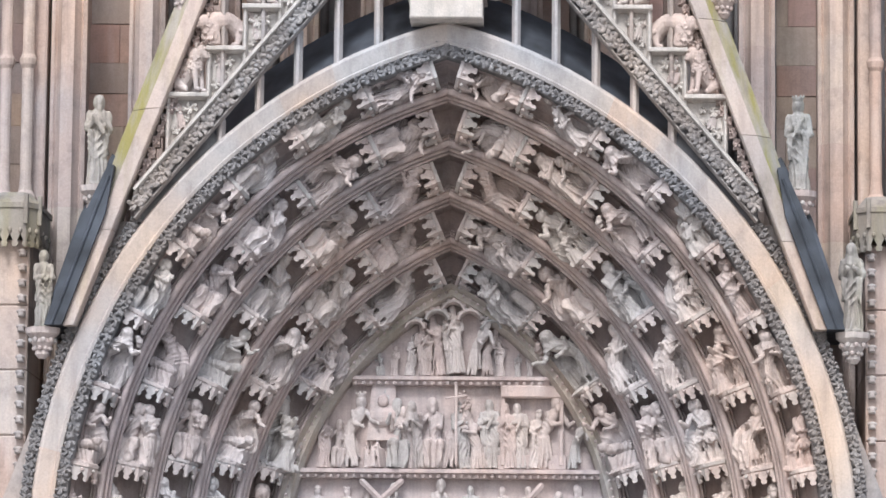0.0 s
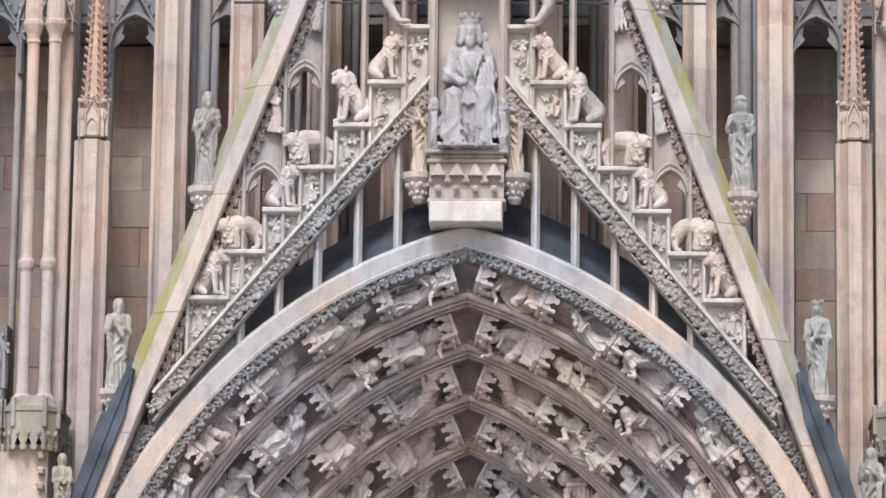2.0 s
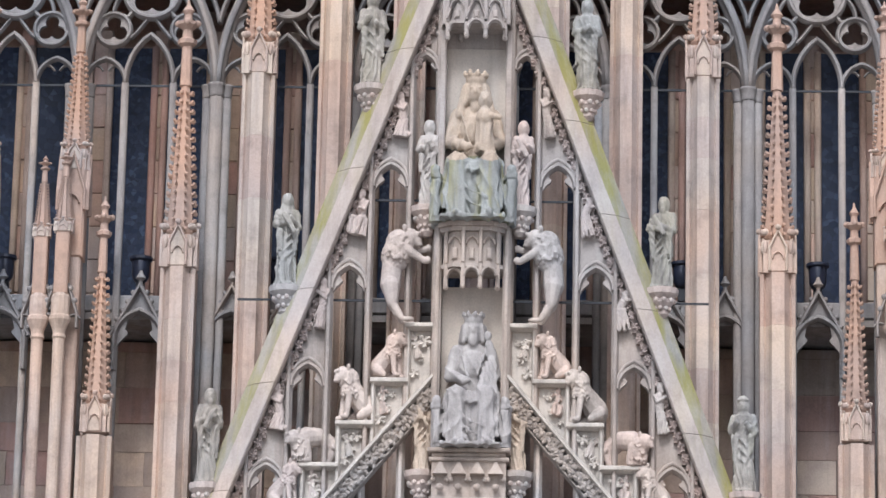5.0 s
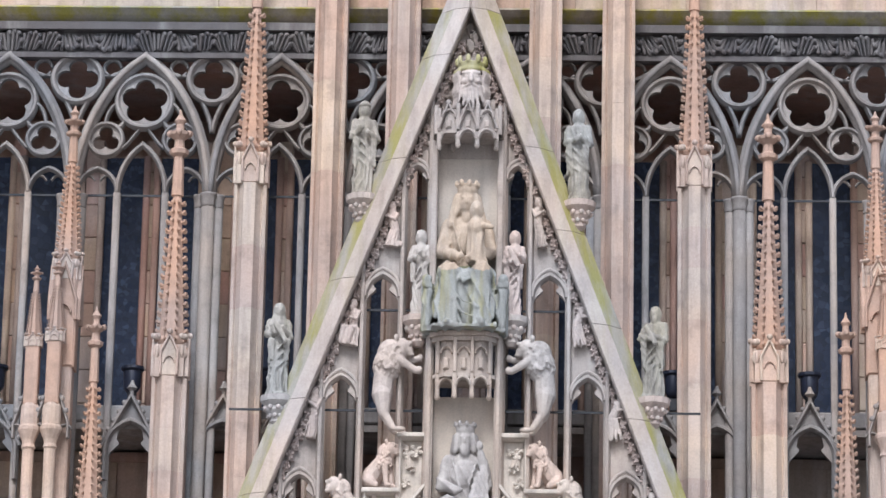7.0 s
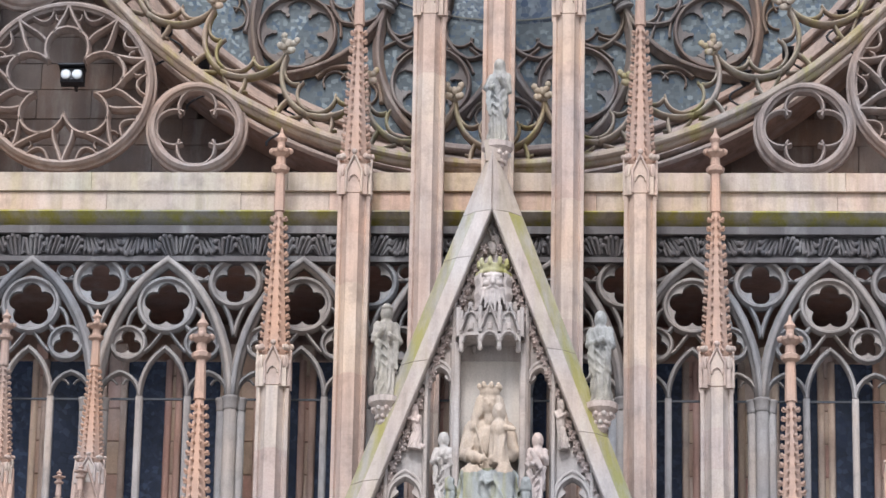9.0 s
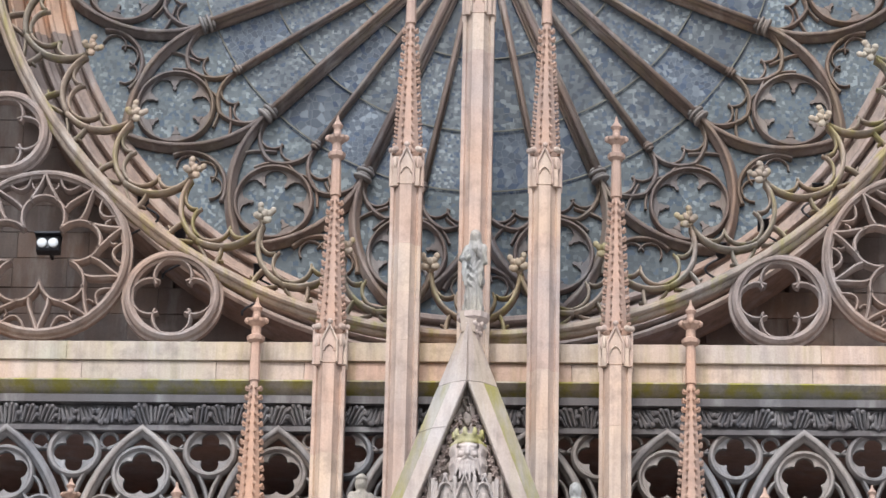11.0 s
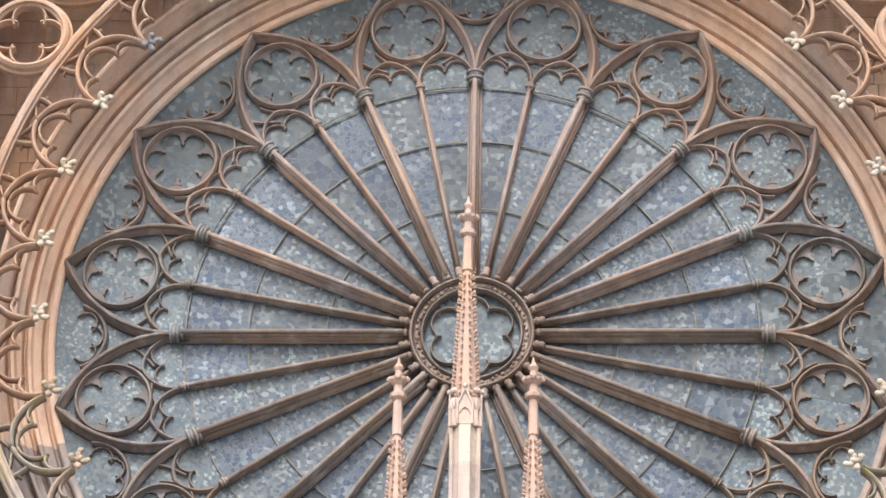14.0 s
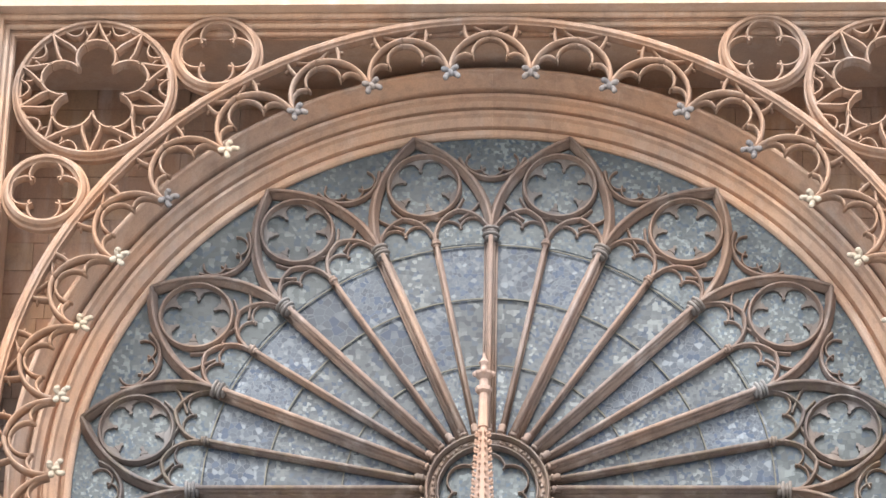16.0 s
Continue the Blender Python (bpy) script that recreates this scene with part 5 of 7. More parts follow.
# ---- carved figures ----
def robe(mb, z0, z1, rb, rt, n=9, amp=0.13, twist=1.5, ph=0.0, flat=0.75, cx=0.0, cy=0.0, lean=(0, 0)):
    rows, k = 9, 44
    o = len(mb.v)
    for i in range(rows):
        f = i / (rows - 1)
        for j in range(k):
            t = 2 * math.pi * j / k
            w = math.sin(n * t + ph + twist * f) + 0.4 * math.sin((n + 3) * t - 2 * f + 2 * ph)
            r = (rb + (rt - rb) * f ** 0.8) * (1 + amp * (1 - 0.6 * f) * w)
            mb.v.append((cx + lean[0] * f + r * math.cos(t), cy + lean[1] * f + flat * r * math.sin(t), z0 + (z1 - z0) * f))
    mb.f += [(o + i * k + j, o + i * k + (j + 1) % k, o + (i + 1) * k + (j + 1) % k, o + (i + 1) * k + j) for i in range(rows - 1) for j in range(k)]
    mb.f += [tuple(range(o, o + k))[::-1], tuple(range(o + (rows - 1) * k, o + rows * k))]


def head(mb, c, r, style):
    x, y, z = c
    ball(mb, c, r * 0.82, r * 0.92, r * 1.12, n=12)
    ball(mb, (x, y - r * 0.86, z - r * 0.08), r * 0.16, r * 0.26, r * 0.28, n=6)
    for s in (-1, 1):
        ball(mb, (x + s * r * 0.34, y - r * 0.74, z + r * 0.30), r * 0.26, r * 0.14, r * 0.1, n=6)
    capsule(mb, (x, y, z - r * 1.6), (x, y, z - r * 0.6), r * 0.55, r * 0.5)
    if style == "hood":
        ball(mb, (x, y + r * 0.28, z + r * 0.1), r * 1.12, r * 1.0, r * 1.28)
        robe(mb, z - r * 2.4, z, r * 1.7, r * 1.0, 7, 0.1, cx=x, cy=y + r * 0.4)
    else:
        for s in (-1, 0, 1):
            ball(mb, (x + s * r * 0.62, y + r * (0.25 if s else 0.5), z - r * 0.1), r * 0.5, r * 0.6, r * 1.05, n=8)
        ball(mb, (x, y + r * 0.15, z + r * 0.5), r * 0.95, r * 0.95, r * 0.8)
    if style in ("beard", "crown"):
        ball(mb, (x, y - r * 0.55, z - r * 0.95), r * 0.55, r * 0.45, r * 0.75, n=8)
    if style in ("crown", "queen"):
        lathe(mb, [(r * 0.95, 0), (r * 1.05, r * 0.5), (r * 0.8, r * 0.5)], (x, y, z + r * 0.75), 12)
        for k in range(7):
            ball(mb, (x + r * math.cos(k * 0.9), y + r * math.sin(k * 0.9), z + r * 1.35), r * 0.2, r * 0.2, r * 0.38, n=6)
    if style == "cap":
        lathe(mb, [(r * 1.1, 0), (r * 1.0, r * 0.25), (r * 0.5, r * 0.8)], (x, y, z + r * 0.7), 12)


def standing(rng, style=None, mb=None, at=(0, 0, 0), h=1.0, thick=1.0):
    """A robed standing figure, h high; front towards -y."""
    q = MB()
    ph, w = rng.uniform(0, 6), rng.uniform(0.95, 1.1) * thick
    sway = rng.uniform(-0.025, 0.025)
    robe(q, 0.0, 0.60, 0.122 * w, 0.09 * w, rng.choice((6, 7, 8)), 0.2, rng.uniform(-0.8, 0.8), ph, 0.72, lean=(sway, 0))
    robe(q, 0.34, 0.80, 0.12 * w, 0.1 * w, 6, 0.11, rng.uniform(-1, 1), ph + 1, 0.68, cx=sway)
    ball(q, (sway, 0.01, 0.74), 0.118 * w, 0.085, 0.11)
    d = rng.choice((-1, 1))
    for i in range(3):  # mantle drawn slantwise across, folds fanning from one hip
        z = 0.32 + 0.085 * i
        capsule(q, (-d * 0.095 * w, -0.05, z + 0.1 + 0.02 * i), (-d * 0.01, -0.105, z + 0.015 * i), 0.011, 0.014, 6)
        capsule(q, (-d * 0.01, -0.105, z + 0.015 * i), (d * 0.1 * w, -0.045, z - 0.09), 0.014, 0.01, 6)
    for i in range(5):  # long folds down to the feet
        x = (-0.09 + 0.045 * i) * w
        capsule(q, (x * 0.8, -0.085 + abs(x) * 0.35, 0.34), (x * 1.1 + rng.uniform(-0.012, 0.012), -0.10 + abs(x) * 0.4, 0.02), 0.012, 0.022, 6)
    for s in (-1, 1):
        e = (s * (0.138 + rng.uniform(-0.01, 0.015)) * w, -0.03, 0.62 + rng.uniform(-0.03, 0.03))
        hnd = (s * rng.uniform(0.0, 0.07), -0.14, rng.uniform(0.60, 0.72))
        capsule(q, (sway + s * 0.108 * w, 0.0, 0.78), e, 0.044, 0.04, 8)
        capsule(q, e, hnd, 0.042, 0.032, 8)
        ball(q, hnd, 0.034, n=6)
        for i in range(3):  # sleeve falling from the wrist
            capsule(q, (e[0] * (0.85 - 0.15 * i), -0.07 - 0.01 * i, 0.58), (e[0] * (0.8 - 0.15 * i), -0.07, rng.uniform(0.25, 0.42)), 0.022, 0.013, 6)
        box(q, s * 0.05 - 0.032, s * 0.05 + 0.032, -0.15, -0.03, 0.0, 0.03)
    if rng.random() < 0.5:
        capsule(q, (-d * 0.05, -0.16, 0.56), (d * 0.06, -0.15, 0.74), 0.026, 0.03, 8)
    head(q, (sway, -0.02, 0.905), 0.066, style or rng.choice(("hood", "beard", "plain", "plain", "queen", "beard")))
    return (mb or MB()).join(q, Matrix.Translation(at) @ Matrix.Scale(h, 4))


def seated(rng, style="crown", mb=None, at=(0, 0, 0), h=1.0, throne=True, robe_only=False):
    q = MB()
    if throne:
        box(q, -0.2, 0.2, -0.08, 0.22, 0, 0.36)
        for s in (-1, 1):
            box(q, s * 0.205 - 0.03, s * 0.205 + 0.03, -0.14, 0.2, 0, 0.46)
            ball(q, (s * 0.205, -0.12, 0.48), 0.04, n=8)
    for s in (-1, 1):
        capsule(q, (s * 0.07, 0.05, 0.37), (s * 0.105, -0.2, 0.38), 0.085, 0.075)
        capsule(q, (s * 0.105, -0.2, 0.37), (s * 0.085, -0.22, 0.05), 0.072, 0.06)
        box(q, s * 0.1 - 0.04, s * 0.1 + 0.04, -0.34, -0.2, 0, 0.04)
        for i in range(4):
            capsule(q, (s * (0.03 + 0.045 * i), -0.265 + 0.012 * i, 0.33), (s * (0.015 + 0.05 * i), -0.27, 0.02), 0.012, 0.022, 6)
    for i in range(5):  # swags hanging between the knees
        z = 0.36 - 0.06 * i
        capsule(q, (-0.11, -0.24, z + 0.02), (-0.01, -0.225, z - 0.08), 0.016, 0.02, 6)
        capsule(q, (0.11, -0.24, z + 0.02), (-0.01, -0.225, z - 0.08), 0.014, 0.02, 6)
    for i in range(6):  # hem spreading over the feet
        x = -0.15 + 0.06 * i
        capsule(q, (x * 0.85, -0.2, 0.14), (x * 1.15, -0.25, 0.015), 0.016, 0.03, 6)
    robe(q, 0.0, 0.36, 0.185, 0.14, 9, 0.16, 1.0, 0.5, 0.7, cy=0.0)
    robe(q, 0.34, 0.76, 0.125, 0.11, 7, 0.1, 1.5, 1.0, 0.68, cy=0.05)
    ball(q, (0, 0.04, 0.74), 0.125, 0.09, 0.09)
    for s in (-1, 1):
        e = (s * 0.165, -0.03, 0.55)
        capsule(q, (s * 0.115, 0.03, 0.75), e, 0.048, 0.045)
        capsule(q, e, (s * 0.06, -0.17, 0.47), 0.042, 0.034)
        ball(q, (s * 0.06, -0.18, 0.47), 0.036, n=6)
    for s in (-1, 1):
        for i in range(3):
            capsule(q, (s * (0.13 + 0.02 * i), -0.02 + 0.03 * i, 0.7), (s * (0.165 + 0.015 * i), -0.1 + 0.05 * i, 0.3), 0.018, 0.024, 6)
    head(q, (0, -0.01, 0.885), 0.07, style)
    return (mb or MB()).join(q, Matrix.Translation(at) @ Matrix.Scale(h, 4))


def crouched(rng, mb, at, h, d):
    """A kneeling or bending figure that turns to one side."""
    q = MB()
    robe(q, 0, 0.45, 0.17, 0.13, 8, 0.16, 1.5, rng.uniform(0, 6), 0.75)
    capsule(q, (0, 0, 0.4), (d * 0.16, -0.06, 0.72), 0.13, 0.11)
    capsule(q, (-d * 0.02, -0.03, 0.16), (d * 0.2, -0.12, 0.2), 0.09, 0.07)
    for i in (0, 1):
        capsule(q, (d * 0.12, -0.1, 0.68 - 0.04 * i), (d * (0.32 + 0.05 * i), -0.14, 0.5 + 0.12 * i), 0.05, 0.035, 7)
    for i in range(4):
        capsule(q, (-d * 0.1, -0.1, 0.5 - 0.1 * i), (d * 0.12, -0.13, 0.4 - 0.11 * i), 0.02, 0.015, 6)
    head(q, (d * 0.22, -0.1, 0.86), 0.085, rng.choice(("plain", "hood", "beard")))
    mb.join(q, Matrix.Translation(at) @ Matrix.Scale(h, 4))


def small_figure(rng, mb, at, h, d, act):
    """A lively small figure: act stand, bend, sit or kneel; turned to the side d."""
    q = MB()
    ph = rng.uniform(0, 6)
    if act == "sit":
        for s in (-1, 1):
            capsule(q, (s * 0.08, 0.06, 0.34), (s * 0.11 + d * 0.05, -0.17, 0.34), 0.08, 0.07)
            capsule(q, (s * 0.11 + d * 0.05, -0.17, 0.33), (s * 0.09 + d * 0.05, -0.18, 0.04), 0.065, 0.06)
        robe(q, 0.0, 0.36, 0.19, 0.16, 9, 0.14, 0.4, ph, 0.8, cy=-0.03)
        hip, sh = (0, 0.05, 0.36), (d * 0.03, 0.0, 0.70)
    elif act == "kneel":
        robe(q, 0.0, 0.38, 0.17, 0.11, 8, 0.16, 0.4, ph, 0.8)
        capsule(q, (0, 0, 0.1), (-d * 0.2, 0.03, 0.07), 0.08, 0.06)
        hip, sh = (0, 0, 0.36), (d * 0.1, -0.05, 0.66)
    elif act == "bend":
        for s in (-1, 1):
            capsule(q, (s * 0.04, 0, 0.48), (s * 0.07 - d * 0.05, 0.02 * s, 0.04), 0.075, 0.045)
        robe(q, 0.14, 0.5, 0.14, 0.1, 7, 0.16, 0.4, ph, 0.8)
        hip, sh = (0, 0, 0.5), (d * 0.2, -0.07, 0.76)
    else:
        robe(q, 0.0, 0.52, 0.125, 0.085, 8, 0.16, 0.4, ph, 0.8)
        hip, sh = (0, 0, 0.5), (d * 0.04, -0.02, 0.78)
    capsule(q, hip, sh, 0.1, 0.1, 10)
    for s in (-1, 1):
        a = (sh[0] + s * 0.11, sh[1], sh[2] + 0.02)
        e = (a[0] + s * 0.05 + d * 0.06, a[1] - 0.06, a[2] - rng.uniform(0.1, 0.2))
        w = (e[0] + d * rng.uniform(0.05, 0.16) - s * 0.04, e[1] - 0.1, e[2] + rng.uniform(-0.06, 0.16))
        capsule(q, a, e, 0.048, 0.04, 7)
        capsule(q, e, w, 0.038, 0.03, 7)
        ball(q, w, 0.035, n=6)
    for i in range(5):  # long folds
        x = -0.08 + 0.04 * i
        capsule(q, (hip[0] + x * 0.8, hip[1] - 0.09, hip[2] - 0.04), (x * 1.3 + rng.uniform(-0.02, 0.02), -0.1, 0.03), 0.012, 0.02, 5)
    head(q, (sh[0] + d * 0.04, sh[1] - 0.05, sh[2] + 0.17), 0.083, rng.choice(("plain", "hood", "beard", "plain", "queen")))
    mb.join(q, Matrix.Translation(at) @ Matrix.Scale(h, 4))


def archivolt_group(i):
    """A small scene: one to three figures with what they stand by."""
    rng = random.Random(100 + i)
    mb = MB()
    kind = i % 7
    ball(mb, (0, 0.17, 0.34), 0.3, 0.1, 0.42, n=12)
    ball(mb, (0, 0.0, 0.0), 0.27, 0.2, 0.05, n=12)
    if kind == 0:
        small_figure(rng, mb, (-0.14, 0.02, 0), 0.98, 1, "stand")
        small_figure(rng, mb, (0.17, -0.03, 0), 0.8, -1, "kneel")
    elif kind == 1:
        small_figure(rng, mb, (0, 0.05, 0), 1.08, 1, "sit")
    elif kind == 2:
        small_figure(rng, mb, (-0.1, -0.02, 0), 0.96, 1, "bend")
        capsule(mb, (0.2, 0.08, 0.0), (0.22, 0.08, 0.62), 0.035, 0.03)
        for _ in range(16):
            ball(mb, (0.2 + rng.uniform(-0.15, 0.12), 0.06 + rng.uniform(-0.12, 0.06), 0.76 + rng.uniform(-0.14, 0.16)), rng.uniform(0.035, 0.06), n=6)
    elif kind == 3:
        small_figure(rng, mb, (-0.16, 0.02, 0), 0.98, 1, "stand")
        small_figure(rng, mb, (0.14, -0.02, 0), 0.94, -1, "bend")
    elif kind == 4:
        box(mb, -0.2, 0.22, -0.1, 0.12, 0, 0.22)
        capsule(mb, (-0.16, -0.04, 0.28), (0.14, -0.06, 0.32), 0.07, 0.085)
        ball(mb, (0.24, -0.07, 0.38), 0.075)
        small_figure(rng, mb, (-0.06, 0.1, 0.1), 0.88, 1, "bend")
    elif kind == 5:
        small_figure(rng, mb, (0.0, 0.02, 0), 1.0, -1, "stand")
        for s in (-1, 1):
            small_figure(rng, mb, (s * 0.2, -0.06, 0), 0.6, -s, "kneel")
    else:
        small_figure(rng, mb, (0.1, 0, 0), 1.0, -1, "sit")
        small_figure(rng, mb, (-0.18, 0.04, 0), 0.92, 1, "stand")
    return carved("archivolt_sculpture", mb, 0.0115, M_FIG, 0.026, 0.84, i * 1.3)


GROUPS = [archivolt_group(i) for i in range(14)]

# toothed canopy that carries one group and shelters the next
cano = MB()
plan = [(-0.29, 0.2), (-0.29, -0.1), (-0.17, -0.27), (0.17, -0.27), (0.29, -0.1), (0.29, 0.2)]
prism(cano, plan, -0.07, 0.0)
prism(cano, [(x * 0.92, y * 0.92) for x, y in plan], -0.12, -0.07, 1.0)
prism(cano, [(x * 0.9, y * 0.9) for x, y in plan], -0.16, -0.12, 1.04)
def toothed(mb, a, b, m_):
    """A face of the canopy with a toothed lower edge of small pointed arches."""
    a, b = Vector(a), Vector(b)
    L = (b - a).length
    t = (b - a) / L
    nn = Vector((t.y, -t.x))
    w = L / m_
    low = []
    for j in range(m_):
        u = j * w
        low += [(u + 0.03, -0.36), (u + 0.05, -0.31), (u + 0.03, -0.28), (u + w * 0.34, -0.23), (u + w * 0.5, -0.18), (u + w * 0.66, -0.23), (u + w - 0.03, -0.28), (u + w - 0.05, -0.31), (u + w - 0.03, -0.36)]
    ring_ = [(0, -0.1), (0, -0.36)] + low + [(L, -0.36), (L, -0.1)]
    n = len(ring_)
    mb.add([(*(a + t * u + nn * o), z) for o in (0.0, -0.05) for u, z in ring_], [tuple(range(n)), tuple(range(n, 2 * n))[::-1]] + [(i, (i + 1) % n, n + (i + 1) % n, n + i) for i in range(n)])
    for j in range(m_):
        c = a + t * (j + 0.5) * w + nn * 0.015
        ball(mb, (c.x, c.y, -0.135), 0.03, 0.03, 0.04, n=6)


for (a_, b_) in zip(plan[:-1], plan[1:]):
    toothed(cano, a_, b_, 2 if math.hypot(b_[0] - a_[0], b_[1] - a_[1]) > 0.25 else 1)
CANO = cano.mesh("canopy", False)
for bt in [o for o in scene.objects if o.name.startswith("buttress")]:
    s = 1 if bt.location.x > 0 else -1
    for x in (6.0, 6.78):
        cn = MB()
        pl = [(-0.38, 0.9), (-0.38, -0.2), (-0.22, -0.42), (0.22, -0.42), (0.38, -0.2), (0.38, 0.9)]
        prism(cn, pl, -0.1, 0.25)
        prism(cn, [(a * 1.06, b * 1.05) for a, b in pl], 0.18, 0.25)
        prism(cn, pl, 0.25, 0.42, 0.62, (0, 0.1))
        for a_, b_ in zip(pl[:-1], pl[1:]):
            toothed(cn, a_, b_, 3 if math.hypot(b_[0] - a_[0], b_[1] - a_[1]) > 0.4 else 2)
        for a_, b_ in pl[1:-1]:
            box(cn, a_ - 0.03, a_ + 0.03, b_ - 0.05, b_ + 0.03, -0.05, 0.36, 0.01)
        part("canopy", cn.moved(pose(s * x, -3.9, 9.25)), M_CANOPY, bt, "toothed stone canopy")
SLOTS = [(13.0, 9.2, 7), (14.8, 10.35, 6), (17.5, 11.5, 5), (20.0, 13.2, 4), (22.6, 16.2, 3)]
g = 0
for k, ((r, y), (f0, st, cnt)) in enumerate(zip(ORD, SLOTS)):
    length = radians(st) * r
    sc = (0.97, 0.93, 0.92, 0.9, 0.9)[k]
    for s in (-1, 1):
        for i in range(-1, cnt + 1):
            fig = f0 + st * i
            base = fig - math.degrees(0.36 * length / r)
            a = radians(base)
            if i == cnt:
                a = math.acos((AX + 0.15) / r) - 0.004
            p = Vector((s * (-AX + r * math.cos(a)), y + 0.06, AZ + r * math.sin(a)))
            m = Matrix.Translation(p) @ Matrix.Rotation(-s * a, 4, "Y") @ Matrix.Diagonal((sc * 0.98, sc, sc * 0.72, 1))
            part("canopy", CANO, M_FIG if (i + k) % 3 else M_ARCH, portal, m=m)
            if i < cnt:
                rnd2 = random.Random(1000 * k + 10 * i + (s > 0))
                me = GROUPS[g % len(GROUPS)]
                g += 5 if g % 3 else 4
                ob = new("archivolt_sculpture", me)
                hh = length * 0.72
                ob.matrix_world = Matrix.Translation(p) @ Matrix.Rotation(-s * a, 4, "Y") @ Matrix.Rotation(radians(s * rnd2.uniform(-12, 25)), 4, "Z") @ Matrix.Translation((0, -0.05, 0)) @ Matrix.Diagonal((hh * rnd2.choice((-1, 1)) * 1.3, hh * 1.2, hh * 1.06, 1))
                tagged(ob, "small weathered pinkish-grey stone figure group on a toothed canopy", "sculpture", "archivolt sculptures")

# tympanum reliefs
FIGS = []
for i, st in enumerate(("hood", "beard", "plain", "queen", "beard", "plain", "hood", "cap")):
    FIGS.append(carved("relief_figure", standing(random.Random(300 + i), st, MB(), (0, 0, 0), 1.0, 1.15), 0.014, M_FIG, 0.02, 0.8, i * 1.1))
for i, act in enumerate(("stand", "bend", "kneel", "stand", "sit", "bend")):
    q_ = MB()
    small_figure(random.Random(350 + i), q_, (0, 0, 0), 1.04, (-1, 1)[i % 2], act)
    FIGS.append(carved("relief_figure", q_, 0.014, M_FIG, 0.02, 0.8, i * 0.9))
SEAT = carved("relief_seated_figure", seated(random.Random(9), "plain"), 0.018, M_TYMP)
rt = random.Random(77)


def relief(x, z, h, me=None, dy=0.0):
    ob = new("relief_figure", me or rt.choice(FIGS))
    ob.matrix_world = pose(x, -1.36 - dy, z, 0, rt.uniform(-6, 6), rt.uniform(-35, 35)) @ Matrix.Diagonal((h * 0.85, h * 0.9, h, 1))
    tagged(ob, "carved stone relief figure standing in the tympanum", "relief figure", "tympanum reliefs")


for i, x in enumerate((-1.0, -0.82, -0.6, -0.36, -0.14, 0.32, 0.52, 0.72, 0.96, 1.14)):
    hh = min(0.86, AZ + math.sqrt(4.2 ** 2 - (abs(x) + AX) ** 2) - 7.44 - 0.08)
    relief(x, 7.43, max(0.34, hh), dy=0.02 * (i % 2))
relief(0.08, 7.46, 1.02, FIGS[1], 0.06)
for i, x in enumerate((-1.82, -1.62, -1.42, -0.78, -0.62, -0.44, -0.22, 0.02, 0.2, 0.42, 0.6, 0.86, 1.02, 1.2, 1.38, 1.78)):
    hh = 1.02 if abs(x) < 1.5 else 0.8
    relief(x, 6.1, hh * rt.uniform(0.85, 1.0), dy=0.03 * (i % 2))
relief(-1.08, 6.1, 0.62, SEAT)
relief(-0.98, 6.75, 0.5, FIGS[5])
for x in (-1.85, -1.5, -1.1, -0.75, -0.3, 0.3, 0.75, 1.2, 1.6, 1.9):
    relief(x, 5.0, rt.uniform(0.8, 0.92))
cross = MB()
for a0, a1 in (((-1.3, 5.35), (-0.7, 5.9)), ((-1.25, 5.9), (-0.75, 5.4)), ((0.9, 5.4), (1.3, 5.85))):
    capsule(cross, (a0[0], -1.5, a0[1]), (a1[0], -1.5, a1[1]), 0.05, 0.05, 6)
part("carved_beams", cross, M_ARCH, tymp)


# ---- statues of the gable ----
def statue(x, y, z, h, seed, style, mat=M_PALEFIG, turn=0, label="weathered pale stone statue of a robed figure on a carved corbel", corbel=True, thick=0.92):
    me = carved("statue", standing(random.Random(seed), style, MB(), (0, 0, 0), 1.0, thick), 0.0105, mat, 0.02, 0.8, seed * 0.77)
    ob = new("statue", me)
    ob.matrix_world = pose(x, y, z, 0, 0, turn) @ Matrix.Diagonal((h * 0.9, h * 0.9, h, 1))
    tagged(ob, label, "statue", "gable statues")
    if corbel:
        c = MB()
        lathe(c, [(0.05, -0.42), (0.1, -0.36), (0.09, -0.3), (0.16, -0.2), (0.15, -0.15), (0.23, -0.08), (0.24, 0.0)], (0, 0, 0), 12)
        for k in range(9):
            ball(c, (0.165 * math.cos(k * 0.7), 0.165 * math.sin(k * 0.7), -0.17), 0.038, n=6)
            ball(c, (0.11 * math.cos(k * 0.7 + 0.35), 0.11 * math.sin(k * 0.7 + 0.35), -0.28), 0.034, n=6)
        box(c, -0.08, 0.08, 0.0, 0.35, -0.35, -0.02)
        cb = solid("corbel", c.moved(pose(x, y, z)), M_FIG, "carved stone corbel under a gable statue", "corbel", "statue corbels", at=(x, y, z))
    return ob


for i, (x, z0, z1, st) in enumerate(((-4.78, 9.69, 10.98, "beard"), (4.83, 9.66, 10.98, "queen"), (-5.48, 7.73, 8.82, "plain"), (5.55, 7.73, 8.98, "hood"),
                                    (-3.63, 12.52, 13.9, "beard"), (3.79, 12.48, 13.85, "cap"), (-2.61, 15.34, 16.72, "hood"), (2.64, 15.36, 16.72, "beard"),
                                    (-1.49, 18.29, 19.7, "cap"), (1.58, 18.22, 19.63, "plain"), (0.06, 22.15, 23.5, "hood"))):
    statue(x, -4.55, z0, z1 - z0, 500 + i, st, M_PALEFIG, (12 if x < 0 else -12), label="weathered dark stone statue on the gable's tip" if i == 10 else "weathered pale stone statue of a robed figure on a carved corbel")
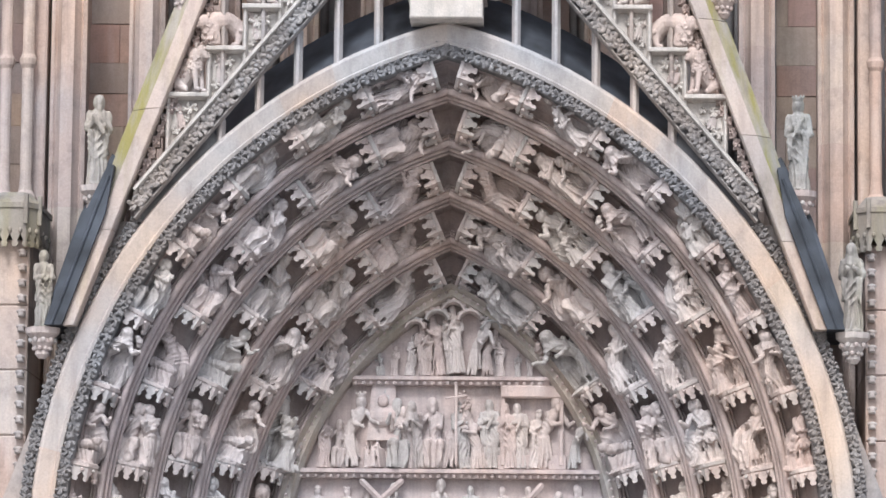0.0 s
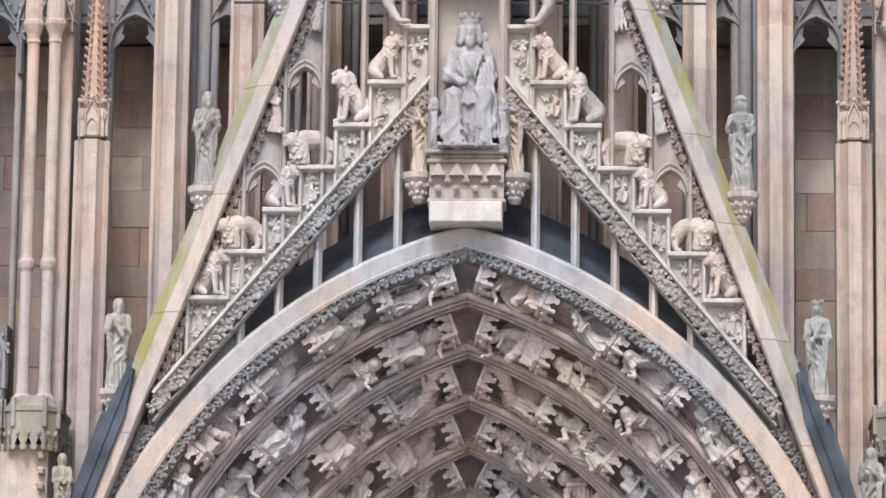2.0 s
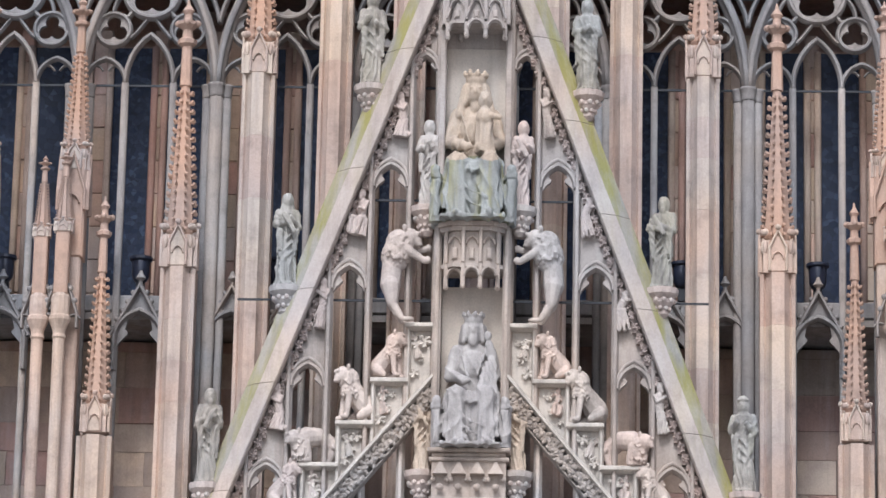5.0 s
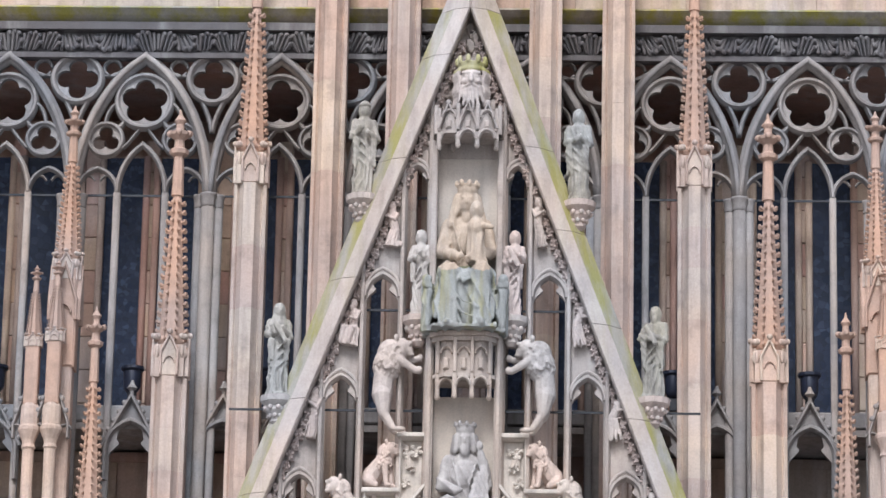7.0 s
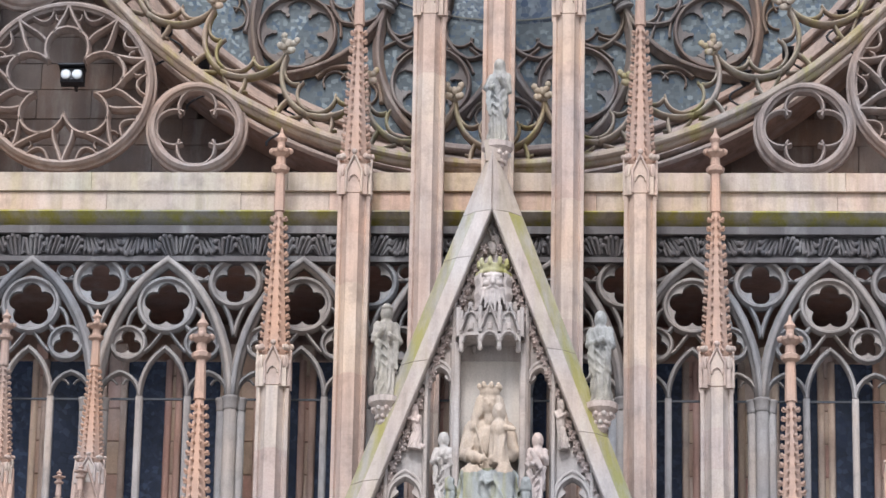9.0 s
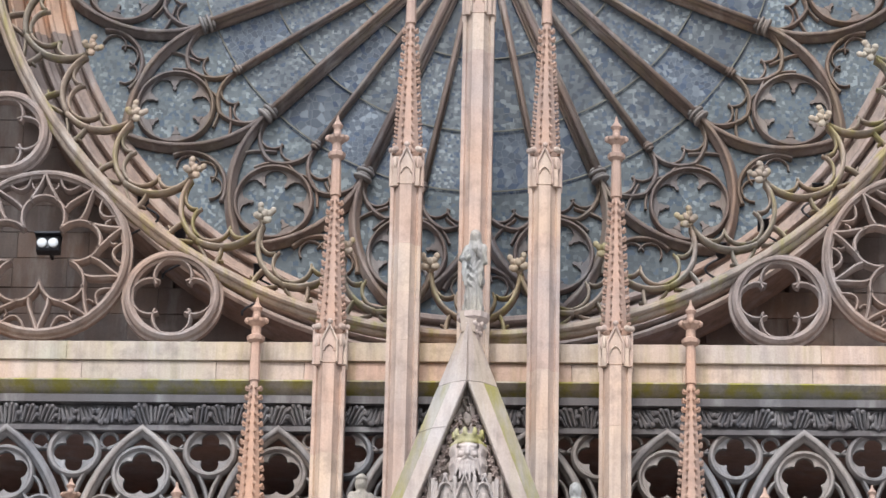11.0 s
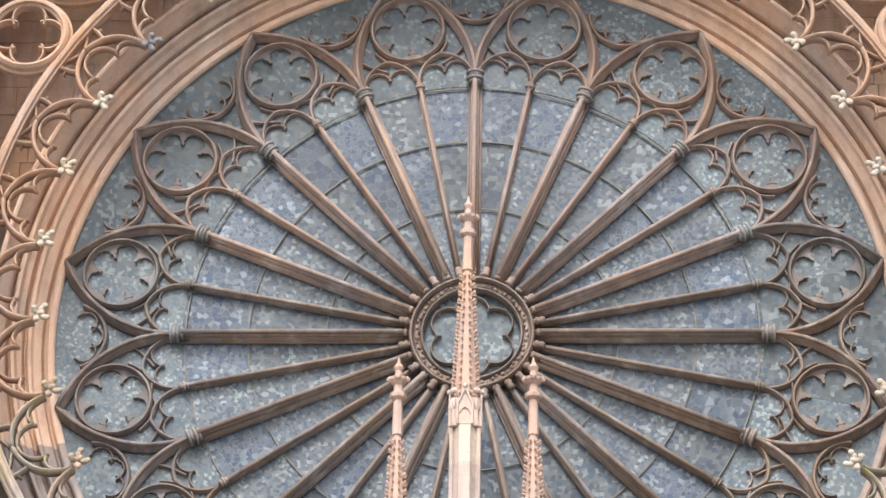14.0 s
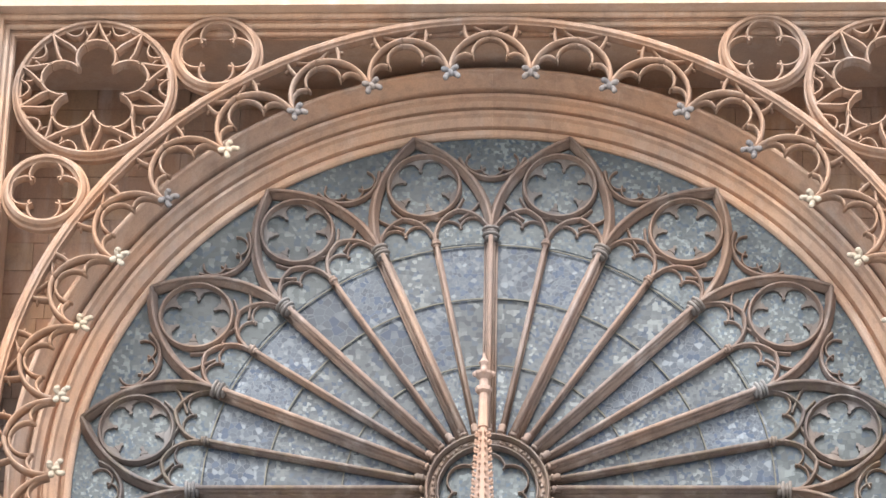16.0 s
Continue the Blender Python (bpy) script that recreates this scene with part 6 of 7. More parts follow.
WARM = stone("warm_figure_stone", [(0.50, 0.40, 0.31), (0.48, 0.40, 0.33)], grime=0.35, drifts=0.2)
for s in (-1, 1):
    statue(s * 0.66, -4.6, 12.72, 1.14, 520 + s, "plain", WARM, -s * 10, "small warm-toned stone figure beside the enthroned king", thick=0.82)
    statue(s * 0.655, -4.6, 16.5, 1.3, 530 + s, "plain", M_FIG, s * 8, "pale stone attendant figure beside the enthroned mother", thick=0.78)
# reliefs in the spandrels of the gable
for s in (-1, 1):
    for x, z in ((1.62, 16.05), (2.13, 14.7), (2.68, 13.25), (1.06, 17.5)):
        ob = new("relief_figure", FIGS[8 + (int(z * 7) + (s > 0)) % 6])
        ob.matrix_world = pose(s * x, GY - 0.06, z + 0.05, 0, -s * 10, s * 20) @ Matrix.Diagonal((0.62, 0.6, 0.66, 1))
        tagged(ob, "small carved relief figure in the gable's spandrel", "relief figure", "gable reliefs")

for s in (-1, 1):
    for i, (x, z) in enumerate(STEPS):
        xn = STEPS[i + 1][0] if i < 6 else 0.46
        ob = new("relief_figure", FIGS[8 + (3 * i + (s > 0)) % 6])
        ob.matrix_world = pose(s * (x - (x - xn) * 0.36), GY - 0.02, z - 0.46, 0, s * 12, s * 30) @ Matrix.Diagonal((0.44, 0.36, 0.4, 1))
        tagged(ob, "small carved relief figure in a panel of the lion stair", "relief figure", "stair reliefs")

# throne tower: king below, mother and child above
tower = thing("throne_tower", (0, GY, 12), "carved throne pedestal and canopies stacked up the gable's middle", "pedestal")
ped = MB()
box(ped, -0.5, 0.5, -4.95, -4.3, 11.98, 12.28, 0.02)
part("plinth", ped, M_STEP, tower, "plain pale block")
ped = MB()
box(ped, -0.5, 0.52, -4.9, -4.3, 12.28, 12.86)
for z, o in ((12.84, 0.04), (12.91, 0.0), (12.97, 0.06)):
    box(ped, -0.5 - o, 0.52 + o, -4.9 - o, -4.3, z - 0.03, z + 0.03, 0.015)
box(ped, -0.53, 0.55, -4.94, -4.3, 12.26, 12.31, 0.01)
for i in range(4):
    x = -0.38 + i * 0.255
    prism(ped, [(x - 0.1, -5.04), (x + 0.1, -5.04), (x + 0.1, -4.9), (x - 0.1, -4.9)], 12.62, 12.80, 0.12, (x, -4.95))
    ball(ped, (x, -4.98, 12.44), 0.05, n=8)
    for e in (-1, 1):
        ball(ped, (x + e * 0.1, -4.95, 12.55), 0.035, n=6)
part("pedestal", ped, M_GABLE, tower, "pedestal with small pointed gablets")
part("niche_back", box(MB(), -0.42, 0.42, -4.42, -4.3, 13.0, 15.4), M_NICHE, tower, "plain warm niche back")
part("niche_back", box(MB(), -0.42, 0.46, -4.42, -4.3, 16.2, 19.0), M_NICHE, tower)
for s in (-1, 1):
    mb = MB()
    box(mb, s * 0.48 - 0.055, s * 0.48 + 0.055, -4.75, -4.3, 13.0, 16.2, 0.02)
    sweep(mb, [(s * 0.48, 13.0), (s * 0.48, 16.2)], roll(0.035), -4.76)
    part("niche_jamb", mb, M_GABLE, tower)
    mb = MB()
    box(mb, s * 0.47 - 0.05, s * 0.47 + 0.05, -4.7, -4.3, 16.2, 19.1, 0.02)
    part("niche_jamb", mb, M_GABLE, tower)


def canopy(z0, z1, w, y, name, slab=True):
    mb = MB()
    pl = [(-w, -4.3), (-w, y + 0.14), (-w * 0.62, y), (w * 0.62, y), (w, y + 0.14), (w, -4.3)]
    hh = z1 - z0
    prism(mb, pl, z0 + hh * 0.34, z0 + hh * 0.86)
    prism(mb, [(a * 1.08, b - 0.03) for a, b in pl], z0 + hh * 0.30, z0 + hh * 0.36)
    if slab:
        prism(mb, [(a * 1.12, b - 0.06) for a, b in pl], z0 + hh * 0.86, z0 + hh * 0.93)
        prism(mb, [(a * 1.2, b - 0.1) for a, b in pl], z0 + hh * 0.93, z1)
    else:
        for i in range(3):
            x = (i - 1) * w * 0.62
            yy = y + (0.07 if i != 1 else 0.0)
            sweep(mb, [(x - w * 0.3, z0 + hh * 0.42), (x, z0 + hh * 1.02), (x + w * 0.3, z0 + hh * 0.42)], bar(0.045, 0.09), yy)
            ball(mb, (x, yy - 0.04, z0 + hh * 1.04), 0.04, n=6)
            for e in (-1, 1):
                for g in (0.3, 0.6):
                    ball(mb, (x + e * w * 0.3 * (1 - g), yy - 0.06, z0 + hh * (0.45 + 0.6 * g)), 0.028, n=5)
        for x in (-w, -w * 0.31, w * 0.31, w):
            box(mb, x - 0.03, x + 0.03, y - 0.06 + (0.1 if abs(x) > w * 0.5 else 0), y + 0.2, z0 + hh * 0.3, z0 + hh * 0.98, 0.012)
    for i in range(4):
        x = -w * 0.9 + i * w * 0.6
        yy = y + (0.1 if i in (0, 3) else 0.0)
        sweep(mb, ogive(x + w * 0.3, z0 + hh * 0.16, w * 0.26, 1.2, 6) if i < 3 else [(x, z0), (x, z0 + 0.1)], bar(0.05, 0.08), yy)
        box(mb, x - 0.03, x + 0.03, yy - 0.06, yy + 0.05, z0, z0 + hh * 0.4, 0.01)
        ball(mb, (x, yy - 0.02, z0), 0.04, n=6)
        box(mb, x - 0.025, x + 0.025, yy - 0.08, yy + 0.05, z0 + hh * 0.36, z0 + hh * 0.9, 0.01)
        if i < 3:
            sweep(mb, ogive(x + w * 0.3, z0 + hh * 0.66, w * 0.2, 1.3, 6), bar(0.03, 0.05), y)
        if i < 3:
            box(mb, x + w * 0.3 - 0.04, x + w * 0.3 + 0.04, y - 0.04, y + 0.05, z0 + hh * 0.42, z0 + hh * 0.6, 0.02)
    return part("canopy", mb, M_GABLE, tower, name)


canopy(15.28, 16.2, 0.40, -4.95, "toothed canopy carrying the upper throne")
canopy(18.92, 19.56, 0.45, -4.95, "toothed canopy over the mother", False)


def enthroned(style, raised=False):
    """A seated ruler in long drapery on a low throne, 1 high."""
    q = MB()
    box(q, -0.23, 0.23, -0.02, 0.2, 0, 0.3)
    box(q, -0.21, 0.21, -0.33, 0.1, 0.0, 0.025)
    for s in (-1, 1):
        box(q, s * 0.245 - 0.03, s * 0.245 + 0.03, -0.2, 0.2, 0, 0.27)
        box(q, s * 0.245 - 0.036, s * 0.245 + 0.036, -0.215, 0.2, 0.265, 0.295)
        for i in range(2):
            box(q, s * 0.245 - 0.02 + 0.025 * i, s * 0.245 - 0.008 + 0.025 * i, -0.212, -0.19, 0.03, 0.25)
        ball(q, (s * 0.245, -0.19, 0.315), 0.036, n=8)
        # lap, shins and feet
        capsule(q, (s * 0.075, 0.06, 0.355), (s * 0.108, -0.2, 0.355), 0.085, 0.075, 12)
        capsule(q, (s * 0.108, -0.2, 0.35), (s * 0.092, -0.225, 0.06), 0.07, 0.062, 12)
        capsule(q, (s * 0.1, -0.24, 0.035), (s * 0.115, -0.33, 0.03), 0.032, 0.024, 8)
        for i in range(3):
            x = s * (0.06 + 0.045 * i)
            capsule(q, (x, -0.262 + 0.018 * abs(i - 1), 0.33), (x * 1.08, -0.29 + 0.012 * i, 0.03), 0.008, 0.017, 6)
        # mantle falling beside the knees over the throne
        for i in range(4):
            capsule(q, (s * (0.15 + 0.015 * i), -0.16 + 0.06 * i, 0.40), (s * (0.185 + 0.012 * i), -0.235 + 0.06 * i, 0.08 + 0.03 * i), 0.016, 0.022, 6)
        # arms
        capsule(q, (s * 0.118, 0.04, 0.70), (s * 0.158, -0.01, 0.53), 0.05, 0.05, 12)
        if raised and s > 0:  # one hand lifted to the cheek, the mantle hanging from that arm
            capsule(q, (0.158, -0.01, 0.53), (0.115, -0.07, 0.74), 0.044, 0.028, 10)
            ball(q, (0.105, -0.08, 0.79), 0.028, 0.026, 0.036, n=8)
            for i in range(4):
                capsule(q, (0.15 - 0.02 * i, -0.05 - 0.02 * i, 0.68 - 0.04 * i), (0.16 - 0.035 * i, -0.1 - 0.03 * i, 0.40), 0.02, 0.026, 7)
        else:
            capsule(q, (s * 0.158, -0.01, 0.53), (s * 0.04, -0.165, 0.465), 0.046, 0.03, 10)
            ball(q, (s * 0.032, -0.178, 0.463), 0.03, 0.028, 0.022, n=8)
        capsule(q, (s * 0.09, -0.055, 0.70), (s * 0.03, -0.085, 0.5), 0.01, 0.008, 6)
    # curved folds drawn from one knee to the other foot
    for i in range(4):
        z = 0.30 - 0.07 * i
        pts = [(-0.15 + 0.012 * i, -0.25, z + 0.05), (-0.085, -0.268, z - 0.05), (-0.01, -0.268, z - 0.13), (0.09, -0.285, z - 0.17)]
        for a, b in zip(pts, pts[1:]):
            if min(a[2], b[2]) > 0.0:
                capsule(q, a, b, 0.012, 0.012, 6)
    box(q, -0.1, 0.1, -0.215, 0.0, 0.0, 0.36)
    for i in range(4):  # folds across the lap
        capsule(q, (-0.17, -0.04 - 0.03 * i, 0.42 - 0.012 * i), (0.0, -0.19 - 0.02 * i, 0.375 - 0.025 * i), 0.012, 0.015, 6)
        capsule(q, (0.17, -0.04 - 0.03 * i, 0.42 - 0.012 * i), (0.0, -0.19 - 0.02 * i, 0.375 - 0.025 * i), 0.012, 0.015, 6)
    robe(q, 0.02, 0.36, 0.19, 0.165, 9, 0.09, 1.0, 0.5, 0.8, cy=-0.02)
    robe(q, 0.34, 0.72, 0.128, 0.12, 5, 0.045, 0.6, 1.0, 0.66, cy=0.04)
    ball(q, (0, 0.0, 0.6), 0.105, 0.085, 0.12, n=12)
    ball(q, (0, 0.04, 0.705), 0.148, 0.08, 0.055, n=12)
    head(q, (0, -0.02, 0.835), 0.068, style)
    for s in (-1, 1):  # locks beside the face
        for i in range(3):
            capsule(q, (s * (0.058 + 0.008 * i), -0.03 + 0.025 * i, 0.87), (s * (0.07 + 0.01 * i), -0.03 + 0.025 * i, 0.765), 0.02, 0.022, 7)
    lathe(q, [(0.062, 0), (0.067, 0.012), (0.067, 0.035), (0.074, 0.05), (0.055, 0.05)], (0, -0.012, 0.89), 16)
    for k in range(8):
        t = k * math.pi / 4 + 0.2
        ball(q, (0.07 * math.cos(t), -0.012 + 0.07 * math.sin(t), 0.946), 0.017, 0.017, 0.022, n=6)
    return q


KING = carved("statue", enthroned("beard", True), 0.0068, M_KING, 0.017, 0.69, 2.1)
ob = new("statue", KING)
ob.matrix_world = pose(0.03, -4.6, 13.0) @ Matrix.Diagonal((1.95, 1.75, 2.06, 1))
tagged(ob, "large grey stone statue of an enthroned crowned king", "statue", "throne statues")
mm = enthroned("plain")
for s in (-1, 1):  # long hair and veil on the shoulders
    capsule(mm, (s * 0.066, 0.0, 0.87), (s * 0.1, -0.01, 0.70), 0.026, 0.036, 8)
robe(mm, 0.43, 0.66, 0.068, 0.05, 6, 0.13, 1, 0, 0.8, cx=0.065, cy=-0.15)
ball(mm, (0.065, -0.16, 0.65), 0.058, 0.05, 0.06)
head(mm, (0.068, -0.165, 0.755), 0.042, "plain")
capsule(mm, (0.1, -0.17, 0.66), (0.17, -0.23, 0.63), 0.024, 0.018, 6)
ob = new("statue", carved("statue", mm, 0.0068, M_MARY, 0.017, 0.66, 4.4))
ob.data.materials.append(WARM)
for f in ob.data.polygons:
    f.material_index = 1 if f.center.z > 0.44 + 0.5 * (f.center.y + 0.1) * (f.center.y < -0.1) else 0
ob.matrix_world = pose(0.0, -4.6, 16.2) @ Matrix.Diagonal((2.15, 2.0, 2.38, 1))
tagged(ob, "large stone statue of an enthroned mother with child", "statue", "throne statues")
hd = MB()
ball(hd, (0, 0.04, 0.0), 0.165, 0.17, 0.24, n=14)
ball(hd, (0, -0.1, 0.03), 0.135, 0.09, 0.13, n=12)
capsule(hd, (-0.1, -0.165, 0.085), (0.1, -0.165, 0.085), 0.026, 0.026, 8)          # brow
capsule(hd, (0, -0.185, 0.06), (0, -0.225, -0.03), 0.02, 0.034, 8)                    # nose
for s in (-1, 1):
    ball(hd, (s * 0.062, -0.165, 0.038), 0.032, 0.02, 0.016, n=8)
    ball(hd, (s * 0.085, -0.15, -0.02), 0.045, 0.035, 0.04, n=8)
    capsule(hd, (s * 0.012, -0.2, -0.07), (s * 0.1, -0.16, -0.11), 0.022, 0.014, 7)   # moustache
    for i in range(4):  # waved hair
        for j in range(5):
            x0, z0 = 0.15 + 0.02 * i + 0.012 * (j % 2), 0.16 - 0.1 * j
            capsule(hd, (s * x0, -0.09 + 0.045 * i, z0), (s * (x0 + 0.018 * (1 - 2 * (j % 2))), -0.09 + 0.045 * i, z0 - 0.09), 0.026, 0.026, 6)
    for i in range(3):  # forked beard
        capsule(hd, (s * (0.02 + 0.045 * i), -0.17 + 0.02 * i, -0.13 + 0.02 * i), (s * (0.035 + 0.06 * i), -0.18 + 0.02 * i, -0.40 + 0.05 * i), 0.032, 0.018, 7)
capsule(hd, (0, -0.19, -0.125), (0, -0.19, -0.14), 0.022, 0.02, 7)
lathe(hd, [(0.15, 0.13), (0.172, 0.15), (0.172, 0.19), (0.19, 0.25), (0.15, 0.25)], (0, 0.0, 0), 16)
for k in range(9):
    t = k * 2 * math.pi / 9 + 0.3
    ball(hd, (0.185 * math.cos(t), 0.185 * math.sin(t), 0.28), 0.034, 0.034, 0.06, n=6)
ob = new("carved_head", carved("carved_head", hd, 0.0105, M_FIG))
ob.matrix_world = pose(0.03, GY - 0.16, 19.96) @ Matrix.Scale(1.12, 4)
ob.data.materials.append(stone("yellow_mossy_crown", [(0.42, 0.39, 0.20), (0.46, 0.43, 0.33)], grime=0.2, moss=0.8))
for f in ob.data.polygons:
    f.material_index = 1 if f.center.z > 0.135 else 0
tagged(ob, "bearded stone head with a mossy crown under the gable's tip", "sculpture")
orn = MB()
ro_ = random.Random(6)
for i in range(60):
    z = ro_.uniform(18.95, 20.9)
    w = max(0.0, (21.2 - z) * 0.38 - 0.08)
    x = ro_.uniform(0.2 if z < 20.4 else 0.0, 1.0) * w * ro_.choice((-1, 1))
    ball(orn, (x, GY + 0.02, z), ro_.uniform(0.03, 0.08), 0.06, ro_.uniform(0.04, 0.1), n=6)
part("foliage_relief", orn, M_GABLE, gable, kind="stuff")


# ---- lions ----
def mane(mb, c, r, rng, n=26):
    for _ in range(n):
        d = Vector((rng.gauss(0, 1), rng.gauss(0, 0.8), rng.gauss(0, 1))).normalized()
        capsule(mb, tuple(Vector(c) + d * r * 0.7), tuple(Vector(c) + d * r * 1.0 + Vector((0, 0, -0.28 * r))), r * 0.085, r * 0.07, 5)


def lion(kind, seed):
    """A stone lion facing +x, unit about a metre high."""
    rng = random.Random(seed)
    q = MB()
    if kind == "seat":
        capsule(q, (-0.28, 0, 0.26), (0.12, 0, 0.62), 0.25, 0.2)
        ball(q, (-0.3, 0, 0.24), 0.24, 0.24, 0.25)
        for s in (-1, 1):
            capsule(q, (0.18, s * 0.12, 0.55), (0.26, s * 0.13, 0.07), 0.085, 0.06)
            ball(q, (0.32, s * 0.13, 0.05), 0.1, 0.07, 0.05, n=7)
            capsule(q, (-0.25, s * 0.2, 0.2), (0.0, s * 0.22, 0.07), 0.13, 0.07)
        hc = (0.26, 0, 0.84)
    elif kind == "walk":
        for a, b, r0, r1 in (((-0.4, 0, 0.42), (-0.12, 0, 0.6), 0.21, 0.2), ((-0.12, 0, 0.6), (0.24, 0, 0.55), 0.2, 0.23)):
            capsule(q, a, b, r0, r1, 12)
        ball(q, (-0.4, 0, 0.4), 0.2, 0.24, 0.24)
        for x, dx in ((-0.42, -0.1), (0.3, 0.1)):
            for s in (-1, 1):
                capsule(q, (x, s * 0.12, 0.4), (x + dx * s, s * 0.14, 0.08), 0.13, 0.075)
                ball(q, (x + dx * s + 0.07, s * 0.14, 0.05), 0.11, 0.08, 0.055, n=7)
        capsule(q, (-0.56, 0, 0.42), (-0.64, -0.14, 0.2), 0.045, 0.035, 6)
        capsule(q, (-0.64, -0.14, 0.2), (-0.36, -0.24, 0.36), 0.035, 0.06, 6)
        hc = (0.5, -0.04, 0.52)
    else:
        capsule(q, (-0.14, 0, 0.62), (-0.12, 0, 0.95), 0.175, 0.17)
        capsule(q, (-0.1, 0, 0.95), (0.04, 0, 1.25), 0.17, 0.22)
        for s in (-1, 1):
            capsule(q, (-0.13, s * 0.08, 0.62), (-0.1, s * 0.11, 0.32), 0.155, 0.095)
            capsule(q, (-0.1, s * 0.11, 0.32), (0.06, s * 0.12, 0.06), 0.075, 0.055)
            ball(q, (0.16, s * 0.12, 0.04), 0.12, 0.06, 0.045, n=7)
            capsule(q, (0.12, s * 0.14, 1.2), (0.42, s * 0.12, 1.14 + 0.13 * s), 0.08, 0.055)
            ball(q, (0.46, s * 0.12, 1.16 + 0.13 * s), 0.065, n=7)
        capsule(q, (-0.22, 0, 0.5), (-0.05, -0.1, 0.12), 0.035, 0.03, 6)
        hc = (0.1, 0, 1.42)
    ball(q, (hc[0] + 0.06, hc[1], hc[2]), 0.17, 0.16, 0.17)
    for s in (-1, 1):
        ball(q, (hc[0] + 0.2, s * 0.07, hc[2] + 0.07), 0.05, 0.05, 0.04, n=6)
    ball(q, (hc[0] + 0.15, 0, hc[2] - 0.05), 0.11, 0.11, 0.09)
    ball(q, (hc[0] + 0.2, 0, hc[2] - 0.11), 0.08, 0.08, 0.04)
    for s in (-1, 1):
        ball(q, (hc[0] - 0.02, s * 0.14, hc[2] + 0.15), 0.05, 0.04, 0.06, n=6)
    mane(q, (hc[0] - 0.1, 0, hc[2] - 0.03), 0.225, rng, 230)
    mane(q, (hc[0] - 0.16, 0, hc[2] - 0.24), 0.24, rng, 230)
    ball(q, (hc[0] - 0.12, 0, hc[2] - 0.08), 0.22, 0.22, 0.23)
    ball(q, (hc[0] - 0.17, 0, hc[2] - 0.24), 0.22, 0.22, 0.24)
    return carved("lion_statue", q, 0.0165, M_FIG)


LS, LW, LR = lion("seat", 1), lion("walk", 2), lion("rampant", 3)
DARKLION = stone("sooty_lion_stone", [(0.34, 0.30, 0.28), (0.38, 0.32, 0.29)], grime=0.4)
for s in (-1, 1):
    for i, (x, z, me, hh, face) in enumerate(((3.52, 11.0, LS, 0.66, 1), (3.08, 11.65, LW, 0.62, -1), (2.54, 12.24, LS, 0.62, 1), (2.14, 12.83, LW, 0.66, -1), (1.60, 13.44, LS, 0.76, -1 if s < 0 else 1), (1.14, 14.05, LS, 0.66, 1))):
        ob = new("lion_statue", me)
        ob.matrix_world = pose(s * x, GY + 0.0, z) @ Matrix.Diagonal((-s * face * hh * (0.9 if me is LW else 0.8), hh * 0.9, hh, 1)) @ pose(0, 0, 0, 0, 0, -28)
        tagged(ob, ("grey stone lion sitting" if me is LS else "grey stone lion striding") + " on a step of the gable stair", "lion statue", "stair lions")
    ob = new("lion_statue", LR)
    ob.matrix_world = pose(s * 1.02, GY - 0.15, 14.82) @ Matrix.Diagonal((-s * 0.86, 0.86, 0.86, 1))
    tagged(ob, "stone lion rearing up with its paws on the upper throne", "lion statue", "rearing lions")


# ---- lamps and small fittings ----
def pot_lamp(x, z):
    t = thing("pot_floodlight", (x, -1.95, z), "dark cylindrical floodlight standing on the arcade ledge", "floodlight", "ledge floodlights")
    casing = part("casing", lathe(MB(), [(0.06, 0.0), (0.1, 0.05), (0.125, 0.1), (0.135, 0.34), (0.13, 0.36)], (x, -1.95, z + 0.06), 16), M_LAMPCASE, t, smooth=True)
    part("rim", lathe(MB(), [(0.15, 0), (0.172, 0.02), (0.172, 0.06), (0.14, 0.06)], (x, -1.95, z + 0.40), 16), M_LAMPCASE, casing)
    part("foot", box(MB(), x - 0.06, x + 0.06, -2.0, -1.85, z - 0.13, z + 0.08, 0.01), M_IRON, t)


for x in (-6.98, -4.97, -2.97, 2.97, 4.95, 6.98):
    pot_lamp(x, 15.98)


def twin_lamp(x, y, z):
    t = thing("twin_floodlight", (x, y, z), "black twin floodlight with two white lenses in the tracery", "floodlight", "tracery floodlights")
    housing = part("housing", box(MB(), x - 0.18, x + 0.18, y - 0.12, y + 0.12, z - 0.11, z + 0.13, 0.03), M_IRON, t)
    part("hood", box(MB(), x - 0.2, x + 0.2, y - 0.22, y + 0.1, z + 0.13, z + 0.155), M_IRON, t)
    for s in (-1, 1):
        q = lathe(MB(), [(0.08, 0.0), (0.08, 0.03), (0.065, 0.045), (0.02, 0.05)], n=16)
        part("lens", q.moved(pose(x + s * 0.087, y - 0.115, z, 90, 0, 0)), M_LENS, housing, "white lens", True)
    part("bracket", box(MB(), x - 0.02, x + 0.02, y + 0.1, y + 0.5, z - 0.04, z + 0.04), M_IRON, t)


twin_lamp(-6.6, -1.75, 24.33)


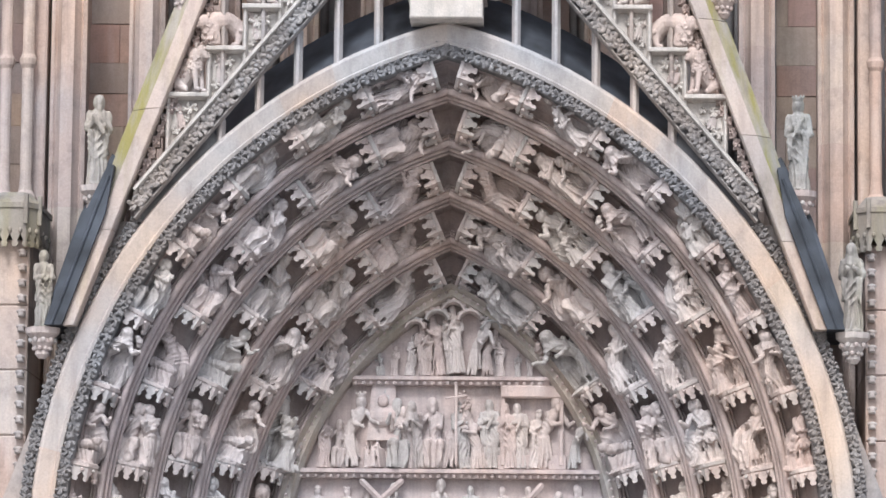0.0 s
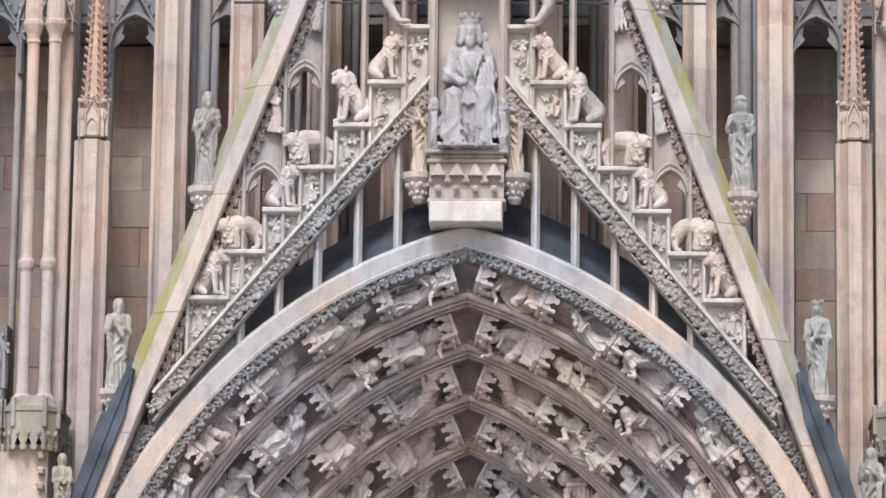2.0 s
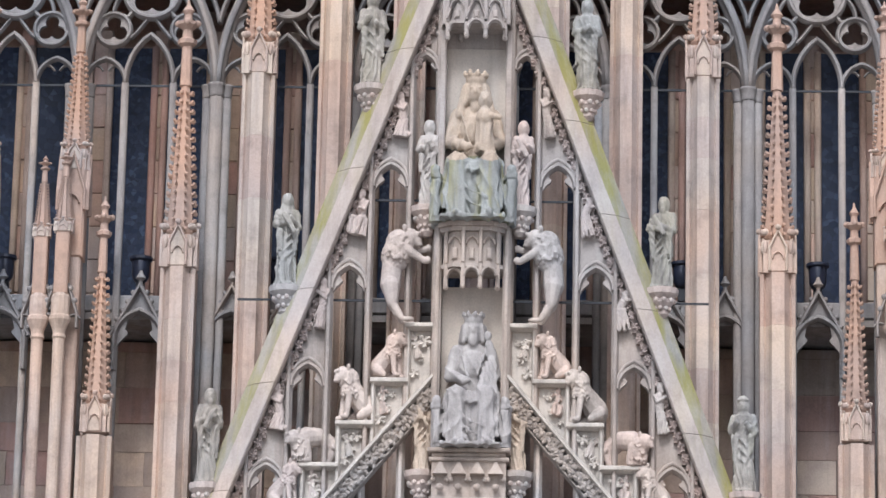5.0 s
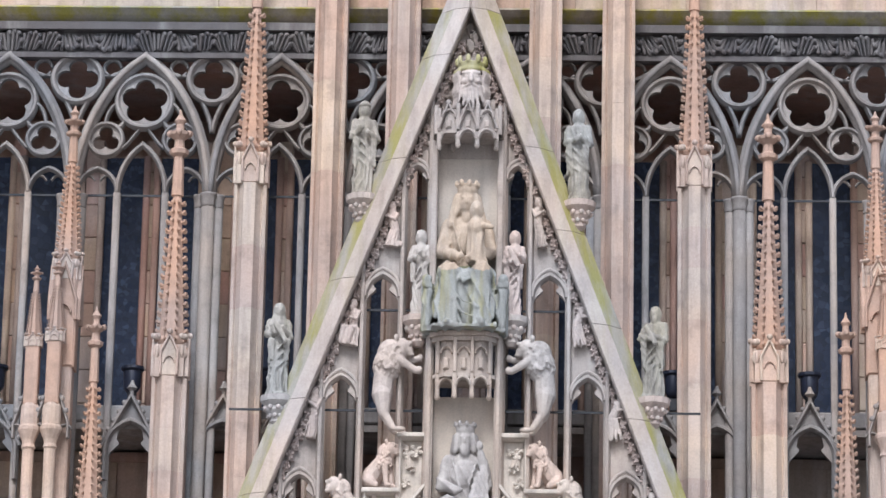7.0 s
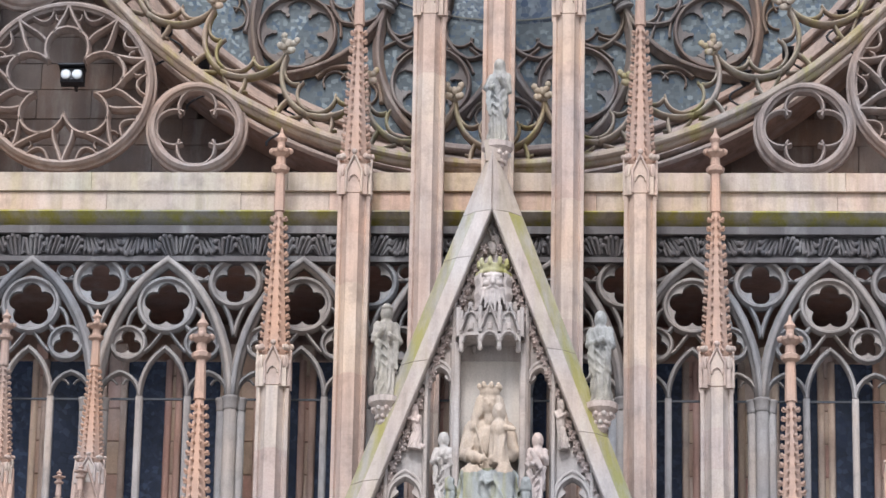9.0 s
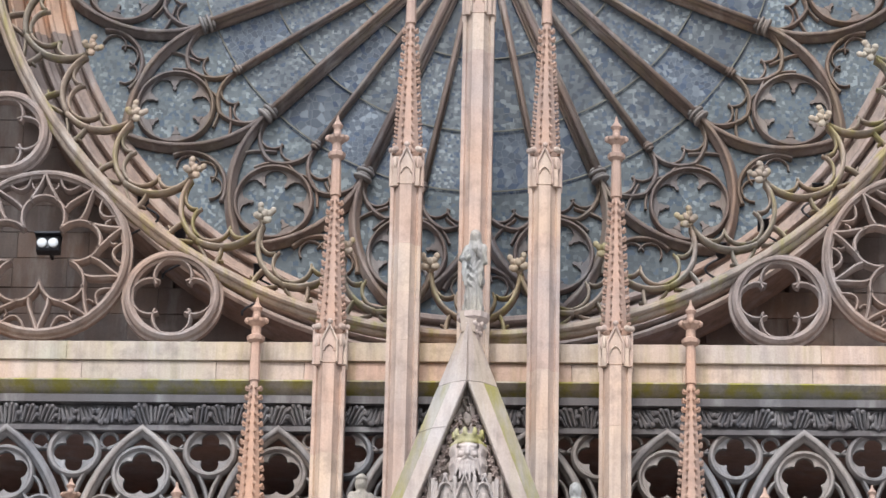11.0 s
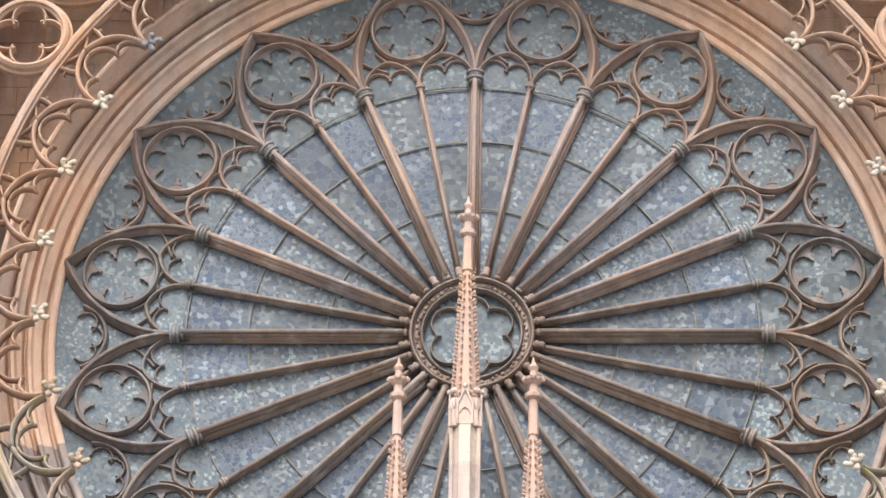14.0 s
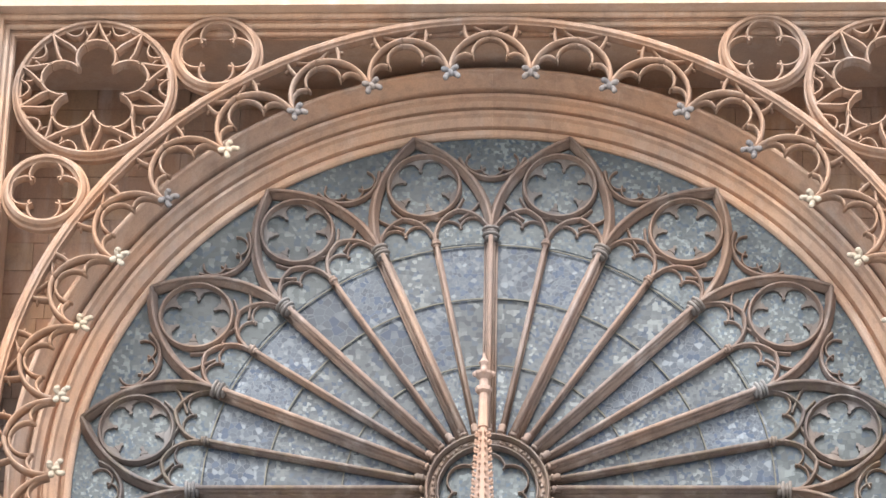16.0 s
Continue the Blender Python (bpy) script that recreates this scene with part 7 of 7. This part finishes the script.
def spot(x, y, z, c):
    t = thing("spotlight", (x, y, z), "small black spotlight with a trailing cable behind the ring", "spotlight", "ring spotlights")
    q = lathe(MB(), [(0.05, 0), (0.09, 0.05), (0.09, 0.22), (0.11, 0.24)], n=12)
    part("body", q.moved(pose(x, y, z, 25, 0, 0)), M_IRON, t, smooth=True)
    w = MB()
    sweep(w, [(x + c * 0.25 * math.sin(k / 2), z - 0.06 * k) for k in range(11)], roll(0.018), y)
    part("cable", w, M_IRON, t)


for x, z, c in ((-5.2, 25.1, 1), (-3.35, 23.9, 1), (3.75, 24.3, -1), (5.25, 25.3, -1), (-0.9, 22.75, 1), (0.95, 22.75, -1), (-4.6, 24.5, 1), (4.4, 24.7, 1)):
    spot(x, -1.5, z, c)

for s in (-1, 1):
    niche = thing("blind_niche", (s * 6.95, -2.4, 9.6), "small gabled blind niche with a trefoil arch on the buttress wall", "niche", "blind niches")
    part("gablet", GAB, M_GABLE, niche, m=pose(s * 6.95, -0.75, -4.75))
    # solid block behind the gablet; its dark colour stands for the hollow's shade
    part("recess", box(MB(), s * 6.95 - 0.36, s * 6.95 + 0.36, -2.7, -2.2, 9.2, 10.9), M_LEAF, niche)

# ashlar faces of the wall behind the screen
ra = random.Random(31)
z, row = 8.0, 0
while z < 15.4:
    hh = ra.uniform(0.42, 0.6)
    for s in (-1, 1):
        x = 1.9
        while x < 8.6:
            w = ra.uniform(0.75, 1.4)
            part("ashlar", box(MB(), min(s * (x + 0.002), s * (x + w - 0.002)), max(s * (x + 0.002), s * (x + w - 0.002)), -0.72 + ra.uniform(-0.012, 0.012), -0.5, z + 0.002, min(z + hh, 15.45) - 0.002, 0.006), M_WALL, wall)
            x += w
    z += hh
for z0 in np.arange(15.7, 20.0, 0.52):
    for b in bays:
        for x0, x1 in ((b - 1.02, b - 0.75), (b - 0.10, b + 0.10), (b + 0.75, b + 1.02)):
            part("ashlar", box(MB(), x0 + 0.004, x1 - 0.004, -0.66 + ra.uniform(-0.01, 0.01), -0.5, z0 + 0.005, z0 + 0.515, 0.012), M_WALL, wall)
